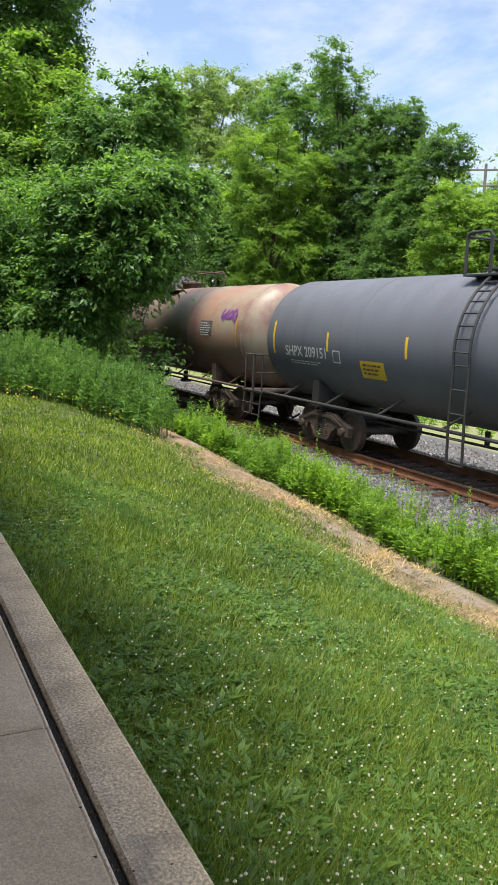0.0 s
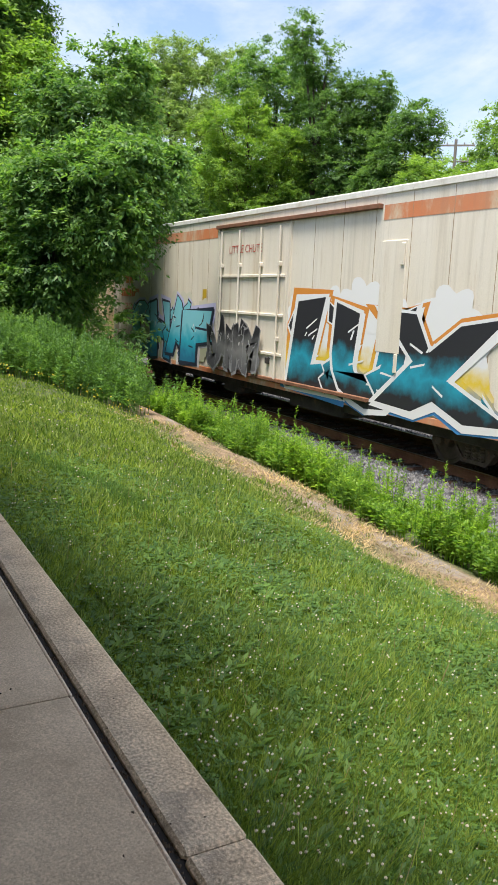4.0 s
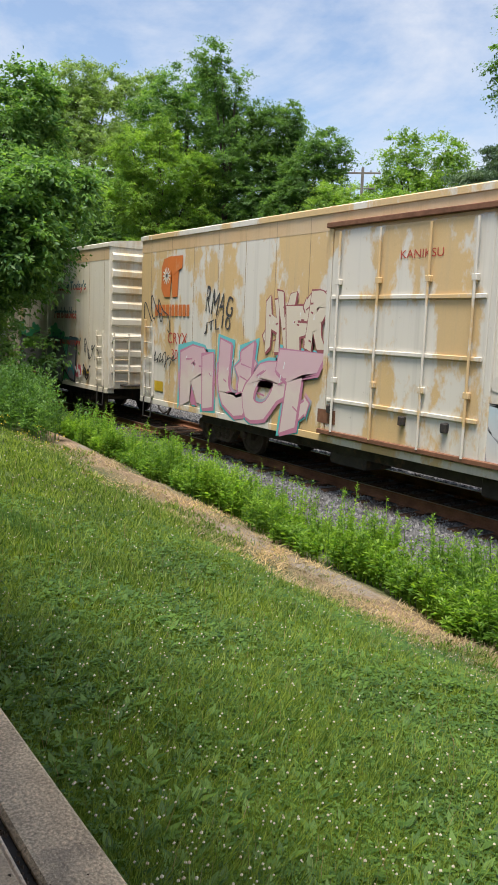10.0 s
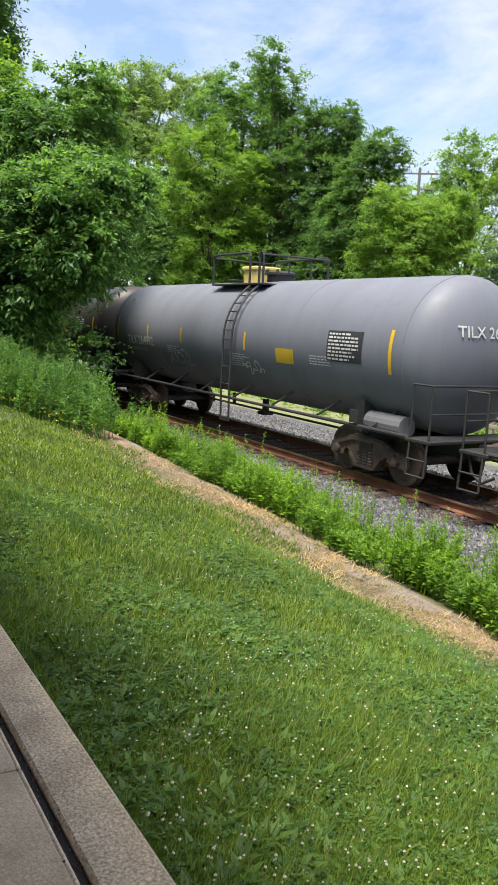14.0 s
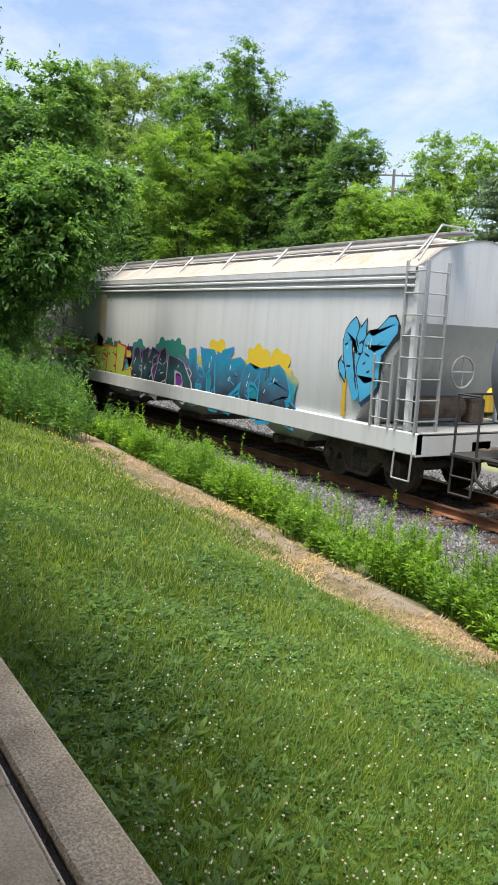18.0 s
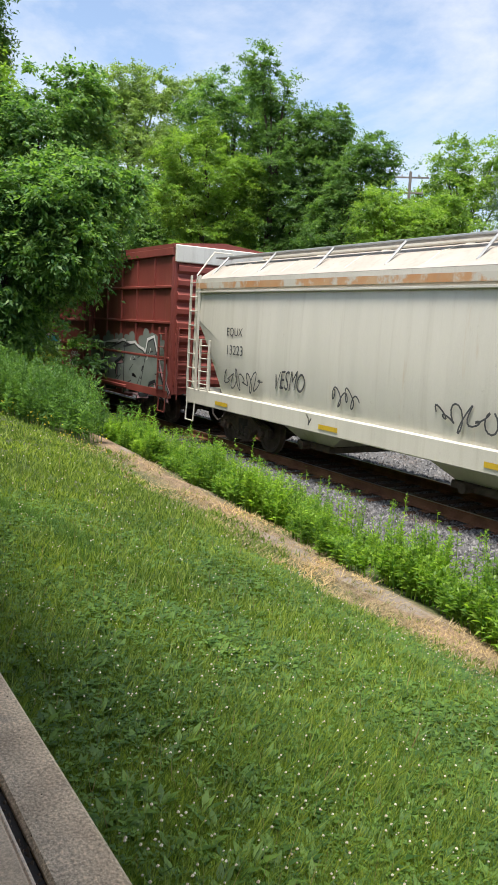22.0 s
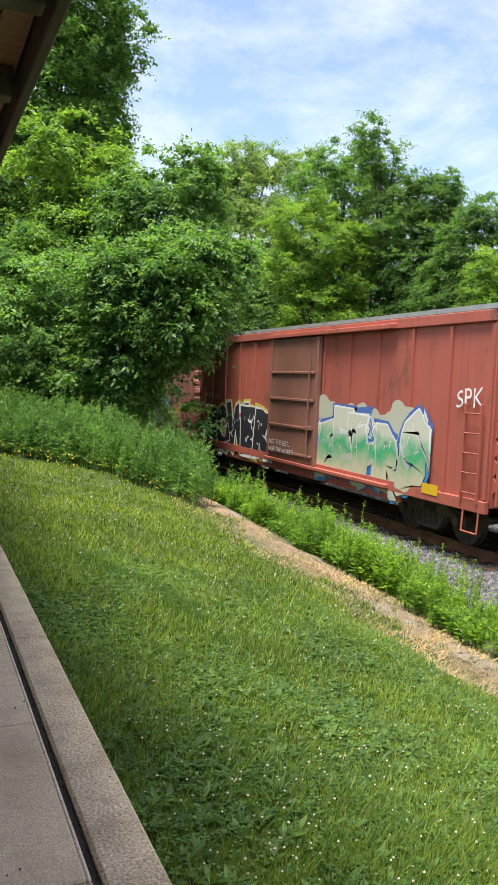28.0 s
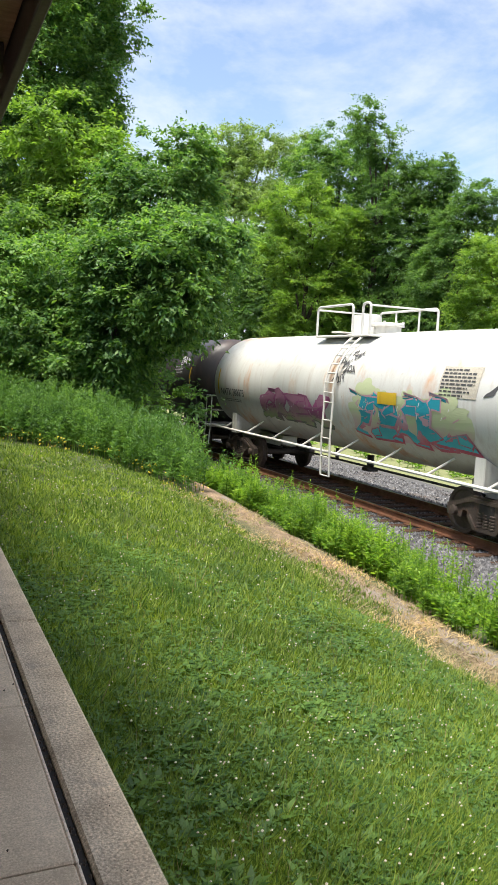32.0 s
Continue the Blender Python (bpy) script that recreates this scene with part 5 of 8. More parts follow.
# ---- ribbed box cars ----
def boxcar(u0, u1, body, label, top=4.45, ribs=7, door=(-1.6, 1.55), door_mat=None, belts=False, slats=0, roof_mat=None, sill=0.82):
    u, half = (u0 + u1) / 2, (u0 - u1) / 2
    car = start_car("boxcar", u, label, "boxcar", "freight cars of the passing train")
    Y = 1.47
    part("car_body", Shape().box(-half, half, -Y, Y, sill + 0.1, top - 0.05, 0.02), body, car)
    rp = part("roof", Shape().prism_x([(-Y - 0.06, top - 0.09), (-Y - 0.06, top), (0, top + 0.14), (Y + 0.06, top), (Y + 0.06, top - 0.09)], -half - 0.02, half + 0.02), roof_mat or GALV, car, "weathered sheet steel roof")
    for k in range(12):
        x = -half + 0.6 + (2 * half - 1.2) * k / 11
        part("roof_rib", Shape().prism_x([(-Y - 0.03, top + 0.01), (0, top + 0.17), (Y + 0.03, top + 0.01), (Y, top), (0, top + 0.13), (-Y, top)], x - 0.04, x + 0.04), roof_mat or GALV, rp)
    part("side_plate", Shape().box(-half, half, -Y - 0.075, -Y + 0.02, top - 0.30, top - 0.10, 0.012), body, car)
    part("side_sill", Shape().box(-half, half, -Y - 0.07, -Y + 0.05, sill, sill + 0.22, 0.012).box(-half + 2.6, half - 2.6, -Y - 0.03, -Y + 0.05, sill - 0.2, sill + 0.02, 0.012), body, car)
    d0, d1 = door
    for a, b in ((-half, d0 - 0.12), (d1 + 0.12, half)):
        for k in range(ribs + 1):
            x = a + (b - a) * k / ribs
            x = min(max(x, -half + 0.05), half - 0.05)
            part("side_post", Shape().prism_x([(-Y, sill + 0.2), (-Y - 0.05, sill + 0.25), (-Y - 0.05, top - 0.35), (-Y, top - 0.30)], x - 0.04, x + 0.04), body, car)
        if belts:
            for z in (sill + 1.05, sill + 2.0, sill + 2.95):
                part("side_belt", Shape().box(a + 0.02, b - 0.02, -Y - 0.07, -Y + 0.01, z, z + 0.07, 0.01), body, car)
    dm = door_mat or body
    dp = part("sliding_door", Shape().box(d0, d1, -Y - 0.11, -Y - 0.02, sill + 0.14, top - 0.32, 0.015), dm, car)
    n = slats or 4
    for k in range(n):
        z = sill + 0.3 + (top - sill - 0.85) * k / n
        hgt = (top - sill - 0.85) / n
        if slats:
            part("door_corrugation", Shape().prism_x([(-Y - 0.11, z + 0.02), (-Y - 0.155, z + 0.06), (-Y - 0.155, z + hgt * 0.5), (-Y - 0.11, z + hgt * 0.8)], d0 + 0.15, d1 - 0.15), dm, dp)
        else:
            part("door_panel_frame", Shape().box(d0 + 0.05, d1 - 0.05, -Y - 0.15, -Y - 0.11, z, z + 0.07, 0.01), dm, dp)
    for x in (d0 + 0.06, d1 - 0.06):
        part("door_stile", Shape().box(x - 0.06, x + 0.06, -Y - 0.15, -Y - 0.1, sill + 0.14, top - 0.32, 0.01), dm, dp)
    part("door_handle", Shape().rod((d1 - 0.35, -Y - 0.19, sill + 0.3), (d1 - 0.35, -Y - 0.19, top - 0.7), 0.018, 6).box(d1 - 0.5, d1 - 0.2, -Y - 0.2, -Y - 0.14, sill + 1.0, sill + 1.1, 0.01), dm, dp)
    part("door_track", Shape().box(d0 - 0.1, d1 + 3.2, -Y - 0.17, -Y, sill + 0.05, sill + 0.13, 0.01), body, car)
    part("door_track", Shape().box(d0 - 0.1, d1 + 3.2, -Y - 0.19, -Y, top - 0.30, top - 0.2, 0.01), body, car)
    for side in (-1, 1):
        xo = side * half
        for k in range(9):
            z = sill + 0.35 + (top - sill - 0.75) * k / 9
            part("end_corrugation", Shape().prism([(xo, z), (xo + side * 0.08, z + 0.08), (xo + side * 0.08, z + 0.2), (xo, z + 0.29)], -Y + 0.1, Y - 0.1), body, car)
        ladder(car, "side_ladder", side * (half - 0.4), 0.44, sill + 0.15, sill + 1.9, -Y - 0.07, body, 5)
        ladder_end(car, "end_ladder", -Y + 0.32, 0.44, sill + 0.15, sill + 1.9, xo + side * 0.08, side, body, 5)
        stirrup(car, side * (half - 0.35), -Y - 0.05, body)
        part("cross_over_platform", Shape().box(*sorted((xo, xo + side * 0.3)), -1.1, 1.1, sill + 0.1, sill + 0.14, 0.008), STEEL_DARK, car)
        part("end_step_frame", Shape().tube([(xo + side * 0.22, -Y + 0.1, sill), (xo + side * 0.22, -Y + 0.1, sill + 1.9), (xo + side * 0.22, 0.3, sill + 1.9)], 0.018), body, car)
    running_gear(car, half + 0.15, half - 2.2)
    part("underframe", Shape().box(-half + 0.1, half - 0.1, -0.3, 0.3, 0.55, sill + 0.1, 0.02).box(-1.2, 0.2, -1.1, -0.6, 0.4, 0.75, 0.04), STEEL_DARK, car)
    return car, flat(-Y - 0.056), (lambda e: flat(-Y - 0.05 - e)), half


# ---- the cars of the train, from the first to the last ----
GREY_TANK = paint("tank_grey", (0.112, 0.12, 0.148), (0.088, 0.094, 0.116), (0.14, 0.135, 0.13), (0.6, 0.85), 0.58, streak=0.3)
PALE_GREY_TANK = paint("tank_pale_grey", (0.165, 0.175, 0.205), (0.135, 0.142, 0.168), (0.19, 0.185, 0.18), (0.6, 0.85), 0.58, streak=0.25)
DARK_TANK = paint("tank_black", (0.05, 0.046, 0.048), (0.035, 0.033, 0.035), (0.11, 0.065, 0.055), (0.52, 0.75), 0.45)
RUSTY_TANK = paint("tank_rusty", (0.26, 0.245, 0.195), (0.27, 0.13, 0.085), (0.18, 0.08, 0.085), (0.5, 0.66), 0.5, 0.55, (0.6, 1, 0.9), 0.7)
WHITE_TANK = paint("tank_white", (0.60, 0.585, 0.545), (0.52, 0.495, 0.44), (0.36, 0.28, 0.19), (0.58, 0.82), 0.4, 1.0, (1.5, 1.5, 0.3), 1.3)
CREAM_TANK = paint("tank_cream", (0.60, 0.60, 0.57), (0.52, 0.52, 0.49), (0.52, 0.24, 0.08), (0.58, 0.72), 0.45)
REEFER_WHITE = paint("reefer_white", (0.74, 0.69, 0.60), (0.68, 0.61, 0.50), (0.46, 0.34, 0.21), (0.58, 0.76), 0.5, 0.9, (1.6, 1.6, 0.18), 1.2)
REEFER_TAN = paint("reefer_tan", (0.70, 0.53, 0.30), (0.72, 0.63, 0.47), (0.52, 0.32, 0.13), (0.5, 0.7), 0.5, 0.8, (1.6, 1.6, 0.2), 1.1)
REEFER_PATCHED = paint("reefer_patched", (0.64, 0.45, 0.22), (0.60, 0.43, 0.23), (0.66, 0.62, 0.55), (0.48, 0.53), 0.5, 0.7, (1, 1, 0.55), 1.0)
HOPPER_GREY = paint("hopper_grey", (0.63, 0.64, 0.65), (0.57, 0.58, 0.585), (0.44, 0.36, 0.25), (0.66, 0.8), 0.5, 1.0, (1.6, 1.6, 0.2), 1.2, streak=0.22)
HOPPER_CREAM = paint("hopper_cream", (0.64, 0.61, 0.53), (0.57, 0.545, 0.47), (0.46, 0.32, 0.17), (0.64, 0.8), 0.5, 1.0, (1.6, 1.6, 0.2), 1.2, streak=0.22)
REEFER_CREAM = paint("reefer_cream", (0.73, 0.66, 0.53), (0.70, 0.66, 0.58), (0.64, 0.47, 0.27), (0.54, 0.64), 0.5, 0.7, (1, 1, 0.5), 0.9)
ORANGE_FADED = paint("faded_orange", (0.58, 0.20, 0.085), (0.55, 0.28, 0.16), (0.58, 0.46, 0.33), (0.5, 0.66), 0.55, 1.2, (1, 1, 0.5), 2.4)
DARK_BLOOM = paint("tank_bloom", (0.05, 0.046, 0.048), (0.075, 0.05, 0.047), (0.17, 0.08, 0.068), (0.5, 0.74), 0.5, 0.6, (1, 1, 0.8), 0.7)
TAN_BAND = paint("tan_band", (0.62, 0.42, 0.23), (0.60, 0.46, 0.30), (0.55, 0.36, 0.18), (0.55, 0.7))
RED_DEEP = paint("boxcar_maroon", (0.27, 0.066, 0.052), (0.21, 0.052, 0.042), (0.32, 0.11, 0.08), (0.58, 0.75), 0.5)
RED_ORANGE = paint("boxcar_red", (0.52, 0.155, 0.115), (0.44, 0.13, 0.095), (0.28, 0.09, 0.055), (0.6, 0.75), 0.5)
RED_BROWN = paint("boxcar_brown", (0.36, 0.125, 0.09), (0.30, 0.10, 0.072), (0.13, 0.055, 0.04), (0.58, 0.72), 0.55)
RED_FADED = paint("boxcar_faded", (0.62, 0.29, 0.25), (0.53, 0.23, 0.195), (0.20, 0.08, 0.06), (0.6, 0.75), 0.55)
RED_WORN = paint("boxcar_worn", (0.44, 0.12, 0.085), (0.35, 0.095, 0.07), (0.15, 0.065, 0.045), (0.58, 0.7), 0.55, sscale=1.6)
DOOR_BROWN = paint("door_brown", (0.27, 0.12, 0.09), (0.22, 0.1, 0.075), (0.33, 0.14, 0.06), (0.56, 0.7), 0.6, sscale=2)


def tank_text(car, zc, on, x, mark, num, material, high=0.24, seed=0):
    w = lettering(car, "reporting_mark", mark + " " + num, x, zc - 0.40, high, material, on, offset=0.015)
    bars(car, x + 0.2, zc - 0.52, 2, w * 0.8, on, material, seed=seed)


car, on, lay, zc = tank_car(-9.8, 7.8, GREY_TANK, BLACK_PAINT, "dark grey tank car with black ladder and platforms", lad=-0.4, marks=(-1, -0.66, -0.28, 0.3, 1))
tank_text(car, zc, on, -6.9, "SHPX", "209151", LETTER_WHITE, 0.25)
panel(car, "warning_placard", -3.7, -2.85, zc - 0.72, zc - 0.34, DECAL_YELLOW, on, "yellow warning placard")
bars(car, -3.6, zc - 0.45, 3, 0.65, lay(0.01), LETTER_DARK, 0.09, 0.04, 2)
panel(car, "stencil_box", -4.75, -4.45, zc - 0.46, zc - 0.18, LETTER_WHITE, on)
panel(car, "stencil_box_middle", -4.72, -4.48, zc - 0.43, zc - 0.21, GREY_TANK, lay(0.006))

car, on, lay, zc = tank_car(-27.2, 7.9, RUSTY_TANK, STEEL_BROWN, "rust-stained brown and grey tank car with faded graffiti", lad=-0.35, box=("round", surface("grey_housing", (0.2, 0.2, 0.21)), "grey valve housing"),
                            marks=(-0.72, -0.5, 0.03, 0.42, 1), mark_mat=paint("old_yellow", (0.5, 0.26, 0.03), (0.4, 0.18, 0.03), (0.3, 0.12, 0.04)))
graffiti(car, "UMRS", -5.9, zc - 0.75, 3.3, 0.75, lay, spray(K_WHITE, K_SKY, (0.5, 0.2, 0.12)), spray((0.45, 0.28, 0.2), K_RED, K_TEAL), None, 0.12, 0.15, 3, 0.05)
scrawl(car, 1.2, zc - 0.85, 1.1, 0.7, lay(0.004), spray((0.5, 0.45, 0.4), (0.6, 0.55, 0.5)), 5, 0.035)
scrawl(car, 2.9, zc - 0.85, 0.8, 0.6, lay(0.004), spray((0.5, 0.45, 0.4), (0.6, 0.55, 0.5)), 9, 0.035)
panel(car, "data_plate", 5.0, 5.9, zc - 0.1, zc + 0.35, LETTER_DARK, on)
bars(car, 5.05, zc + 0.26, 6, 0.8, lay(0.01), LETTER_WHITE, 0.07, 0.03, 4)
scrawl(car, 6.4, zc + 0.3, 1.1, 0.45, lay(0.004), spray(K_BLACK, K_PURP), 15, 0.05)
lettering(car, "reporting_mark", "SRIX", -7.2, zc - 0.3, 0.25, LETTER_WHITE, on, offset=0.015)
bars(car, -6.2, zc - 0.3, 1, 0.9, on, LETTER_WHITE, 0.2, 0.2, 3)
bars(car, -7.0, zc - 0.45, 2, 1.2, on, seed=6)

car, on, lay, zc = tank_car(-44.4, 7.55, DARK_BLOOM, BLACK_PAINT, "black tank car with rust bloom and sprayed lettering", lad=0.8, marks=(-1, -0.62, 0.15, 0.32, 1))
lettering(car, "graffiti_fill", "AEP", 2.5, zc + 0.5, 0.75, spray((0.42, 0.42, 0.32), (0.5, 0.5, 0.43), (0.38, 0.36, 0.29)), lay(0.004), width=2.0, warp=0.06, offset=0.03, seed=2, shear=0.3)
lettering(car, "graffiti_fill", "DREX", 6.0, zc + 0.75, 0.36, spray(K_SKY, (0.05, 0.45, 0.7)), lay(0.004), width=1.3, warp=0.1, offset=0.02, seed=3, shear=0.3)
lettering(car, "graffiti_fill", "4AC", 6.5, zc + 0.38, 0.32, spray(K_SKY, (0.05, 0.45, 0.7)), lay(0.004), width=0.9, warp=0.1, offset=0.02, seed=4, shear=0.3)
scrawl(car, 2.2, zc - 0.9, 1.9, 0.5, lay(0.004), spray(K_WHITE, K_GREY), 6, 0.05)
scrawl(car, -5.3, zc - 0.55, 2.2, 0.55, lay(0.004), spray(K_GREY, (0.35, 0.35, 0.35)), 8, 0.03)
tank_text(car, zc, on, -7.0, "TILX", "251193", LETTER_WHITE, 0.2, 3)
panel(car, "data_plate", 5.05, 6.1, zc - 0.3, zc + 0.4, LETTER_WHITE, on, "stencilled data plate")
bars(car, 5.1, zc + 0.3, 9, 0.95, lay(0.01), LETTER_DARK, 0.07, 0.035, 4)
bars(car, -2.3, zc - 0.3, 5, 0.9, on, seed=5)

# four-door insulated cars
car, on, lay, h = reefer(-53.8, -75.05, REEFER_WHITE, "off-white insulated boxcar with an orange sign and blue graffiti", ORANGE_FADED, end_ribs=False)
snowflake_mark(car, -9.45, 3.2, on, ORANGE, REEFER_WHITE)
lettering(car, "reporting_mark", "CRYX", -h + 1.2, 2.3, 0.24, LETTER_RED, on)
lettering(car, "reporting_mark", "4064", -h + 1.6, 1.85, 0.22, LETTER_RED, on)
graffiti(car, "CHAF", -8.3, 1.0, 5.6, 1.6, lay, spray((0.02, 0.17, 0.3), (0.03, 0.40, 0.54), (0.22, 0.58, 0.68)), spray((0.02, 0.03, 0.05), (0.02, 0.03, 0.06)), spray((0.6, 0.6, 0.62), (0.52, 0.52, 0.75)), 0.07, 0.05, 4, 0.045, spray((0.5, 0.5, 0.35), (0.62, 0.6, 0.5)))
lettering(car, "door_name", "LITTLE CHUTE", -1.3, 3.95, 0.19, LETTER_RED, lay(0.04))
graffiti(car, "DARKM", -2.2, 1.1, 2.7, 1.1, lambda e: lay(e + 0.12), spray((0.1, 0.1, 0.11), (0.2, 0.2, 0.2), K_BLACK), spray(K_GREY, K_GREY), None, 0.1, 0.1, 6, 0.04)
graffiti(car, "LUX", 2.1, 0.98, 5.6, 1.7, lay, spray(K_BLACK, (0.02, 0.3, 0.42), K_BLACK), spray(K_WHITE, K_WHITE), spray(K_BLUE, K_YEL, K_ORG), 0.12, 0.1, 9, 0.06, spray(K_WHITE, K_YEL, K_WHITE))
panel(car, "warning_placard", -2.95, -2.7, 2.75, 3.05, DECAL_YELLOW, on)
scrawl(car, -3.4, 1.95, 0.6, 0.6, on, LETTER_DARK, 21, 0.03)

car, on, lay, h = reefer(-77.65, -99.06, REEFER_TAN, "tan insulated boxcar with an orange stripe and a slogan", ORANGE_FADED, end_ribs=False)
snowflake_mark(car, -9.5, 3.2, on, ORANGE, REEFER_WHITE)
lettering(car, "reporting_mark", "CRYX", -h + 1.4, 2.3, 0.24, LETTER_RED, on)
lettering(car, "reporting_mark", "5350", -h + 1.7, 1.85, 0.22, LETTER_RED, on)
slogan(car, (("Protecting Today's", 6.1, 3.45, 2.95), ("Perishables", 6.75, 2.93, 1.9), ("For Tomorrow", 6.45, 2.43, 2.4)), 0.38, on)
bars(car, 6.9, 2.28, 1, 1.1, on, LETTER_RED, 0.05, 0.05, 7)
graffiti(car, "SPIFS", 2.65, 0.98, 4.0, 1.05, lay, spray(K_SKY, (0.55, 0.66, 0.7), (0.25, 0.5, 0.62)), spray((0.05, 0.2, 0.33), K_BLUE), spray((0.6, 0.7, 0.75), (0.65, 0.72, 0.75)), 0.12, 0.1, 5, 0.035)
scrawl(car, 6.95, 0.95, 2.3, 0.8, lay(0.004), spray((0.03, 0.05, 0.25), K_BLUE), 24, 0.045)
scrawl(car, 7.05, 1.0, 1.9, 0.7, lay(0.03), spray((0.04, 0.07, 0.3), K_BLUE), 27, 0.035)
scrawl(car, 7.1, 1.75, 1.1, 0.4, on, LETTER_DARK, 22, 0.018)
panel(car, "placard", 7.0, 7.35, 1.35, 1.6, LETTER_DARK, on)
panel(car, "warning_placard", 8.8, 9.3, 1.32, 1.52, DECAL_YELLOW, lay(0.02))
panel(car, "reflector_strip", 9.55, 9.67, 1.05, 1.85, YELLOW, on)
panel(car, "reflector_strip", 3.55, 3.65, 1.4, 1.75, YELLOW, lay(0.02))
graffiti(car, "WILDER", -8.2, 1.0, 5.5, 1.3, lay, spray((0.035, 0.035, 0.04), (0.05, 0.05, 0.055), (0.04, 0.04, 0.045)), spray((0.62, 0.6, 0.56), (0.66, 0.64, 0.6)), spray(K_BLACK, K_BLACK), 0.08, 0.12, 11, 0.05)
lettering(car, "graffiti_tag", "EMIS", -4.1, 1.05, 0.33, LETTER_DARK, lay(0.004), width=1.35, warp=0.08, offset=0.02)
lettering(car, "door_name", "ARLINGTON", -1.95, 4.0, 0.15, LETTER_RED, lay(0.04))
scrawl(car, -0.9, 1.45, 1.6, 0.55, lay(0.12), LETTER_DARK, 23, 0.03)

car, on, lay, zc = tank_car(-108.5, 7.2, WHITE_TANK, WHITE_PAINT, "white tank car with a railed top platform and red tags", lad=0.0, box=("round", WHITE_PAINT, "white valve housing"), truck_at=5.95, top=3.97,
                            marks=(-0.99, -0.73, -0.43, 0.17, 0.62))
tank_text(car, zc, on, -5.9, "TIMX", "201055", LETTER_DARK, 0.25, 5)
lettering(car, "stencil", "REGULATING VALVES VENTING NORMAL", 0.55, zc - 0.28, 0.085, LETTER_DARK, on, width=2.05)
panel(car, "warning_placard", 2.75, 3.4, zc - 0.52, zc - 0.12, DECAL_YELLOW, on, "yellow warning placard")
lettering(car, "stencil", "CARBON DIOXIDE", 5.0, zc + 0.55, 0.12, LETTER_DARK, on)
lettering(car, "stencil", "REFRIGERATED", 5.0, zc + 0.36, 0.12, LETTER_DARK, on)
panel(car, "data_plate", 5.05, 6.0, zc - 0.28, zc + 0.25, surface("plate_grey", (0.5, 0.5, 0.5)), on)
bars(car, 5.1, zc + 0.17, 7, 0.85, lay(0.01), LETTER_DARK, 0.06, 0.03, 5)
scrawl(car, 0.9, zc - 0.62, 1.0, 0.35, on, LETTER_RED, 31, 0.04)
scrawl(car, 2.3, zc - 1.1, 1.6, 0.45, on, LETTER_RED, 32, 0.035)
scrawl(car, 4.0, zc - 0.9, 1.2, 0.45, on, spray((0.3, 0.03, 0.03), K_RED), 33, 0.06)
scrawl(car, -3.6, zc - 0.95, 2.4, 0.4, on, LETTER_DARK, 34, 0.03)
scrawl(car, 5.9, zc + 0.4, 1.2, 0.5, on, LETTER_DARK, 35, 0.03)

car, on, lay, h = reefer(-118.07, -137.1, REEFER_PATCHED, "cream insulated boxcar with a cooling unit, flaking paint and tags", None, hatch=4.85)
CRYO_UNIT = car
slogan(car, (("Protecting Today's", 5.85, 3.72, 3.0), ("Perishables", 6.5, 2.82, 1.85), ("For Tomorrow", 6.3, 1.95, 2.35)), 0.38, lay(0.03))
graffiti(car, "SNIU7A", 1.9, 0.95, 4.7, 1.2, lay, spray((0.6, 0.58, 0.55), (0.52, 0.54, 0.56), (0.4, 0.55, 0.62)), spray((0.3, 0.3, 0.33), (0.15, 0.15, 0.17)), None, 0.08, 0.05, 12, 0.03, spray((0.62, 0.55, 0.45), (0.6, 0.56, 0.5)))
for k, (xx, zz) in enumerate(((3.1, 3.5), (3.5, 3.1), (3.9, 2.7), (5.9, 2.9), (6.1, 2.4))):
    scrawl(car, xx - 0.7, zz, 1.1, 0.5, on, LETTER_DARK, 40 + k, 0.05)
snowflake_mark(car, -8.4, 3.45, on, ORANGE, REEFER_WHITE)
lettering(car, "reporting_mark", "CRYX", -h + 1.5, 2.35, 0.26, LETTER_RED, on)
lettering(car, "reporting_mark", "3004", -h + 1.7, 1.98, 0.24, LETTER_RED, on)
graffiti(car, "RIUOT", -7.2, 0.98, 4.6, 1.25, lay, spray((0.64, 0.52, 0.5), (0.66, 0.56, 0.5), (0.62, 0.42, 0.46)), spray((0.5, 0.2, 0.3), (0.5, 0.22, 0.32)), spray((0.1, 0.5, 0.5), (0.6, 0.3, 0.4), (0.15, 0.5, 0.52)), 0.1, 0.1, 13, 0.04)
graffiti(car, "HVFR", -3.85, 2.42, 1.75, 0.95, lay, spray((0.62, 0.5, 0.36), (0.64, 0.56, 0.45)), spray((0.1, 0.15, 0.4), (0.3, 0.1, 0.1), (0.3, 0.09, 0.1)), None, 0.06, 0.05, 23, 0.03)
lettering(car, "door_name", "KANIKSU", -0.22, 3.98, 0.13, LETTER_RED, lay(0.04), width=0.9)
panel(car, "side_vent", -2.1, -1.6, 1.15, 1.4, RUST_TRACK, lay(0.04), "rusty vent cover")
panel(car, "top_band", -h + 0.02, h - 0.02, 4.55, 4.86, TAN_BAND, flat(-1.563), "tan band under the eave")
lettering(car, "graffiti_tag", "RMAG", -6.3, 3.05, 0.5, LETTER_DARK, on, width=1.1, warp=0.15, seed=3, shear=0.2)
lettering(car, "graffiti_tag", "JTL10", -6.3, 2.65, 0.32, LETTER_DARK, on, width=1.05, warp=0.15, seed=5, shear=0.1)
scrawl(car, -h + 0.3, 2.3, 1.2, 1.2, on, LETTER_DARK, 51, 0.035)
scrawl(car, -h + 0.8, 1.75, 1.1, 0.4, on, LETTER_DARK, 52, 0.03)
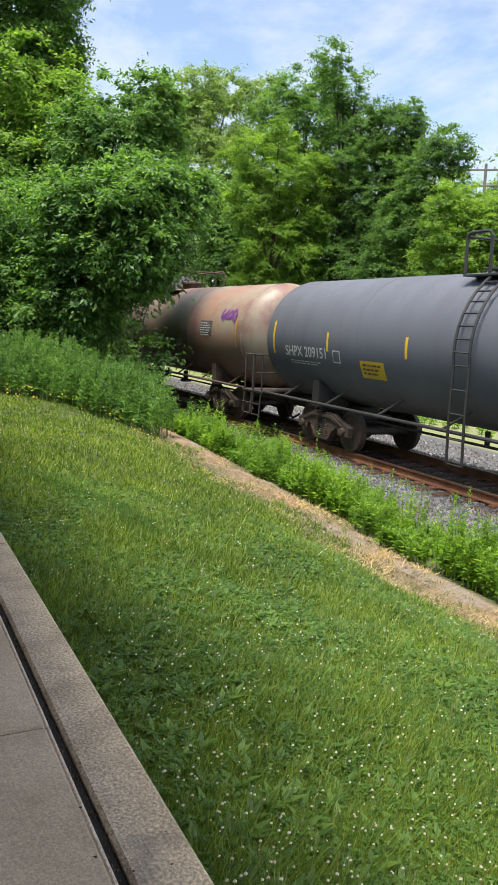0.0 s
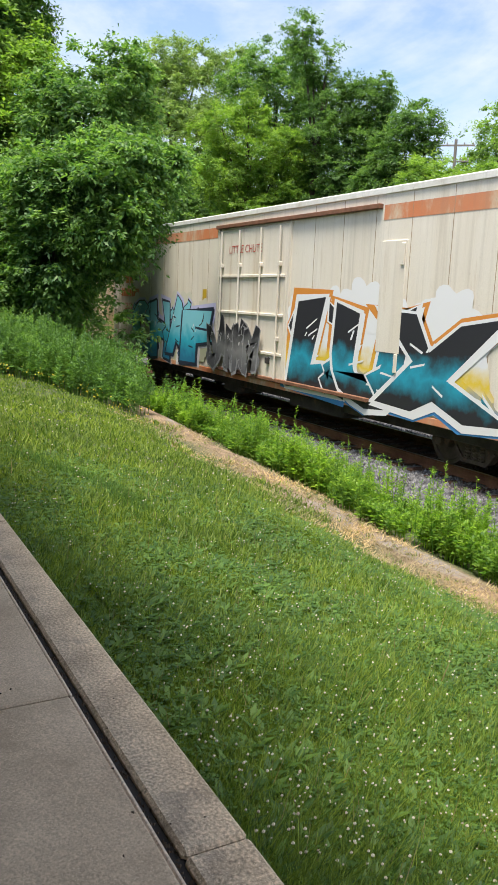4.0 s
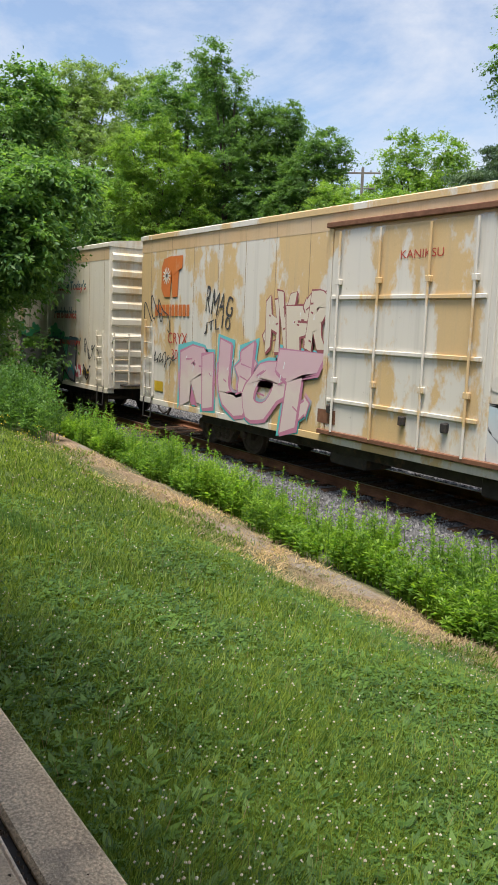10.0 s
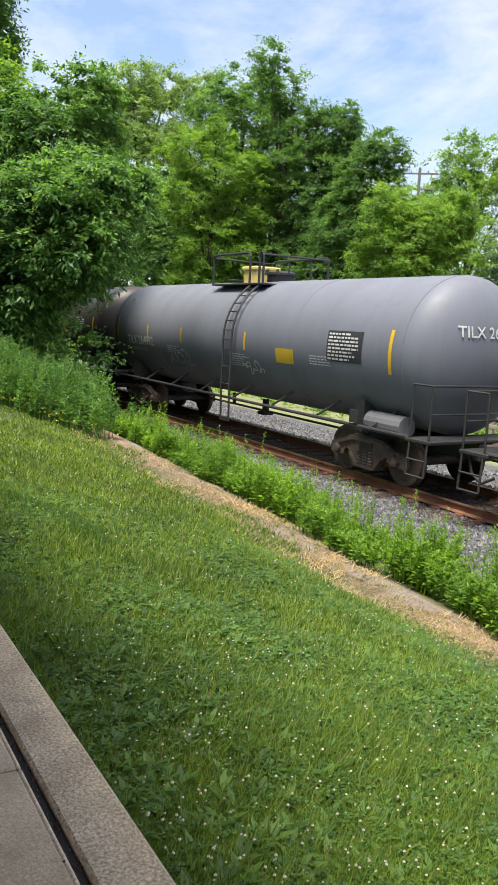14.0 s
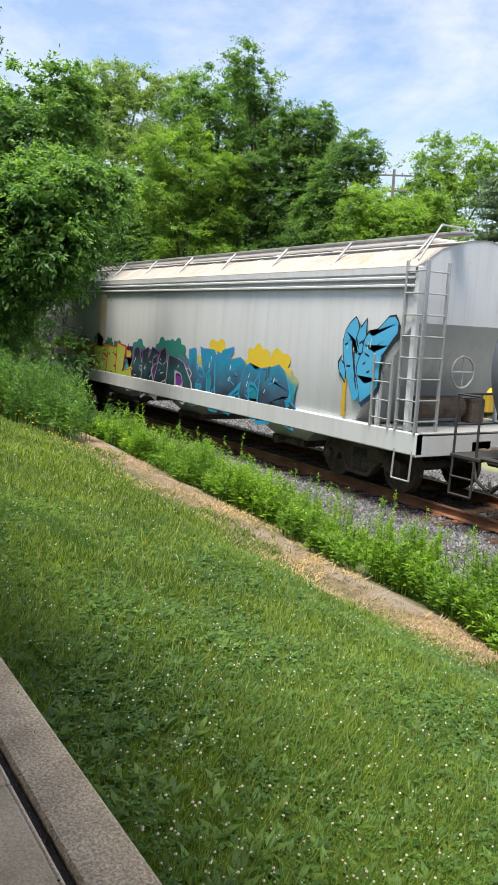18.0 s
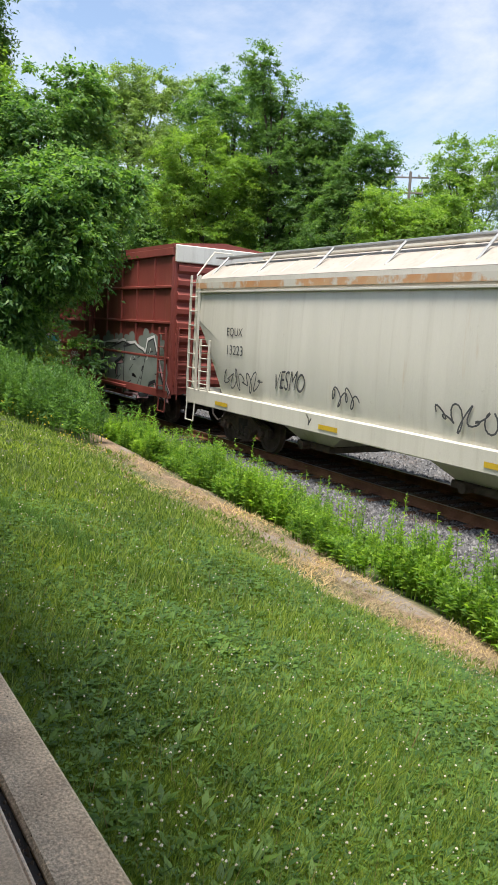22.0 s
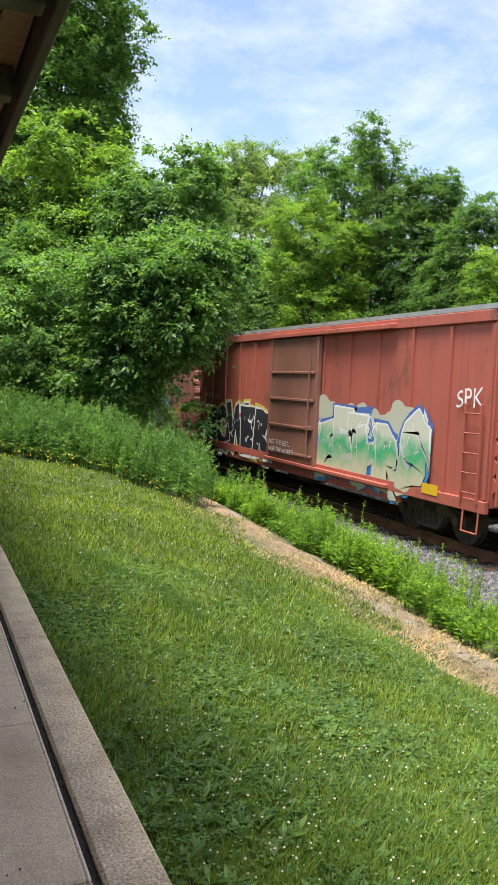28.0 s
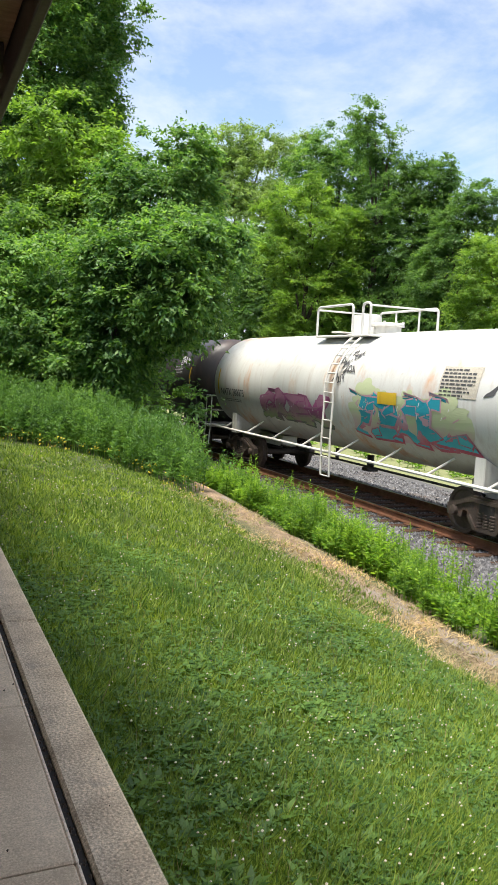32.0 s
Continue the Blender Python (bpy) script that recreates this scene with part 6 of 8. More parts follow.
panel(car, "warning_placard", -h + 0.85, -h + 1.3, 1.15, 1.4, DECAL_YELLOW, on)
panel(car, "warning_placard", h - 2.4, h - 1.7, 1.15, 1.4, DECAL_YELLOW, on)
end_text(car, "EXCESS HEIGHT CAR", 0.05, 4.78, 0.085, h + 0.355, LETTER_DARK)
for k, word in enumerate(("NO", "RUNNING", "BOARD")):
    end_text(car, word, -1.5, 4.72 - 0.13 * k, 0.09, h + 0.075, LETTER_DARK, None)
# the cooling unit on its end wall
unit = part("cooling_unit", Shape().box(h, h + 0.35, -0.98, 1.15, 2.75, 4.88, 0.06), WHITE_PAINT, car, "white and black refrigeration unit")
dark = surface("unit_black", (0.03, 0.033, 0.04), None, 4, 0.4)
part("unit_grille", Shape().box(h + 0.34, h + 0.42, -0.95, -0.1, 3.72, 4.7, 0.05).box(h + 0.34, h + 0.40, 0.8, 1.12, 3.72, 4.7, 0.04).box(h + 0.345, h + 0.38, -0.95, 1.12, 3.55, 3.75, 0.02), dark, unit)
for k in range(6):
    part("grille_slat", Shape().box(h + 0.41, h + 0.445, -0.88, -0.16, 3.85 + 0.14 * k, 3.90 + 0.14 * k, 0.01), dark, unit)
part("unit_sign", Shape().box(h + 0.352, h + 0.358, 0.25, 0.62, 4.0, 4.4), spray((0.05, 0.35, 0.4), (0.1, 0.4, 0.42)), unit)
part("unit_sign_middle", Shape().box(h + 0.36, h + 0.364, 0.32, 0.55, 4.07, 4.33), spray((0.6, 0.5, 0.2), (0.03, 0.1, 0.2)), unit)
for y0, y1 in ((-0.9, -0.02), (0.02, 0.54), (0.58, 1.1)):
    part("unit_door", Shape().box(h + 0.352, h + 0.366, y0, y1, 2.8, 3.5, 0.004), WHITE_PAINT, unit)
for y0 in (0.16, 0.7):
    part("door_latch", Shape().box(h + 0.366, h + 0.38, y0, y0 + 0.24, 2.98, 3.08, 0.004), dark, unit)
part("end_equipment_box", Shape().box(h, h + 0.28, -0.2, 1.45, 1.1, 1.95, 0.03), REEFER_PATCHED, car)
part("end_hand_rail", Shape().tube([(h + 0.32, -0.55, 1.05), (h + 0.32, -0.55, 2.6), (h + 0.32, 1.5, 2.62)], 0.02).tube([(h + 0.32, -1.3, 2.1), (h + 0.32, 1.5, 2.18)], 0.018), REEFER_PATCHED, car)
part("unit_tag", Shape().tube([(h + 0.385, -0.86, 3.42), (h + 0.385, -0.5, 3.36), (h + 0.385, -0.2, 3.4)], 0.014, 5).tube([(h + 0.385, -0.75, 3.3), (h + 0.385, -0.7, 3.1), (h + 0.385, -0.6, 3.3), (h + 0.385, -0.5, 3.05), (h + 0.385, -0.3, 3.02), (h + 0.385, -0.25, 3.25)], 0.013, 5), LETTER_DARK, unit)

car, on, lay, h = reefer(-139.1, -158.0, REEFER_CREAM, "cream insulated boxcar with silver and red graffiti", None, hatch=3.9)
slogan(car, (("Protecting Today's", 4.86, 3.62, 3.0), ("Perishables", 5.3, 2.85, 1.85), ("For Tomorrow", 5.1, 2.05, 2.4)), 0.36, lay(0.03))
panel(car, "top_band", -h + 0.02, h - 0.02, 4.5, 4.86, TAN_BAND, flat(-1.565), "tan band under the eave")
end_text(car, "NO RUNNING BOARD", -1.35, 4.55, 0.10, h + 0.012, LETTER_DARK)
end_text(car, "EXCESS HEIGHT CAR", -0.2, 4.72, 0.10, h + 0.012, LETTER_DARK)
graffiti(car, "GEREN", 1.4, 0.95, 5.3, 1.35, lay, spray((0.2, 0.2, 0.21), (0.3, 0.3, 0.31), (0.13, 0.13, 0.14)), spray(K_BLACK, K_BLACK), None, 0.1, 0.1, 14, 0.035, spray(K_GREEN, (0.15, 0.5, 0.38), K_GREEN))
graffiti(car, "TROU", -7.3, 0.9, 4.9, 1.75, lay, spray((0.38, 0.38, 0.38), (0.45, 0.45, 0.45), (0.33, 0.33, 0.33)), spray(K_BLACK, K_BLACK), None, 0.07, 0.08, 15, 0.045, spray(K_YEL, (0.66, 0.42, 0.03), K_YEL), (spray(K_YEL, K_YEL), spray((0.55, 0.05, 0.03), K_RED), spray(K_ORG, (0.6, 0.3, 0.05)), spray(K_YEL, K_YEL)))
graffiti(car, "BRF", -2.2, 0.9, 2.6, 1.5, lambda e: lay(e + 0.11), spray((0.38, 0.38, 0.38), (0.45, 0.45, 0.45)), spray(K_BLACK, K_BLACK), None, 0.07, 0.08, 25, 0.045)
panel(car, "faded_sign", -7.95, -7.0, 3.1, 3.95, paint("faded_pink", (0.62, 0.32, 0.26), (0.62, 0.45, 0.36), (0.6, 0.5, 0.4)), on)
lettering(car, "reporting_mark", "CRYX", -7.9, 2.1, 0.24, LETTER_RED, lay(0.02))
lettering(car, "reporting_mark", "3002", -7.9, 1.75, 0.24, LETTER_RED, lay(0.02))
panel(car, "graffiti_patch", -h + 0.1, -h + 0.95, 1.55, 2.05, spray((0.22, 0.09, 0.04), (0.3, 0.12, 0.05)), on)
scrawl(car, -h + 0.3, 2.6, 0.9, 0.6, on, LETTER_DARK, 61, 0.03)
for k in range(3):
    sheet(car, "graffiti_patch", blob_outline(6.4 + 0.6 * k, 7.0 + 0.55 * k, 1.0 + 0.1 * k, 1.6 - 0.12 * k, 5 + k, 7), spray((K_YEL, (0.6, 0.12, 0.15), K_YEL)[k], (K_ORG, (0.62, 0.3, 0.3), K_ORG)[k]), lay(0.004 * k))
    scrawl(car, 6.5 + 0.6 * k, 1.05, 0.5, 0.5, lay(0.02), spray((K_TEAL, K_WHITE, K_BLACK)[k], (K_TEAL, K_WHITE, K_BLACK)[k]), 170 + k, 0.05)
scrawl(car, 7.7, 1.6, 1.1, 0.7, on, LETTER_DARK, 62, 0.035)

# four dark grey tank cars
RESERVOIR = paint("reservoir_grey", (0.2, 0.2, 0.21), (0.15, 0.15, 0.155), (0.12, 0.09, 0.07))
for u, half, mat, mark, num, lad, box, fill in ((-167.5, 6.9, GREY_TANK, "GBRX", "706725", 0.4, ("flat", BLUE_BOX, "blue valve housing"), "ACK"), (-183.7, 6.9, PALE_GREY_TANK, "TILX", "264992", 0.85, ("flat", YELLOW_BOX, "yellow valve housing"), "AKSIL"),
                                               (-199.2, 6.75, DARK_TANK, "GATX", "220", 0.3, ("flat", YELLOW_BOX, "yellow valve housing"), ""), (-214.8, 6.7, PALE_GREY_TANK, "TILX", "265010", -0.8, ("flat", YELLOW_BOX, "yellow valve housing"), "")):
    car, on, lay, zc = tank_car(u, half, mat, BLACK_PAINT, "dark grey tank car with white stencils and yellow strips" if mat is not DARK_TANK else "black tank car with white stencils and yellow strips", lad=lad, box=box, truck_at=5.6,
                                marks=(-1, -0.64, -0.3, 0.22, 0.72, 1), brake=1)
    tank_text(car, zc, on, -half + (1.1 if mark != "GBRX" else 0.45), mark, num, LETTER_WHITE, 0.27 if mark != "GATX" else 0.42, 7)
    panel(car, "warning_placard", 2.8, 3.5, zc - (0.42 if mark != "GBRX" else 1.0), zc - (0.1 if mark != "GBRX" else 0.68), DECAL_YELLOW, on, "yellow warning placard")
    bars(car, 0.7, zc - 0.35, 6, 1.0, on, seed=3)
    bars(car, 4.1, zc - 0.2, 4, 1.1, on, seed=8)
    bars(car, -2.9, zc - 0.35, 4, 0.9, on, seed=9)
    panel(car, "data_plate", half - 2.2, half - 1.1, zc - 0.25, zc + 0.35, BLACK_PAINT, lay(0.004))
    bars(car, half - 2.15, zc + 0.27, 8, 1.0, lay(0.01), LETTER_WHITE, 0.07, 0.035, 4)
    if fill:
        lettering(car, "graffiti_tag", fill, -half + 3.9, zc - 0.85, 0.38, spray((0.3, 0.3, 0.3), (0.45, 0.45, 0.45)), lay(0.004), width=1.5, warp=0.14, seed=5, shear=0.25)
        scrawl(car, 1.3, zc - 0.85, 0.9, 0.4, lay(0.004), spray((0.45, 0.45, 0.44), (0.5, 0.5, 0.5)), 71, 0.03)
    head_text(car, mark + " " + num, -0.75, zc + 0.35, 0.2, half, 1.46, zc, LETTER_WHITE)
    part("placard_holder", Shape().box(half - 1.35, half - 1.1, -1.45, -1.43, 1.1, 1.35, 0.004), BLACK_PAINT, car)
    part("air_reservoir", Shape().rod((half - 1.1, -1.1, 1.15), (half - 0.1, -1.1, 1.15), 0.2, 14), RESERVOIR, car)

# covered hoppers
car, on, lay, h = hopper(-223.3, -241.2, HOPPER_GREY, "pale grey covered hopper with large colourful graffiti", ladder_mat=GALV)
graffiti(car, "HYPOR", 1.4, 0.95, 4.1, 1.15, lay, spray(K_BLACK, (0.05, 0.12, 0.2), (0.02, 0.25, 0.4)), spray((0.03, 0.3, 0.5), K_BLUE), None, 0.08, 0.1, 16, 0.05, spray((0.02, 0.16, 0.25), K_TEAL, K_YEL))
graffiti(car, "AKAD", -2.35, 0.95, 3.5, 1.1, lay, spray(K_BLACK, (0.03, 0.10, 0.12), K_BLACK), spray((0.5, 0.45, 0.5), K_PURP), None, 0.08, 0.1, 17, 0.04, spray(K_PURP, (0.2, 0.05, 0.3), (0.03, 0.2, 0.16)))
graffiti(car, "CRSEL", -6.7, 1.2, 4.3, 0.85, lay, spray(K_LIME, (0.45, 0.45, 0.1), K_LIME), spray((0.25, 0.03, 0.03), K_RED), None, 0.09, 0.05, 18, 0.05, spray(K_SKY, K_TEAL, (0.03, 0.14, 0.1)))
graffiti(car, "G8", 7.2, 1.75, 1.0, 1.2, lay, spray((0.05, 0.35, 0.6), (0.08, 0.4, 0.65)), spray((0.02, 0.04, 0.1), K_BLACK), None, 0.15, 0.3, 19, 0.04)
lettering(car, "reporting_mark", "UTCX", -7.65, 2.3, 0.2, LETTER_DARK, on)
lettering(car, "reporting_mark", "49224", -7.55, 1.9, 0.2, LETTER_DARK, on)
scrawl(car, -h + 0.35, 2.5, 0.9, 1.1, on, LETTER_DARK, 81, 0.05)
lettering(car, "graffiti_tag", "ESO", -h + 0.9, 2.5, 0.3, LETTER_DARK, on, width=0.5, warp=0.1)
panel(car, "paint_run", -4.85, -4.2, 2.0, 3.6, paint("yellow_run", (0.55, 0.42, 0.18), (0.52, 0.46, 0.32), (0.5, 0.49, 0.46), (0.5, 0.62)), on)
for xx in (-h + 1.2, h - 1.7):
    panel(car, "reflector_strip", xx, xx + 0.1, 1.3, 2.2, YELLOW, on)
scrawl(car, h - 5.2, 1.7, 1.2, 0.35, on, LETTER_DARK, 82, 0.018)

car, on, lay, h = hopper(-242.9, -259.6, HOPPER_GREY, "pale grey covered hopper with outlined graffiti letters", ladder_mat=GALV)
graffiti(car, "ARMBUSTOZOREK", -5.0, 1.0, 10.3, 1.05, lay, spray((0.62, 0.63, 0.62), (0.66, 0.66, 0.66), (0.5, 0.52, 0.52)), spray((0.05, 0.06, 0.07), (0.04, 0.05, 0.06)), spray((0.17, 0.5, 0.12), (0.2, 0.55, 0.15), (0.25, 0.55, 0.14)), 0.05, 0.0, 20, 0.045)
lettering(car, "reporting_mark", "SOOX", -h + 1.2, 2.3, 0.2, LETTER_DARK, on)
lettering(car, "reporting_mark", "58190", -h + 1.2, 1.98, 0.2, LETTER_DARK, on)
for xx in (-h + 1.2, h - 1.7):
    panel(car, "reflector_strip", xx, xx + 0.1, 1.3, 2.2, YELLOW, on)
bars(car, h - 3.2, 1.8, 4, 0.9, on, LETTER_DARK, seed=7)

car, on, lay, h = hopper(-261.2, -279.1, HOPPER_CREAM, "cream covered hopper with rust streaks and thin tags", ladder_mat=HOPPER_CREAM)
panel(car, "eave_rust", -h + 0.05, h - 0.05, 3.72, 3.86, paint("eave_rust", (0.48, 0.22, 0.08), (0.5, 0.34, 0.2), (0.52, 0.49, 0.42), (0.48, 0.56), 0.6, 1.5, (1, 1, 1), 1.6), flat(-1.60), "rust under the eave")
lettering(car, "reporting_mark", "EQUX", -7.3, 2.6, 0.22, LETTER_DARK, on)
lettering(car, "reporting_mark", "13223", -7.25, 2.2, 0.22, LETTER_DARK, on)
lettering(car, "graffiti_tag", "VESMO", -5.2, 1.6, 0.38, LETTER_DARK, on, width=1.1, warp=0.1, shear=0.2)
for k, (xx, ww) in enumerate(((-h + 1.6, 1.7), (-h + 5.8, 0.8), (-h + 8.6, 1.6), (-h + 11.0, 1.3), (-h + 2.2, 3.0), (-h + 12.2, 1.5))):
    scrawl(car, xx, (1.4, 1.4, 1.4, 1.35, 0.98, 1.5)[k], ww, (0.5, 0.5, 0.5, 0.5, 0.22, 0.7)[k], on, LETTER_DARK, 90 + k, 0.03)
bars(car, h - 5.6, 2.9, 8, 0.7, on, surface("faint_stencil", (0.25, 0.24, 0.22)), 0.1, 0.025, 7)
for k in range(4):
    panel(car, "reflector_strip", -h + 1.3 + 4.2 * k, -h + 1.9 + 4.2 * k, 0.98, 1.07, DECAL_YELLOW, lay(0.04))

# box cars
car, on, lay, h = boxcar(-280.6, -294.7, RED_DEEP, "tall maroon boxcar with grey and lime graffiti", top=4.92, ribs=5, door=(-1.87, 1.0), belts=True, roof_mat=RED_DEEP)
graffiti(car, "HGBA", 1.3, 0.82, 5.4, 1.35, lay, spray((0.17, 0.2, 0.18), (0.22, 0.25, 0.23), (0.14, 0.16, 0.15)), spray(K_BLACK, K_BLACK), spray((0.6, 0.35, 0.4), K_WHITE), 0.05, 0.0, 30, 0.04, spray((0.17, 0.2, 0.18), (0.2, 0.23, 0.21)))
graffiti(car, "ORED", -6.3, 0.9, 4.4, 1.1, lay, spray((0.5, 0.5, 0.04), K_LIME, K_TEAL), spray(K_BLACK, K_BLACK), spray(K_WHITE, (0.65, 0.45, 0.5)), 0.06, 0.0, 31, 0.05, spray((0.6, 0.4, 0.45), (0.05, 0.4, 0.5), K_ORG))
lettering(car, "reporting_mark", "NR TY", -h + 0.25, 2.65, 0.2, LETTER_WHITE, on)
lettering(car, "reporting_mark", "15 51", -h + 0.3, 2.25, 0.2, LETTER_WHITE, on)
for k in range(3):
    scrawl(car, -0.9 + 0.2 * k, 1.2 + 0.28 * k, 0.8, 0.25, lay(0.11), spray(K_WHITE, (0.62, 0.5, 0.55)), 100 + k, 0.035)
part("end_top_panel", Shape().box(h + 0.005, h + 0.09, -1.47, 1.47, 4.45, 4.9, 0.02), WHITE_PAINT, car, "white end panel")

car, on, lay, h = boxcar(-297.2, -312.1, RED_ORANGE, "orange-red boxcar with a corrugated door and white lettering", top=4.42, ribs=5, door=(-1.38, 1.28), slats=18, roof_mat=RED_ORANGE, sill=0.72)
graffiti(car, "LOSY", 1.75, 1.75, 3.0, 1.25, lay, spray((0.4, 0.38, 0.4), (0.55, 0.5, 0.52)), spray(K_BLACK, K_BLACK), spray((0.62, 0.6, 0.6), (0.6, 0.55, 0.55)), 0.08, 0.05, 32, 0.05)
# white letters whose fill is dulled to hold the trees' shade
lettering(car, "graffiti_fill", "OOR", -4.9, 2.1, 1.1, spray((0.4, 0.3, 0.25), (0.45, 0.36, 0.3)), lay(0.004), width=2.9, warp=0.05, offset=0.08, seed=4)
graffiti(car, "ZONE", -5.0, 0.95, 3.4, 0.95, lay, spray((0.55, 0.55, 0.52), (0.3, 0.35, 0.36)), spray((0.2, 0.2, 0.2), K_TEAL), None, 0.05, 0.0, 33, 0.02)
lettering(car, "reporting_mark", "LRS", -h + 0.75, 2.05, 0.24, LETTER_WHITE, on, width=0.8)
lettering(car, "reporting_mark", "46 26", -h + 0.75, 1.72, 0.24, LETTER_WHITE, on, width=0.8)
panel(car, "reflector_strip", -h + 0.6, -h + 1.0, 0.98, 1.15, YELLOW, lay(0.03))
scrawl(car, 4.6, 1.9, 1.3, 0.7, on, spray((0.6, 0.55, 0.55), K_WHITE), 110, 0.1)
bars(car, 5.2, 1.6, 5, 0.8, on, seed=3)

for u0, u1, mat, kind in ((-313.6, -327.5, RED_BROWN, 0), (-328.9, -344.5, RED_BROWN, 1)):
    car, on, lay, h = boxcar(u0, u1, mat, "brown boxcar with a corrugated door and bright graffiti", top=4.4, ribs=5, door=(-2.1, 0.78), slats=18)
    if kind == 0:
        graffiti(car, "SENUE", 0.95, 0.85, 4.9, 1.25, lay, spray((0.6, 0.55, 0.5), (0.4, 0.32, 0.2), (0.5, 0.35, 0.3)), spray(K_BLACK, (0.1, 0.05, 0.03)), spray(K_WHITE, (0.65, 0.62, 0.6)), 0.09, 0.0, 34, 0.05, spray((0.02, 0.38, 0.33), (0.04, 0.42, 0.36), K_ORG))
        graffiti(car, "BISE", -6.0, 0.85, 3.7, 1.1, lay, spray((0.02, 0.28, 0.2), (0.03, 0.33, 0.25)), spray((0.05, 0.12, 0.1), (0.45, 0.48, 0.45)), None, 0.08, 0.0, 35, 0.03)
        lettering(car, "reporting_mark", "NOKL", -h + 0.6, 2.1, 0.2, LETTER_WHITE, on)
    else:
        graffiti(car, "ORBS", -h + 2.3, 0.9, 4.6, 1.5, lay, spray(K_ORG, (0.5, 0.5, 0.2), (0.35, 0.2, 0.12)), spray((0.35, 0.3, 0.25), K_BLACK), None, 0.1, 0.0, 36, 0.04, spray((0.5, 0.55, 0.55), (0.35, 0.42, 0.45), K_YEL))
        sheet(car, "graffiti_patch", blob_outline(-h + 1.2, -h + 2.4, 1.0, 2.0, 4), spray(K_LIME, (0.3, 0.35, 0.1)), lay(0.02))
    panel(car, "reflector_strip", h - 1.2, h - 0.85, 1.0, 1.15, YELLOW, lay(0.03))
    scrawl(car, h - 0.9, 1.6, 0.6, 0.9, on, spray(K_WHITE, K_GREY), 120 + kind, 0.03)

car, on, lay, h = boxcar(-345.8, -360.65, RED_WORN, "worn red boxcar with a rusty brown door and graffiti", top=4.45, ribs=5, door=(-1.53, 1.25), door_mat=DOOR_BROWN)
graffiti(car, "SOWER", -6.4, 0.85, 4.7, 1.35, lay, spray(K_BLACK, (0.03, 0.03, 0.04)), spray(K_WHITE, K_WHITE), spray(K_YEL, (0.62, 0.5, 0.1)), 0.05, 0.1, 37, 0.05)
for k in range(7):
    panel(car, "graffiti_star", -h + 0.9 + 0.55 * k, -h + 1.02 + 0.55 * k, 1.2 + 0.35 * (k % 3), 1.32 + 0.35 * (k % 3), spray((0.5, 0.05, 0.2), (0.5, 0.05, 0.2)) if k % 2 else spray((0.4, 0.45, 0.65), K_SKY), lay(0.02))
graffiti(car, "BETHRS", 1.4, 0.85, 4.1, 1.35, lay, spray((0.5, 0.47, 0.33), K_GREEN, (0.55, 0.55, 0.45)), spray((0.4, 0.42, 0.35), K_WHITE), spray(K_BLUE, (0.08, 0.15, 0.4)), 0.1, 0.0, 38, 0.04, spray((0.05, 0.15, 0.4), (0.3, 0.5, 0.55), (0.45, 0.45, 0.35)))
lettering(car, "graffiti_tag", "NOT THE BEST...", -1.35, 1.32, 0.13, spray(K_WHITE, K_WHITE), lay(0.11), warp=0.05, offset=0.01)
lettering(car, "graffiti_tag", "NOT THE WORST?", -1.35, 1.12, 0.13, spray(K_WHITE, K_WHITE), lay(0.11), warp=0.05, offset=0.01)
lettering(car, "reporting_mark", "WR WK", -h + 0.85, 2.35, 0.22, LETTER_WHITE, on)
lettering(car, "graffiti_tag", "SPK", 6.5, 2.65, 0.32, spray(K_WHITE, K_WHITE), on, warp=0.1)
panel(car, "reflector_strip", h - 1.8, h - 1.3, 0.95, 1.15, YELLOW, lay(0.03))

car, on, lay, h = boxcar(-361.9, -376.8, RED_FADED, "faded pink-red boxcar with turquoise graffiti", top=4.4, ribs=5, door=(-1.15, 1.35))
graffiti(car, "AYBER", -6.6, 0.85, 4.8, 1.3, lay, spray((0.05, 0.42, 0.5), (0.15, 0.5, 0.35), (0.5, 0.6, 0.42)), spray((0.62, 0.66, 0.55), (0.65, 0.66, 0.6)), spray(K_BLACK, K_BLACK), 0.08, 0.1, 39, 0.04)
graffiti(car, "JONE", 1.85, 0.85, 3.2, 1.3, lay, spray((0.5, 0.5, 0.5), (0.45, 0.5, 0.52), (0.3, 0.5, 0.52)), spray((0.05, 0.1, 0.12), K_TEAL), None, 0.08, 0.0, 40, 0.03)
scrawl(car, 4.6, 1.2, 0.6, 0.9, on, spray((0.6, 0.5, 0.2), K_YEL), 130, 0.04)
scrawl(car, 5.5, 1.2, 0.8, 0.8, on, spray((0.6, 0.5, 0.2), K_YEL), 131, 0.04)
panel(car, "reflector_strip", h - 1.4, h - 0.9, 0.95, 1.13, spray(K_ORG, K_YEL), lay(0.03))

# white tank cars at the end
car, on, lay, zc = tank_car(-385.3, 6.9, WHITE_TANK, WHITE_PAINT, "white tank car with pastel graffiti along its flank", lad=0.65, box=("round", WHITE_PAINT, "white valve housing"), top=3.95, marks=(-0.64, -0.3, 0.22))
tank_text(car, zc, on, -6.2, "NATX", "280011", LETTER_DARK, 0.26, 6)
graffiti(car, "UNREALS", -4.9, zc - 0.95, 7.2, 0.75, lay, spray((0.58, 0.5, 0.53), (0.3, 0.54, 0.56), (0.52, 0.58, 0.58)), spray((0.4, 0.3, 0.4), (0.2, 0.4, 0.45), (0.55, 0.38, 0.47)), None, 0.12, 0.2, 41, 0.02, spray((0.6, 0.52, 0.55), (0.5, 0.58, 0.58), (0.6, 0.57, 0.56)))
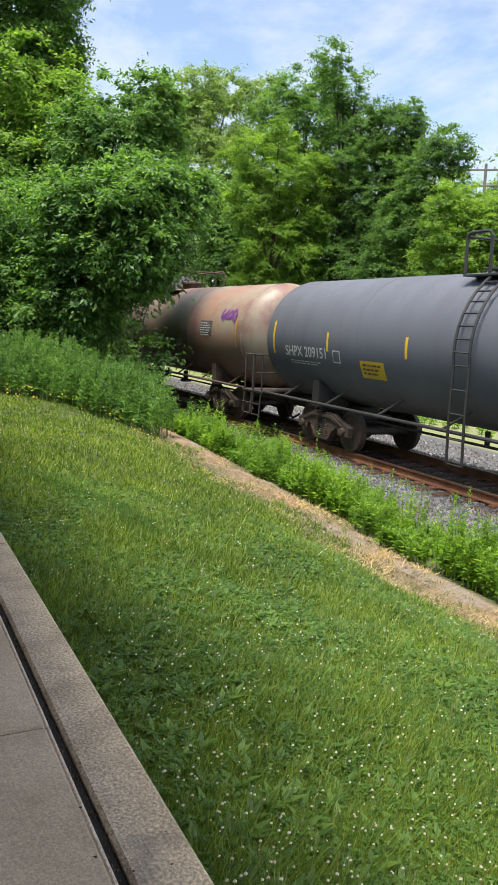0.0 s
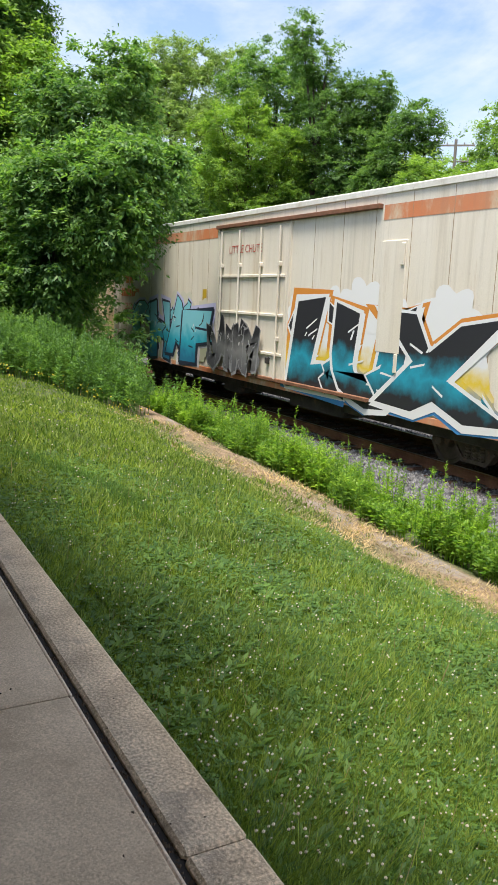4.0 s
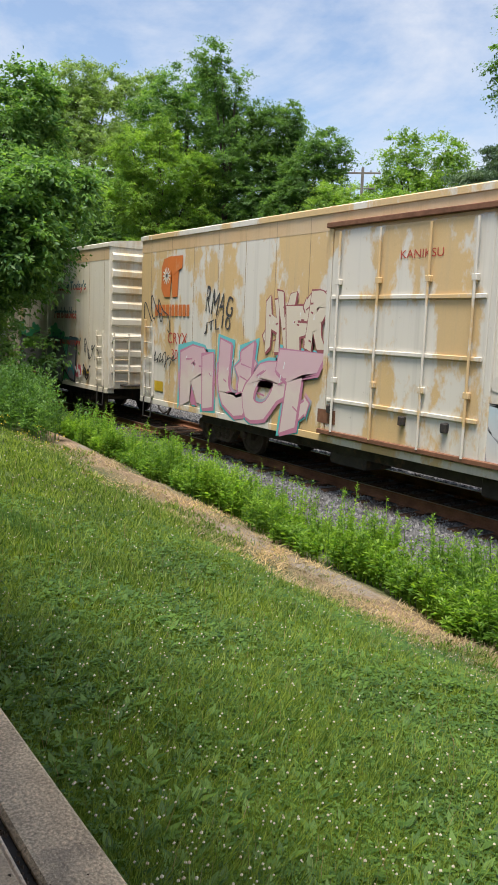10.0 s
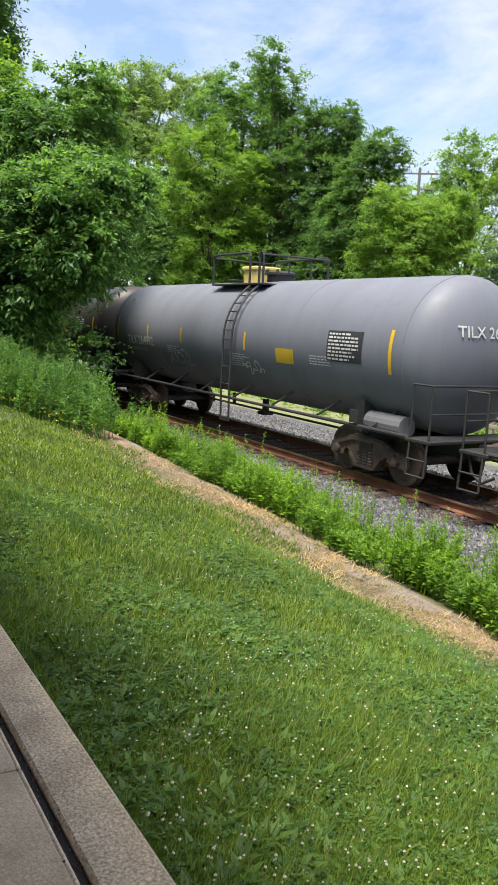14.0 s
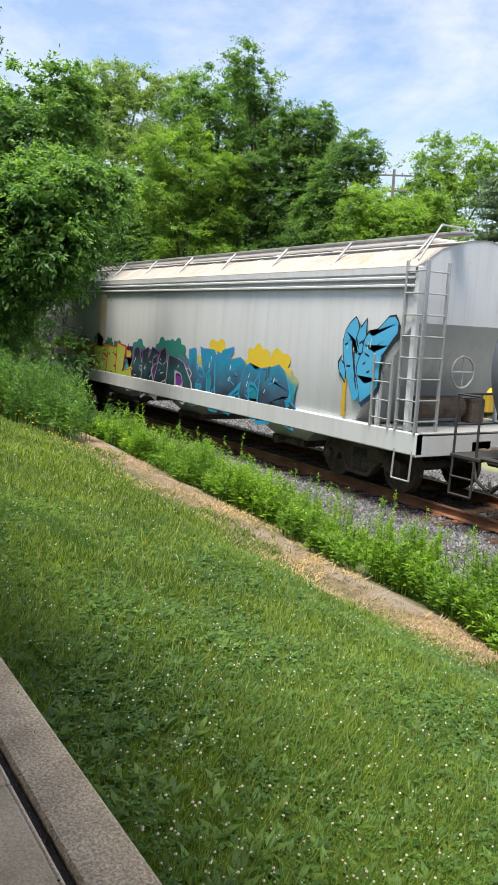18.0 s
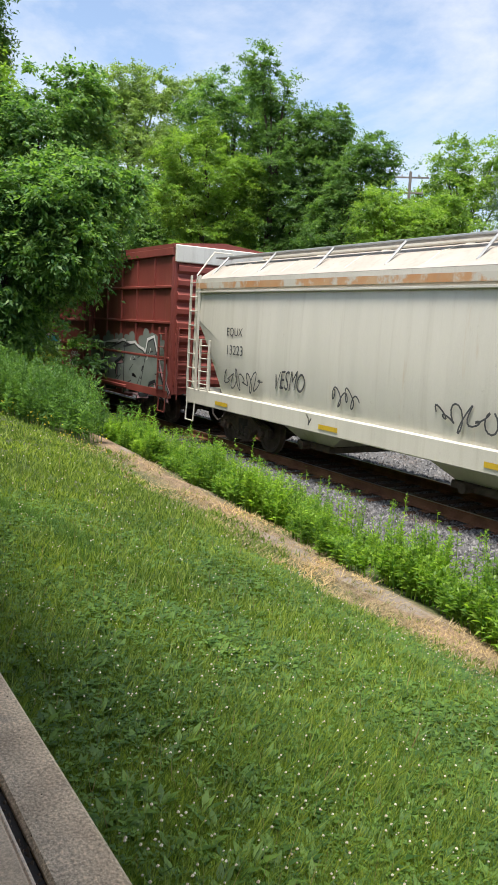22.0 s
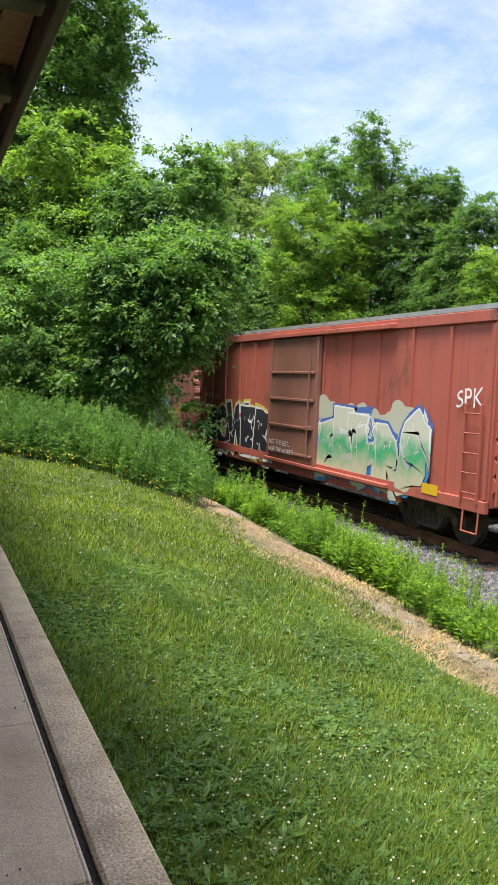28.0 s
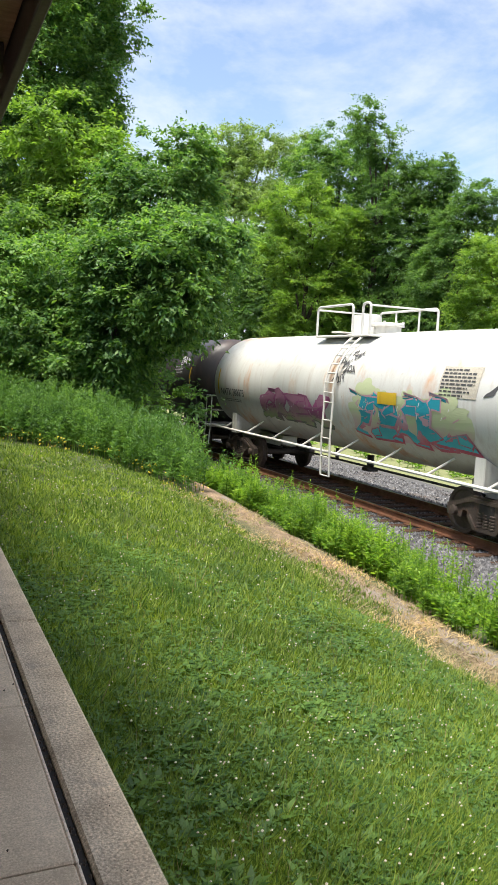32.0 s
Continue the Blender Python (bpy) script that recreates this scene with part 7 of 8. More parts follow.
scrawl(car, 3.4, zc - 0.4, 1.2, 0.8, on, LETTER_DARK, 140, 0.05)
scrawl(car, 4.6, zc - 0.7, 1.0, 0.5, on, LETTER_DARK, 141, 0.03)

car, on, lay, zc = tank_car(-401.2, 6.9, CREAM_TANK, WHITE_PAINT, "rust-streaked cream tank car with turquoise graffiti", lad=0.7, box=("round", WHITE_PAINT, "white valve housing"), top=3.93, marks=(-1, 1))
tank_text(car, zc, on, -6.4, "NATX", "280073", LETTER_DARK, 0.22, 6)
graffiti(car, "PEARL", 1.6, zc - 0.95, 3.7, 0.95, lay, spray(K_TEAL, (0.03, 0.4, 0.48), K_TEAL), spray((0.4, 0.05, 0.1), (0.5, 0.3, 0.35)), None, 0.08, 0.1, 42, 0.05, spray((0.6, 0.5, 0.5), (0.55, 0.35, 0.4), (0.45, 0.5, 0.3)))
graffiti(car, "GREM", -3.4, zc - 0.9, 3.5, 0.75, lay, spray((0.3, 0.36, 0.12), (0.25, 0.32, 0.15), (0.45, 0.2, 0.3)), spray((0.1, 0.12, 0.1), (0.4, 0.1, 0.25)), None, 0.1, 0.1, 43, 0.05)
lettering(car, "graffiti_tag", "AS", 5.9, zc + 0.2, 0.9, LETTER_DARK, lay(0.004), width=1.6, warp=0.08, offset=0.04)
panel(car, "data_plate", 4.6, 5.7, zc + 0.1, zc + 0.7, surface("plate_cream", (0.5, 0.46, 0.38)), on)
bars(car, 4.65, zc + 0.62, 8, 1.0, lay(0.01), LETTER_DARK, 0.07, 0.03, 4)
panel(car, "warning_placard", 2.6, 3.3, zc - 0.15, zc + 0.1, DECAL_YELLOW, lay(0.02))
for k in range(4):
    scrawl(car, 0.6 + 0.4 * (k % 2), zc + 0.2 + 0.2 * k, 0.5, 0.3, on, LETTER_DARK, 150 + k, 0.025)

car, on, lay, zc = tank_car(-417.2, 6.9, DARK_TANK, BLACK_PAINT, "black tank car with white stencils", lad=0.5, marks=(-1, 1))
bars(car, 4.9, zc + 0.4, 5, 1.0, on, seed=2)
scrawl(car, 5.3, zc + 0.45, 1.0, 0.4, on, spray(K_WHITE, K_WHITE), 160, 0.04)


def motions():
    """The train rolls past, gaining a little speed; its wheels turn with it."""
    run = [(0, 0.0), (8, 95.04), (16, 190.08), (22, 261.36), (24, 285.56), (28, 335.0), (32, 384.44)]
    for car, u in TRAIN:
        walk(car, [(t, pose(u + s, 0, 0)) for t, s in run])
    for car, w in WHEELSETS:
        u = next(b for a, b in TRAIN if a == car)
        x, y, z = w.location
        first = max(0.0, (-30 - u) / 12.0)
        first = min(first, 31.0)
        last = min(32.0, first + 3.2)
        rows = [] if first == 0 else [(0.0, pose(x, y, z))]
        k0, k1 = frame(first), frame(last)
        for k in range(k0, k1 + 1):
            t = (k - 1) / FPS
            rows.append((t, pose(x, y, z, 0, math.degrees((t - first) * 12.0 / 0.457), 0)))
        if last < 32.0:
            rows.append((32.0, rows[-1][1]))
        walk(w, rows)


# ---- trees and undergrowth ----
def leaves(rng, centres, spread, per, size, up=0.5, aspect=0.55, out=None):
    """Quads round cluster centres: each a leaf, set at random angles, mostly facing out and up."""
    n = len(centres)
    c = np.repeat(centres, per, axis=0) + rng.normal(0, 1, (n * per, 3)) * (np.array([1.15, 1.15, 0.6]) * spread)
    nor = rng.normal(0, 1, (n * per, 3))
    nor /= np.linalg.norm(nor, axis=1, keepdims=True)
    if out is not None:
        nor = nor * 0.55 + np.repeat(out, per, axis=0) * 0.6
    nor[:, 2] += up
    nor /= np.linalg.norm(nor, axis=1, keepdims=True)
    a = np.cross(nor, rng.normal(0, 1, (n * per, 3)))
    a /= np.linalg.norm(a, axis=1, keepdims=True)
    b = np.cross(nor, a)
    s = size * rng.uniform(0.6, 1.35, (n * per, 1))
    droop = np.zeros_like(c)
    droop[:, 2] = -0.25 * s[:, 0]
    return np.stack([c - a * s, c - b * s * aspect, c + a * s + droop, c + b * s * aspect], 1)


def unit(v):
    return v / np.linalg.norm(v, axis=-1, keepdims=True)


def crown(rng, blobs, clusters, per, size, clump, up=0.5, corners=4):
    """Leafy sprays in clumps over a set of lumpy ellipsoids: each clump is a spread of twigs, each twig a row of leaves."""
    blobs = np.array(blobs, float)
    cx, rad = blobs[:, :3], blobs[:, 3:] * 0.9
    area = rad[:, 0] * rad[:, 1] + rad[:, 1] * rad[:, 2] + rad[:, 0] * rad[:, 2]
    twigs = 9
    n = max(8, clusters // 3)
    which = rng.choice(len(blobs), n, p=area / area.sum())
    d = unit(rng.normal(0, 1, (n, 3)))
    r = rng.uniform(0.35, 1.0, n) ** 0.5
    r = np.where(rng.uniform(0, 1, n) < 0.32, rng.uniform(0.95, 1.42, n), r)
    c = cx[which] + d * r[:, None] * rad[which]
    size_of = clump * rng.uniform(0.6, 1.5, n)
    c, d, size_of = np.repeat(c, twigs, 0), np.repeat(d, twigs, 0), np.repeat(size_of, twigs)
    dirs = unit(unit(rng.normal(0, 1, c.shape)) * [1, 1, 0.55] + d * 0.75 + [0, 0, 0.12])
    length = size_of * rng.uniform(0.8, 2.1, len(c))
    c, dirs, length = np.repeat(c, per, 0), np.repeat(dirs, per, 0), np.repeat(length, per)
    m = len(c)
    f = rng.uniform(0.08, 1.0, m) ** 0.8
    side = unit(np.cross(dirs, rng.normal(0, 0.35, (m, 3)) + [0, 0, 1.0]))
    side *= np.where(rng.uniform(0, 1, m) < 0.5, -1, 1)[:, None]
    a = unit(side * 0.75 + dirs * 0.55 + rng.normal(0, 0.3, (m, 3)) - [0, 0, 0.3])
    nor = unit(rng.normal(0, 1, (m, 3)) * 0.45 + dirs * 0.2 + [0, 0, up])
    b = unit(np.cross(nor, a))
    s = size * rng.uniform(0.6, 1.4, (m, 1)) * (1.15 - 0.5 * f[:, None])
    p = c + dirs * (length * f)[:, None] + rng.normal(0, 1, (m, 3)) * (0.09 * length)[:, None] * [1, 1, 0.6] + a * s * 0.8
    p[:, 2] -= 0.3 * length * f ** 2
    if corners == 3:
        return np.stack([p - a * s * 0.7 - b * s * 0.5, p + a * s * 1.25, p - a * s * 0.7 + b * s * 0.5], 1)
    return np.stack([p - a * s, p - b * s * 0.46, p + a * s - [0, 0, 0.25] * s, p + b * s * 0.46], 1)


TREE_SEED = [100]


def tree(name, x, y, blobs, leaf, label, clusters=500, per=26, size=0.16, spread=0.3, trunk=0.22, ground=None, up=0.5, limbs=True, keep=None):
    """blobs: x, y, z and three radii, in the world."""
    TREE_SEED[0] += 1
    rng = np.random.default_rng(TREE_SEED[0])
    z0 = float(height(x, y)) if ground is None else ground
    top = max(b[2] for b in blobs)
    t = thing(name, label, "tree" if name == "tree" else "shrub", at=(x, y, z0))
    s = Shape()
    pts, p = [], Vector((0, 0, -0.15))
    steps = 6
    for k in range(steps + 1):
        f = k / steps
        cxy = np.mean([(b[0] - x, b[1] - y) for b in blobs], axis=0)
        pts.append((Vector((cxy[0] * f * 0.7 + 0.12 * math.sin(3 * f + x), cxy[1] * f * 0.7 + 0.12 * math.cos(2 * f + y), (top - z0) * 0.88 * f - 0.15)), trunk * (1 - 0.8 * f)))
    for (a, ra), (b, rb) in zip(pts, pts[1:]):
        s.rod(a, b, ra, 9, rb)
    part("trunk", s, BARK, t, "", 60)
    if limbs:
        for b in blobs:
            k = min(steps - 1, max(1, int(steps * 0.75 * (b[2] - z0) / (top - z0 + 0.01))))
            a, ra = pts[k]
            e = Vector((b[0] - x, b[1] - y, b[2] - z0))
            mid = (a + e) / 2 + Vector((0, 0, 0.3))
            part("limb", Shape().rod(a, mid, ra * 0.6, 7, ra * 0.4).rod(mid, e, ra * 0.4, 7, 0.03), BARK, t)
    far = math.hypot(x, y + 10.6) > 30
    v = crown(rng, blobs, int(clusters * (2.9 if far else 1.5)), int(per * (0.42 if far else 0.4)), size * (0.56 if far else 0.7), spread * 1.15, up, 3 if far else 4)
    if keep is not None:
        v = v[keep(v)]
    v = v - np.array([x, y, z0])
    part("crown", tri_mesh("crown", v, 3 if far else 4, leaf), None, t)
    return t


def clear_of_train(v):
    """Leaves stay off the cars."""
    return ~((v[:, :, 1].max(1) > -1.95) & (v[:, :, 2].min(1) < 5.35))


# near the lawn, this side of the track
tree("tree", -19.9, -6.2, [(-18.6, -5.0, 5.5, 0.95, 0.85, 0.7), (-18.4, -4.3, 5.6, 0.9, 0.7, 0.6), (-18.6, -4.7, 4.6, 1.1, 0.95, 0.9), (-19.0, -6.0, 3.7, 0.9, 0.8, 1.0), (-18.9, -5.1, 3.9, 0.5, 0.45, 0.6), (-19.2, -5.6, 2.9, 0.6, 0.5, 0.7),
     (-18.3, -3.4, 5.9, 0.5, 0.4, 0.3), (-18.5, -3.9, 4.9, 0.5, 0.45, 0.45), (-18.9, -6.2, 5.1, 0.7, 0.6, 0.7)], LEAF_MID, "broadleaf tree with drooping leafy branches beside the track", 1000, 44, 0.115, 0.27, 0.13, keep=clear_of_train, up=0.8)
tree("shrub", -21.2, -7.0, [(-20.7, -7.3, 5.2, 1.4, 1.2, 0.9), (-20.8, -7.7, 3.6, 1.7, 1.4, 1.4), (-20.5, -6.2, 4.3, 1.1, 1.0, 1.1), (-20.4, -5.7, 3.2, 1.1, 0.9, 0.9), (-20.9, -8.1, 4.8, 0.9, 0.8, 0.9), (-20.7, -6.9, 2.8, 1.8, 1.5, 0.9)],
     LEAF_MID, "large leafy shrub with light green tips behind tall weeds", 1000, 36, 0.10, 0.27, 0.09, up=0.8)
tree("tree", -24.2, -4.6, [(-24.1, -3.7, 8.0, 1.5, 1.3, 1.5), (-23.7, -2.7, 9.0, 1.0, 0.8, 0.9), (-23.6, -2.4, 8.1, 0.9, 0.8, 1.1), (-24.3, -4.7, 8.1, 1.1, 0.9, 1.1), (-23.7, -2.7, 9.7, 0.3, 0.3, 0.5), (-23.9, -3.4, 6.6, 1.8, 1.5, 1.1), (-23.9, -3.9, 4.6, 2.0, 1.6, 1.6)],
     LEAF_MID, "broadleaf tree with a ragged top beside the track", 950, 36, 0.12, 0.3, 0.2, keep=clear_of_train, up=0.7)
tree("tree", -26.8, -5.6, [(-26.5, -5.4, 8.8, 1.6, 1.4, 1.4), (-26.7, -6.4, 10.0, 1.4, 1.1, 1.1), (-26.3, -4.5, 9.5, 0.8, 0.7, 0.9), (-26.6, -5.8, 7.2, 2.1, 1.8, 1.2), (-26.6, -6.0, 5.2, 2.2, 1.8, 1.6)], LEAF_LIGHT, "light green broadleaf tree among others", 900, 34, 0.13, 0.33, 0.2, up=0.8)
tree("tree", -31.2, -6.4, [(-30.8, -6.7, 13.6, 2.8, 2.4, 2.7), (-30.4, -4.6, 13.7, 1.2, 1.1, 1.7), (-30.6, -5.6, 16.2, 2.6, 2.3, 2.2), (-30.2, -3.9, 12.0, 0.7, 0.7, 1.0), (-30.8, -7.2, 19.4, 3.3, 2.8, 3.3), (-30.1, -3.3, 14.7, 0.4, 0.4, 0.3), (-30.3, -4.1, 15.4, 0.8, 0.8, 0.7), (-30.5, -5.0, 11.8, 1.8, 1.5, 1.1), (-31, -6.5, 10, 2.6, 2, 2)],
     LEAF_MID, "tall dark green broadleaf tree behind the undergrowth", 1600, 34, 0.16, 0.4, 0.34, up=0.7)
tree("shrub", -24.8, -7.2, [(-24.4, -6.8, 3.4, 2.4, 1.8, 2.0), (-25.4, -7.2, 6.0, 2.1, 1.7, 1.6), (-23.6, -5.9, 2.6, 1.6, 1.3, 1.6), (-25.6, -8.2, 4.2, 2.2, 1.6, 2.0)], LEAF_DARK, "dense dark shrub under taller trees", 800, 30, 0.13, 0.34, 0.1)
tree("shrub", -31.0, -7.6, [(-30.5, -6.6, 4.0, 3.2, 2.2, 2.8), (-33, -7.8, 6.5, 3.0, 2.4, 3.2), (-29.5, -8.6, 5, 2.4, 2.2, 2.6), (-31, -9.5, 9, 2.4, 2.2, 2.6)], LEAF_DARK, "dense dark shrub under taller trees", 800, 28, 0.16, 0.42, 0.12)
tree("tree", -38.0, -6.4, [(-38, -6.4, 7, 3.8, 2.6, 4), (-37, -5.2, 9, 2.6, 2.0, 2.6), (-37, -5.0, 4, 3.5, 2.0, 3)], LEAF_MID, "broadleaf tree in the tree line", 700, 26, 0.2, 0.5, 0.3)

# across the track
tree("tree", -40.2, 14.0, [(-40.4, 13.4, 17.7, 0.7, 0.6, 0.8), (-40.1, 14.0, 16.3, 1.2, 1.1, 1.0), (-39.6, 14.8, 14.4, 1.1, 1.0, 1.4), (-39.7, 14.5, 12.0, 1.5, 1.3, 1.6), (-39.3, 15.2, 9.5, 1.8, 1.6, 2.0), (-38.5, 16.3, 11.2, 1.6, 1.4, 2.0), (-38.7, 16.1, 8.3, 2.1, 1.8, 2.2), (-39.1, 15.4, 5.7, 3.0, 2.6, 1.7), (-39.3, 15.2, 3.0, 2.6, 2.2, 1.7)],
     LEAF_DARK, "tall tree thickly hung with dark vines", 1150, 34, 0.15, 0.34, 0.34, up=0.7)
tree("tree", -37.6, 17.0, [(-38.3, 16.6, 13.9, 1.3, 1.2, 1.5), (-37.8, 17.4, 14.3, 0.6, 0.5, 0.8), (-37.8, 17.3, 9.6, 1.3, 1.1, 2.0), (-38.1, 16.9, 11.8, 1.1, 1.0, 1.2), (-37.6, 17.2, 6.0, 1.8, 1.6, 2.2)], LEAF_DARK, "vine-hung tree with a rounded head", 620, 34, 0.15, 0.33, 0.26, up=0.7)
tree("tree", -34.6, 15.0, [(-33.2, 16.1, 12.1, 1.1, 0.9, 0.7), (-33.7, 15.5, 11.1, 1.0, 0.9, 0.9), (-34.0, 15.1, 9.8, 1.2, 1.0, 1.2), (-34.4, 14.6, 8.3, 1.4, 1.2, 1.4), (-32.7, 16.7, 11.5, 0.6, 0.6, 0.6), (-32.8, 16.6, 10.7, 0.5, 0.5, 0.5), (-34.8, 14.4, 5.8, 1.9, 1.5, 1.8), (-35.2, 14.2, 3.2, 2.0, 1.6, 1.6)],
     LEAF_DARK, "leaning tree hung with dark vines", 700, 34, 0.14, 0.32, 0.22, up=0.7)
tree("tree", -42.4, 10.8, [(-42.6, 9.7, 12.4, 1.6, 1.4, 1.1), (-41.6, 11.2, 11.1, 2.3, 2.1, 1.5), (-42.4, 9.9, 9.7, 1.9, 1.7, 1.4), (-40.9, 12.6, 9.0, 1.6, 1.4, 1.3), (-41.6, 11.3, 6.8, 2.8, 2.4, 1.6), (-40.8, 12.7, 4.4, 1.8, 1.6, 1.0), (-42.5, 9.9, 5.0, 1.2, 1.0, 1.5), (-40.7, 12.9, 11.2, 1.2, 1.1, 1.2), (-41.9, 10.9, 4.1, 2.0, 1.7, 1.3), (-41.8, 11.0, 13.3, 1.0, .9, .8)],
     LEAF_LIGHT, "feathery light green tree at the edge of the woods", 1000, 38, 0.14, 0.34, 0.24, up=1.2)
tree("tree", -57.5, 12.8, [(-57.7, 12.0, 20.0, 2.3, 2.0, 1.4), (-56.8, 14.4, 19.6, 2.1, 1.8, 1.2), (-58.3, 10.9, 17.6, 2.9, 2.4, 2.4), (-57.1, 13.7, 17.4, 4.2, 3.6, 2.2), (-55.5, 17.1, 19.8, 1.5, 1.3, 0.9), (-57.5, 12.6, 14.4, 5.0, 3.6, 2.6), (-58.9, 9.9, 15.6, 2.4, 1.8, 2.4), (-57, 13, 10, 5.5, 3.6, 4)],
     LEAF_GREY, "tall pale green willow-like tree in the distance", 1150, 32, 0.2, 0.5, 0.5, up=0.7)
tree("tree", -46.2, 15.6, [(-46.7, 14.5, 17.7, 1.6, 1.4, 1.0), (-45.7, 16.3, 17.7, 1.2, 1.1, 1.0), (-46.3, 15.1, 15.5, 2.9, 2.5, 2.0), (-45.2, 17.1, 14.0, 2.2, 1.9, 2.2), (-47.4, 13.4, 15.5, 1.8, 1.6, 1.4), (-46.4, 15.4, 11.0, 3.4, 2.8, 3.2), (-48.5, 14.5, 8, 3, 2.5, 3.5)], LEAF_MID, "rounded mid-green broadleaf tree", 850, 34, 0.18, 0.42, 0.36, up=0.7)
tree("tree", -39.4, 28.8, [(-39.8, 28.3, 15.0, 1.1, 1.0, 0.9), (-40.1, 28.0, 13.9, 1.4, 1.3, 1.0), (-37.9, 30.1, 14.8, 1.2, 1.1, 0.9), (-38.4, 29.7, 13.5, 2.1, 1.8, 1.1), (-39.3, 28.8, 12.1, 2.7, 2.3, 1.3), (-37.3, 30.7, 13.0, 1.5, 1.3, 1.1), (-40.8, 27.2, 11.5, 1.9, 1.6, 1.1), (-39.3, 28.8, 8.5, 3.4, 2.8, 3)], LEAF_LIGHT, "open broadleaf tree against the sky", 480, 26, 0.19, 0.45, 0.3, up=0.8)
tree("shrub", -28.4, 14.4, [(-28.9, 13.6, 7.9, 1.3, 1.2, 1.1), (-27.8, 14.9, 7.3, 1.5, 1.4, 1.3), (-29.2, 13.2, 6.4, 1.5, 1.3, 1.4), (-28.1, 14.6, 5.9, 1.9, 1.6, 1.2), (-27.2, 15.6, 8.2, 1.0, 0.9, 1.0), (-29.1, 13.4, 9.0, 0.7, 0.7, 0.6), (-28.5, 14.2, 3.6, 2.4, 1.9, 1.9)], LEAF_LIGHT, "broad light green shrub beyond the track", 700, 34, 0.13, 0.32, 0.1, up=0.8)
tree("shrub", -34.6, 19.2, [(-34.7, 19.1, 9.4, 1.5, 1.4, 1.0), (-35.5, 18.3, 8.6, 1.2, 1.1, 1.0), (-33.6, 20.3, 8.9, 1.9, 1.7, 1.0), (-34.6, 19.1, 7.4, 2.6, 2.2, 1.2), (-34.4, 19.2, 4.5, 2.8, 2.2, 2.4), (-31.5, 20.5, 6.0, 2.0, 1.8, 2.0)], LEAF_LIGHT, "broad light green shrub beyond the track", 560, 30, 0.15, 0.38, 0.1, up=0.8)
tree("tree", -22.4, 19.6, [(-22.8, 19.4, 15.5, 1.5, 1.4, 1.3), (-23.4, 18.8, 14.3, 0.9, 0.9, 1.0), (-22.2, 19.8, 13.0, 1.3, 1.2, 1.1), (-22.8, 19.3, 11.9, 0.9, 0.8, 0.6), (-21.5, 20.1, 16.2, 1.8, 1.6, 2.0), (-23.4, 18.9, 13.0, 0.6, 0.6, 0.4), (-21.0, 20.4, 11.5, 1.6, 1.4, 1.2), (-19, 20.5, 15, 3, 2.4, 3)], LEAF_DARK, "large dark oak-like tree against the sky", 850, 34, 0.15, 0.36, 0.3, up=0.6)
for k, (x, y, w) in enumerate(((-53, 22, 4), (-72, 26, 5), (-88, 20, 5), (-46, 24, 3.5), (-60, 9.8, 2.6), (-72, 9.4, 3.0), (-88, 10, 4), (-29, 30, 2.8), (-24, 32, 3), (-49, 11.6, 2.2), (-104, 12, 5))):
    tree("tree", x, y, [(x, y, 4.5 + w * 0.6, w, w * 0.7, 5 + w * 0.3), (x + w * 0.5, y + 1, 3.5, w * 0.8, w * 0.6, 4), (x - w * 0.6, y, 8, w * 0.7, w * 0.5, 4)], (LEAF_MID, LEAF_DARK)[k % 2], "broadleaf tree in the far woods", 520, 22, 0.3, 0.7, 0.3, limbs=False)


def build_understorey():
    """Dark brush that closes the woods beyond the track."""
    rng = np.random.default_rng(77)
    blobs = [(x, 11.5 + 1.6 * math.sin(x), 1.4, 2.6, 1.6, 2.2 + 0.8 * math.sin(2.3 * x)) for x in np.arange(-80, -27, 2.2)]
    v = crown(rng, blobs, 2600, 10, 0.12, 0.4, 0.5, 3)
    tagged(new("brush", tri_mesh("brush", v, 3, LEAF_DARK)), "dark brush at the edge of the woods", "undergrowth", kind="stuff")
    blobs = [(x, -4.9 - 0.4 * math.sin(1.7 * x), 2.2, 1.8, 1.1, 1.7) for x in np.arange(-48, -18.5, 1.7)]
    v = crown(rng, blobs, 1800, 11, 0.07, 0.3)
    v = v[clear_of_train(v)]
    tagged(new("brush", tri_mesh("brush", v, 4, LEAF_DARK)), "dark brush under the trees beside the track", "undergrowth", kind="stuff")
    blobs = [(x, y, 3, 14, 8, 8) for x, y in ((-130, 20), (-150, 0), (-160, 45), (-110, 60), (-80, 75), (-50, 85), (-130, -22), (-90, -17), (-60, -16))]
    v = crown(rng, blobs, 2600, 9, 0.6, 1.8, 0.5, 3)
    tagged(new("far_woods", tri_mesh("far_woods", v, 3, LEAF_MID)), "distant broadleaf woods", "woods", kind="stuff")


build_understorey()


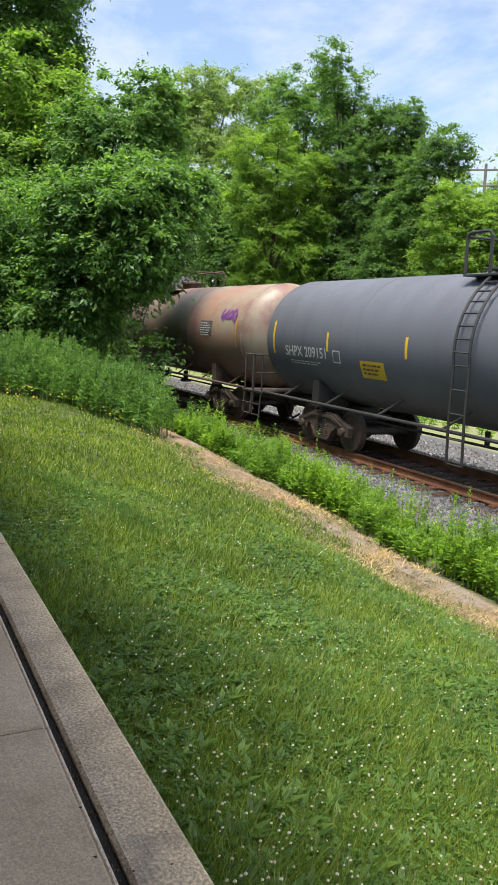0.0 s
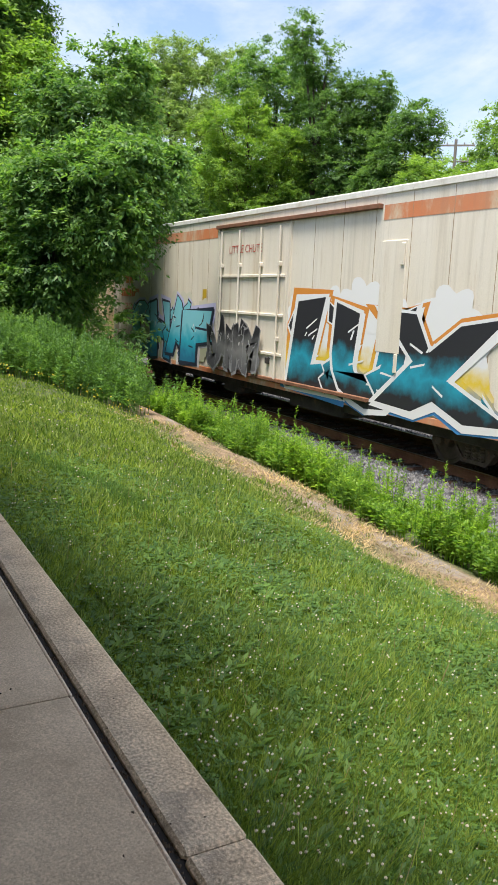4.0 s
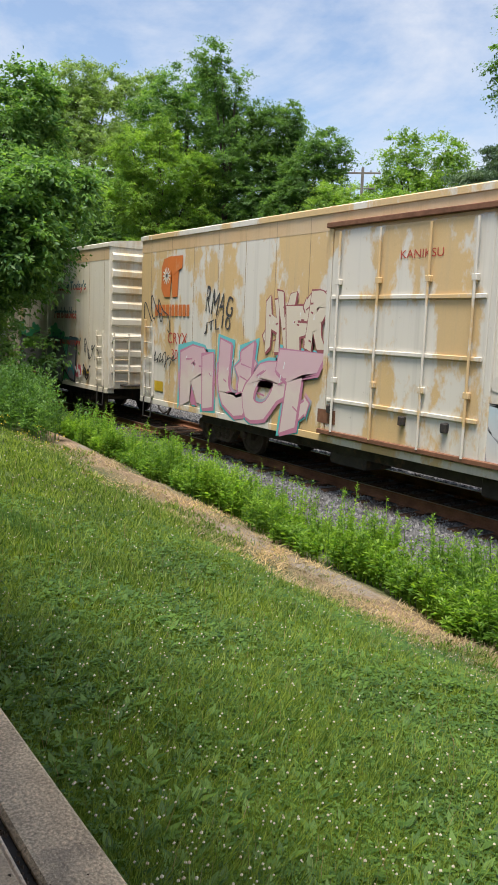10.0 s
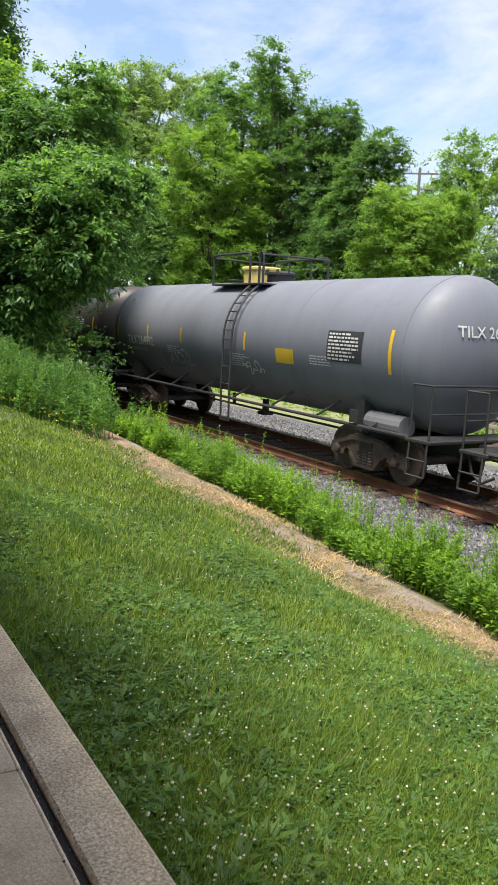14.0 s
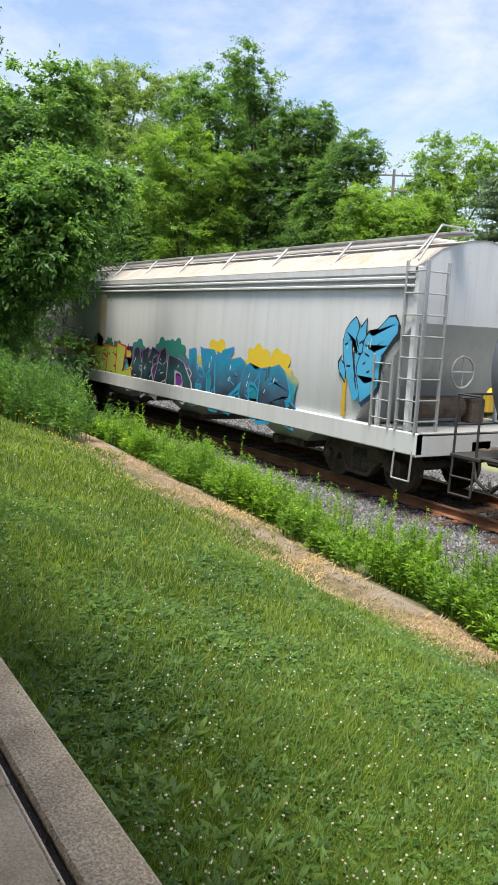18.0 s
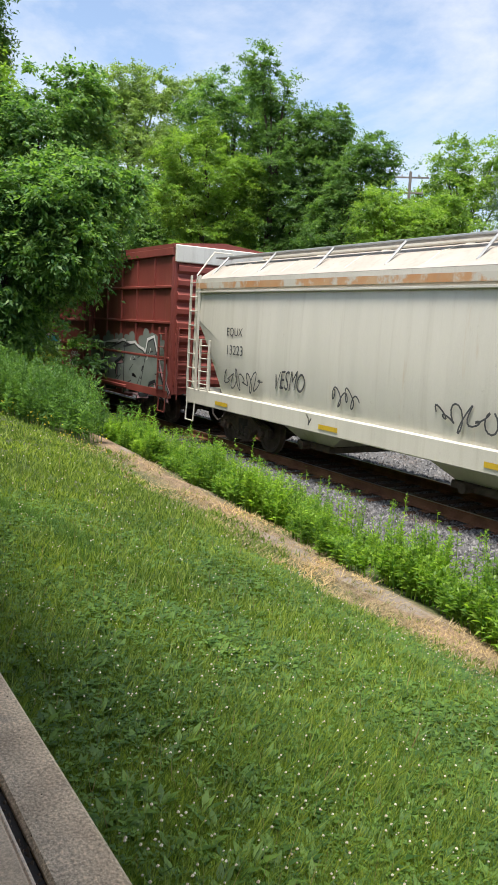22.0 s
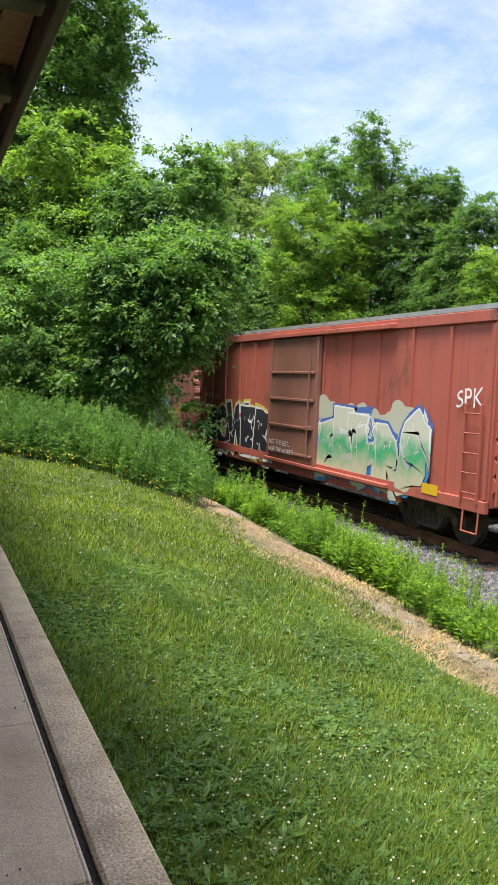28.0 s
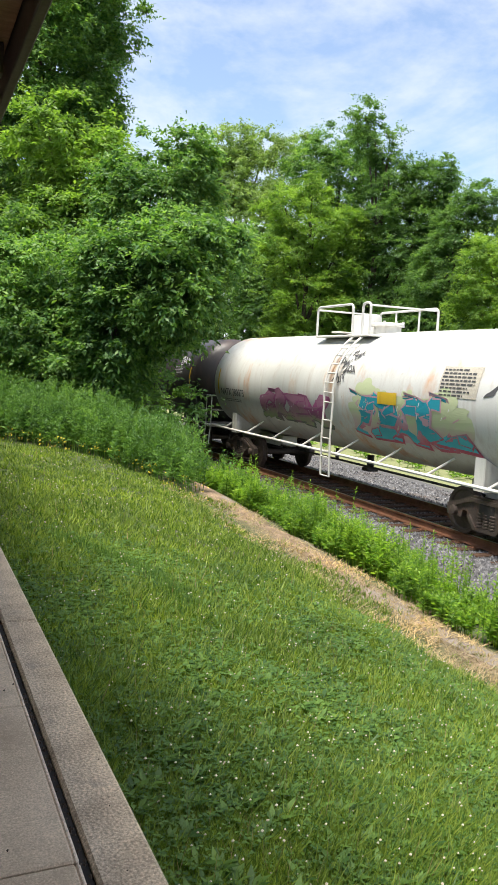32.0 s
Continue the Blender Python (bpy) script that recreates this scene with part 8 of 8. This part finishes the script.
def conifer(x, y, top, spread):
    z0 = float(height(x, y))
    rng = np.random.default_rng(int(-x * 7))
    t = thing("conifer", "blue-green conifer with layered branches", "tree", at=(x, y, z0))
    part("trunk", Shape().rod((0, 0, -0.1), (0, 0, top - z0), 0.22, 9, 0.03), BARK, t)
    cs = []
    z = 1.2
    while z < top - z0:
        f = 1 - z / (top - z0)
        r = spread * (0.25 + 0.75 * f)
        s = Shape()
        for k in range(7):
            a = rng.uniform(0, 6.28)
            e = (r * math.cos(a), r * math.sin(a), z - 0.1 * r)
            s.rod((0, 0, z), e, 0.035, 5, 0.01)
            for q in range(int(9 + 10 * f)):
                g = rng.uniform(0.2, 1.0)
                cs.append((e[0] * g + rng.normal(0, 0.2), e[1] * g + rng.normal(0, 0.2), z - 0.1 * r * g + rng.normal(0, 0.07)))
        part("branch_whorl", s, BARK, t)
        z += 0.48
    v = leaves(rng, np.array(cs), np.array([0.22, 0.22, 0.07]), 16, 0.16, 0.6, 0.16)
    part("crown", tri_mesh("crown", v, 4, LEAF_PINE), None, t)


conifer(-24.6, 18.0, 10.2, 3.2)
conifer(-20.5, 18.6, 11.5, 3.6)
conifer(-28.6, 24.5, 13.0, 3.4)


def build_weeds():
    """Tall leafy weeds along the ditch and as a hedge at the lawn's end."""
    rng = np.random.default_rng(12)

    def stand(xs, ys, hs, per, size, name, material, label):
        out, stems = [], []
        for x, y, h in zip(xs, ys, hs):
            z0 = float(height(x, y))
            lean = rng.normal(0, 0.07, 2)
            k = np.sort(rng.uniform(0.12, 1.0, per)) ** 0.8
            a = rng.uniform(0, 6.28, per)
            c = np.stack([x + lean[0] * k * h, y + lean[1] * k * h, z0 + k * h], -1) + rng.normal(0, 0.012, (per, 3))
            rise = rng.uniform(0.05, 0.7, per) + 0.75 * k
            d = unit(np.stack([np.cos(a), np.sin(a), rise], -1))
            s = size * rng.uniform(0.6, 1.3, (per, 1)) * (1.15 - 0.6 * k[:, None])
            w = np.stack([-np.sin(a), np.cos(a), rng.normal(0, 0.3, per)], -1) * s * 0.27
            tip = c + d * s * 2.1
            tip[:, 2] -= 0.6 * s[:, 0]
            out.append(np.stack([c, c + d * s - w, tip, c + d * s + w], 1))
            b = np.array([x, y, z0])
            e = np.array([x + lean[0] * h, y + lean[1] * h, z0 + h])
            q = np.array([0.006, 0.005, 0])
            stems.append(np.stack([b - q, b + q, e + q * 0.3, e - q * 0.3])[None])
        v = np.concatenate(out + stems)
        tagged(new(name, tri_mesh(name, v, 4, material)), label, "weeds", kind="stuff")

    # clumps of one kind of plant, each with its own height
    n = 4300
    kx, ky = rng.uniform(-16.5, 8.0, 260), rng.uniform(0, 1, 260)
    kh = 0.3 + 0.7 * rng.uniform(0, 1, 260) ** 1.5
    pick = rng.integers(0, 260, n)
    xs = kx[pick] + rng.normal(0, 0.16, n)
    y1 = -4.82 - 0.03 * (np.minimum(xs, 0) + 8) + 0.22 * np.sin(xs * 1.9)
    ys = y1 + np.clip(ky[pick] + rng.normal(0, 0.09, n), 0, 1.1) * (1.15 + 0.3 * np.sin(xs * 1.3) - 0.035 * (np.minimum(xs, -1) + 9))
    hs = kh[pick] * rng.uniform(0.65, 1.15, n) * np.clip(0.6 + 0.7 * (ys - y1), 0.5, 1)
    stand(xs, ys, np.clip(hs, 0.12, 0.95), 44, 0.053, "roadside_weeds", WEED_LEAF, "bright green leafy weeds between path and ballast")
    n = 60
    xs = rng.uniform(-15, -2, n)
    ys = rng.uniform(-4.5, -3.4, n)
    stand(xs, ys, rng.uniform(0.6, 1.1, n), 50, 0.045, "tall_weeds", WEED_LEAF, "tall thin weed stalks above the others")
    n = 1700
    f = rng.uniform(0, 1, n)
    bx, by = -13.4 - 3.8 * f, -5.7 - 3.4 * f
    back = rng.uniform(0, 1, n)
    xs, ys = bx - 5.5 * back, by + 1.5 * back * (1 - f) + rng.normal(0, 0.2, n)
    tall = 1.0 + 0.16 * np.sin(xs * 2.3 + ys) * np.sin(ys * 3.1) + rng.normal(0, 0.14, n)
    stand(xs, ys, np.clip(tall, 0.5, 1.45) * np.clip(0.55 + 4 * back, 0, 1.12), 42, 0.068, "weed_hedge", WEED_DARK, "tall bank of grey-green weeds at the lawn's end")
    n = 700
    xs, ys = rng.uniform(-40, -16, n), rng.uniform(-5.2, -3.1, n)
    stand(xs, ys, rng.uniform(0.6, 1.2, n), 30, 0.08, "trackside_weeds", WEED_DARK, "weeds under the trees beside the track")
    n = 500
    xs, ys = rng.uniform(-45, -5, n), rng.uniform(6.5, 10.5, n)
    stand(xs, ys, rng.uniform(0.15, 0.5, n), 20, 0.12, "far_weeds", WEED_LEAF, "low weeds on the far side of the track")


build_weeds()


def build_yellow_flowers():
    rng = np.random.default_rng(31)
    n = 130
    f = rng.uniform(0, 1, n)
    x, y = -13.0 - 3.9 * f + rng.normal(0, 0.15, n), -5.75 - 3.3 * f + rng.normal(0, 0.15, n)
    z = height(x, y) + rng.uniform(0.05, 0.3, n)
    v = leaves(rng, np.stack([x, y, z], -1), 0.02, 2, 0.016, 0.9, 0.8)
    tagged(new("yellow_flowers", tri_mesh("yellow_flowers", v, 4, YELLOW_FLOWER)), "small yellow flowers at the foot of the weeds", "flowers", kind="stuff")


build_yellow_flowers()


def build_far_side():
    """A low rail fence and a parked yellow machine beyond the track."""
    fence = thing("fence", "low weathered wooden rail fence beyond the track", "fence", at=(0, 0, 0))
    grey = surface("fence_wood", (0.36, 0.32, 0.26), (0.25, 0.22, 0.18), 3, 0.9, stretch=(0.5, 4, 4))
    post = Shape().box(-0.07, 0.07, -0.07, 0.07, -0.1, 0.95, 0.01).mesh("post", grey)
    for k in range(18):
        p = part("post", post, None, fence)
        p.location = (-44 + 2.4 * k, 8.9, -0.5)
    for z in (0.0, 0.32):
        part("rail", Shape().box(-44.2, -3.0, 8.82, 8.86, z - 0.06, z + 0.06, 0.008), grey, fence)
    x, y, z0 = -21.6, 12.6, -0.5
    m = thing("track_machine", "parked yellow track maintenance machine with a glazed cab", "machine", at=(x, y, z0))
    yel = paint("machine_yellow", (0.55, 0.36, 0.03), (0.46, 0.3, 0.03), (0.2, 0.13, 0.05), (0.6, 0.75))
    glass = surface("cab_glass", (0.10, 0.12, 0.12), (0.07, 0.08, 0.08), 2, 0.12)
    part("chassis", Shape().box(-2.4, 2.4, -1.0, 1.0, 0.7, 1.5, 0.05), yel, m)
    cab = part("cab", Shape().box(-0.8, 1.1, -0.95, 0.95, 1.5, 4.2, 0.06).box(-0.95, 1.25, -1.1, 1.1, 4.2, 4.38, 0.04), yel, m)
    part("cab_window", Shape().box(-0.55, 0.85, -0.965, -0.955, 3.1, 3.95, 0.002), glass, cab)
    part("cab_window", Shape().box(1.105, 1.115, -0.7, 0.7, 3.1, 3.95, 0.002), glass, cab)
    part("engine_cover", Shape().box(-2.3, -0.85, -0.9, 0.9, 1.5, 2.6, 0.08), yel, m)
    for dx in (-1.7, 1.7):
        for dy in (-0.95, 0.95):
            part("wheel", Shape().lathe([(dy - 0.18, 0.3), (dy - 0.18, 0.55), (dy + 0.18, 0.55), (dy + 0.18, 0.3)], 'y', (dx, 0, 0.55), 18), STEEL_DARK, m)


build_far_side()


def build_lawn():
    rng = np.random.default_rng(21)

    def around(n, r0, r1, y0, y1):
        a = np.radians(rng.uniform(8, 89.5, n * 3))
        r = np.exp(rng.uniform(math.log(r0), math.log(r1), n * 3))
        x, y = -r * np.sin(a) + 0.1, -10.6 + r * np.cos(a)
        edge = 0.35 * np.sin(x * 1.3) + 0.12 * np.sin(x * 4.7)
        ok = (y > y0) & (y < y1 + edge + np.clip(rng.normal(0, 0.16, n * 3), -0.5, 0.25)) & ((y + 9.3) > -0.9 * (x + 17.2) - 60 * (x > -13))
        ok &= (x > -13.2) | (y < -5.7 + 0.895 * (x + 13.4))
        i = np.nonzero(ok)[0][:n]
        return x[i], y[i], r[i]

    def blades(n, r0, y0, y1, high, wide, lean, name, material, label, category="grass", r1=18.5, tuft=1):
        x, y, r = around(n // tuft, r0, r1, y0, y1)
        m = n // tuft // 7
        bx, by = rng.uniform(-0.6, 11.0, m), rng.uniform(max(y0, -9.92), y1, m)
        x, y, r = np.r_[x, bx], np.r_[y, by], np.r_[r, np.full(m, 6.0)]
        big = rng.uniform(0.55, 1.3, len(x))
        x, y, r, big = (np.repeat(q, tuft) for q in (x, y, r, big))
        n = len(x)
        t = rng.uniform(0, 6.28, n)
        out = np.abs(rng.normal(0, 0.018, n)) * np.clip(r / 3, 0.8, 2.5) * (tuft > 1)
        x, y = x + out * np.cos(t), y + out * np.sin(t)
        z = height(x, y)
        h = big * high * rng.uniform(0.45, 1.25, n) * (1 + 0.25 * np.sin(x * 2.1) * np.sin(y * 2.7))
        w = wide * np.clip(r / 2.6, 0.8, 4.0) * rng.uniform(0.7, 1.3, n)
        a = t + 1.57 + rng.normal(0, 0.6, n)
        l = lean * h * rng.uniform(0.2, 1.3, n)
        b = np.stack([x, y, z - 0.005], -1)
        s = np.stack([np.cos(a) * w, np.sin(a) * w, 0 * w], -1)
        mid = b + np.stack([np.cos(t) * l * 0.35, np.sin(t) * l * 0.35, h * 0.6], -1)
        tip = b + np.stack([np.cos(t) * l, np.sin(t) * l, h], -1)
        v = np.stack([b - s * 1.3, mid * 0.2 + b * 0.8 + s * 1.3, tip], 1)
        tagged(new(name, tri_mesh(name, v, 3, material)), label, category, kind="stuff")

    blades(440000, 1.3, -9.92, -5.75, 0.06, 0.0021, 0.8, "lawn_grass", GRASS, "uncut green lawn grass with seed stalks", tuft=8)
    blades(16000, 1.3, -9.92, -6.0, 0.055, 0.0036, 1.2, "broad_grass", CLOVER, "broad-bladed crabgrass in the lawn", r1=9.0, tuft=8)
    blades(1800, 1.5, -9.9, -5.7, 0.15, 0.0006, 0.3, "grass_stalks", STRAW, "thin dry grass stalks above the lawn")
    blades(80000, 4.0, -6.3, -4.75, 0.045, 0.0013, 2.2, "dry_grass", STRAW, "dry straw-coloured grass along the path", tuft=4)
    blades(9000, 4.0, -5.9, -4.9, 0.05, 0.0014, 1.2, "path_grass", GRASS, "sparse green tufts in the worn path", tuft=10)
    # a crescent of taller, darker grass
    n = 2600
    f = rng.uniform(0, 1, n)
    x = -7.3 + 2.1 * f + rng.normal(0, 0.12, n)
    y = -9.35 + 0.55 * f + 0.35 * np.sin(3.1 * f) + rng.normal(0, 0.07, n)
    h, t, w = rng.uniform(0.04, 0.11, n), rng.uniform(0, 6.28, n), rng.uniform(0.002, 0.0045, n)
    b = np.stack([x, y, height(x, y)], -1)
    d = np.stack([-np.sin(t) * w, np.cos(t) * w, 0 * w], -1)
    tip = b + np.stack([np.cos(t) * h * 0.5, np.sin(t) * h * 0.5, h], -1)
    tagged(new("tall_grass", tri_mesh("tall_grass", np.stack([b - d, b + d, tip], 1), 3, CLOVER)), "crescent of taller dark grass in the lawn", "grass", kind="stuff")
    # clover
    x, y, r = around(46000, 1.3, 8.0, -9.92, -5.9)
    m = 0.5 + 0.3 * np.sin(x * 1.1 + 0.5) * np.sin(y * 1.7) + 0.3 * np.sin(x * 3.3 + y * 2.1) * np.sin(y * 5.1) > rng.uniform(0, 1, len(x)) * 0.9
    x, y, r = x[m], y[m], r[m]
    n = len(x)
    z = height(x, y) + rng.uniform(0.012, 0.045, n)
    out = []
    base = rng.uniform(0, 6.28, n)
    for k in range(3):
        a = base + k * 2.094
        s = 0.0105 * np.clip(r / 2.6, 0.85, 1.9) * rng.uniform(0.7, 1.3, n)
        c = np.stack([x, y, z], -1)
        d = np.stack([np.cos(a), np.sin(a), rng.uniform(-0.2, 0.35, n)], -1) * s[:, None]
        e = np.stack([-np.sin(a), np.cos(a), 0 * a], -1) * s[:, None] * 0.62
        out.append(np.stack([c, c + d * 1.7 - e * 1.2, c + d * 1.7 + e * 1.2], 1))
    tagged(new("clover", tri_mesh("clover", np.concatenate(out), 3, CLOVER)), "clover leaves in the lawn", "clover", kind="stuff")
    # broad plantain leaves
    x, y, r = around(750, 1.4, 6.0, -9.9, -6.4)
    out = []
    for px, py in zip(x, y):
        pz = float(height(px, py))
        for k in range(8):
            a, s = rng.uniform(0, 6.28), rng.uniform(0.02, 0.055)
            d, e = np.array([math.cos(a), math.sin(a), 0.55]) * s, np.array([-math.sin(a), math.cos(a), 0]) * s * 0.24
            c = np.array([px, py, pz + 0.02])
            out.append([c, c + d * 0.8 - e, c + d * 1.6 - [0, 0, s * 0.25], c + d * 0.8 + e])
    tagged(new("plantain", tri_mesh("plantain", np.array(out), 4, CLOVER)), "broad-leaved lawn weeds", "weeds", kind="stuff")
    # clover flowers
    x, y, r = around(1900, 1.5, 16.0, -9.9, -5.7)
    s = Shape()
    for px, py, pr in zip(x, y, r):
        pz = float(height(px, py)) + rng.uniform(0.06, 0.11)
        q = 0.0056 * min(1.7, max(1.0, pr / 5)) * rng.uniform(0.5, 1.2)
        s.add([(px + q, py, pz), (px - q, py, pz), (px, py + q, pz), (px, py - q, pz), (px, py, pz + q), (px, py, pz - q)], [(0, 2, 4), (2, 1, 4), (1, 3, 4), (3, 0, 4), (2, 0, 5), (1, 2, 5), (3, 1, 5), (0, 3, 5)])
    me = bpy.data.meshes.new("clover_flowers")
    me.from_pydata(s.v, [], s.f)
    me.materials.append(FLOWER)
    tagged(new("clover_flowers", me), "small white clover flowers in the lawn", "flowers", kind="stuff")


build_lawn()


def build_pole():
    x, y, z0, top = -39.3, 24.2, -0.5, 13.1
    t = thing("utility_pole", "weathered wooden utility pole with crossarms", "utility pole", at=(x, y, z0))
    t.rotation_euler[2] = radians(48)
    grey = surface("pole_wood", (0.26, 0.23, 0.2), (0.18, 0.16, 0.14), 3, 0.9, stretch=(4, 4, 0.4))
    part("pole", Shape().rod((0, 0, -0.2), (0, 0, top - z0), 0.13, 10, 0.09), grey, t)
    for dz, w in ((0.35, 1.15), (1.3, 0.9)):
        arm = part("crossarm", Shape().box(-w, w, -0.05, 0.05, top - z0 - dz - 0.05, top - z0 - dz + 0.05, 0.01), grey, t)
        for d in (-w + 0.1, -w * 0.45, w * 0.45, w - 0.1):
            part("insulator", Shape().lathe([(top - z0 - dz + 0.06, 0.03), (top - z0 - dz + 0.14, 0.055), (top - z0 - dz + 0.2, 0.03)], 'z', (d, 0, 0), 8), GALV, arm)


build_pole()

motions()
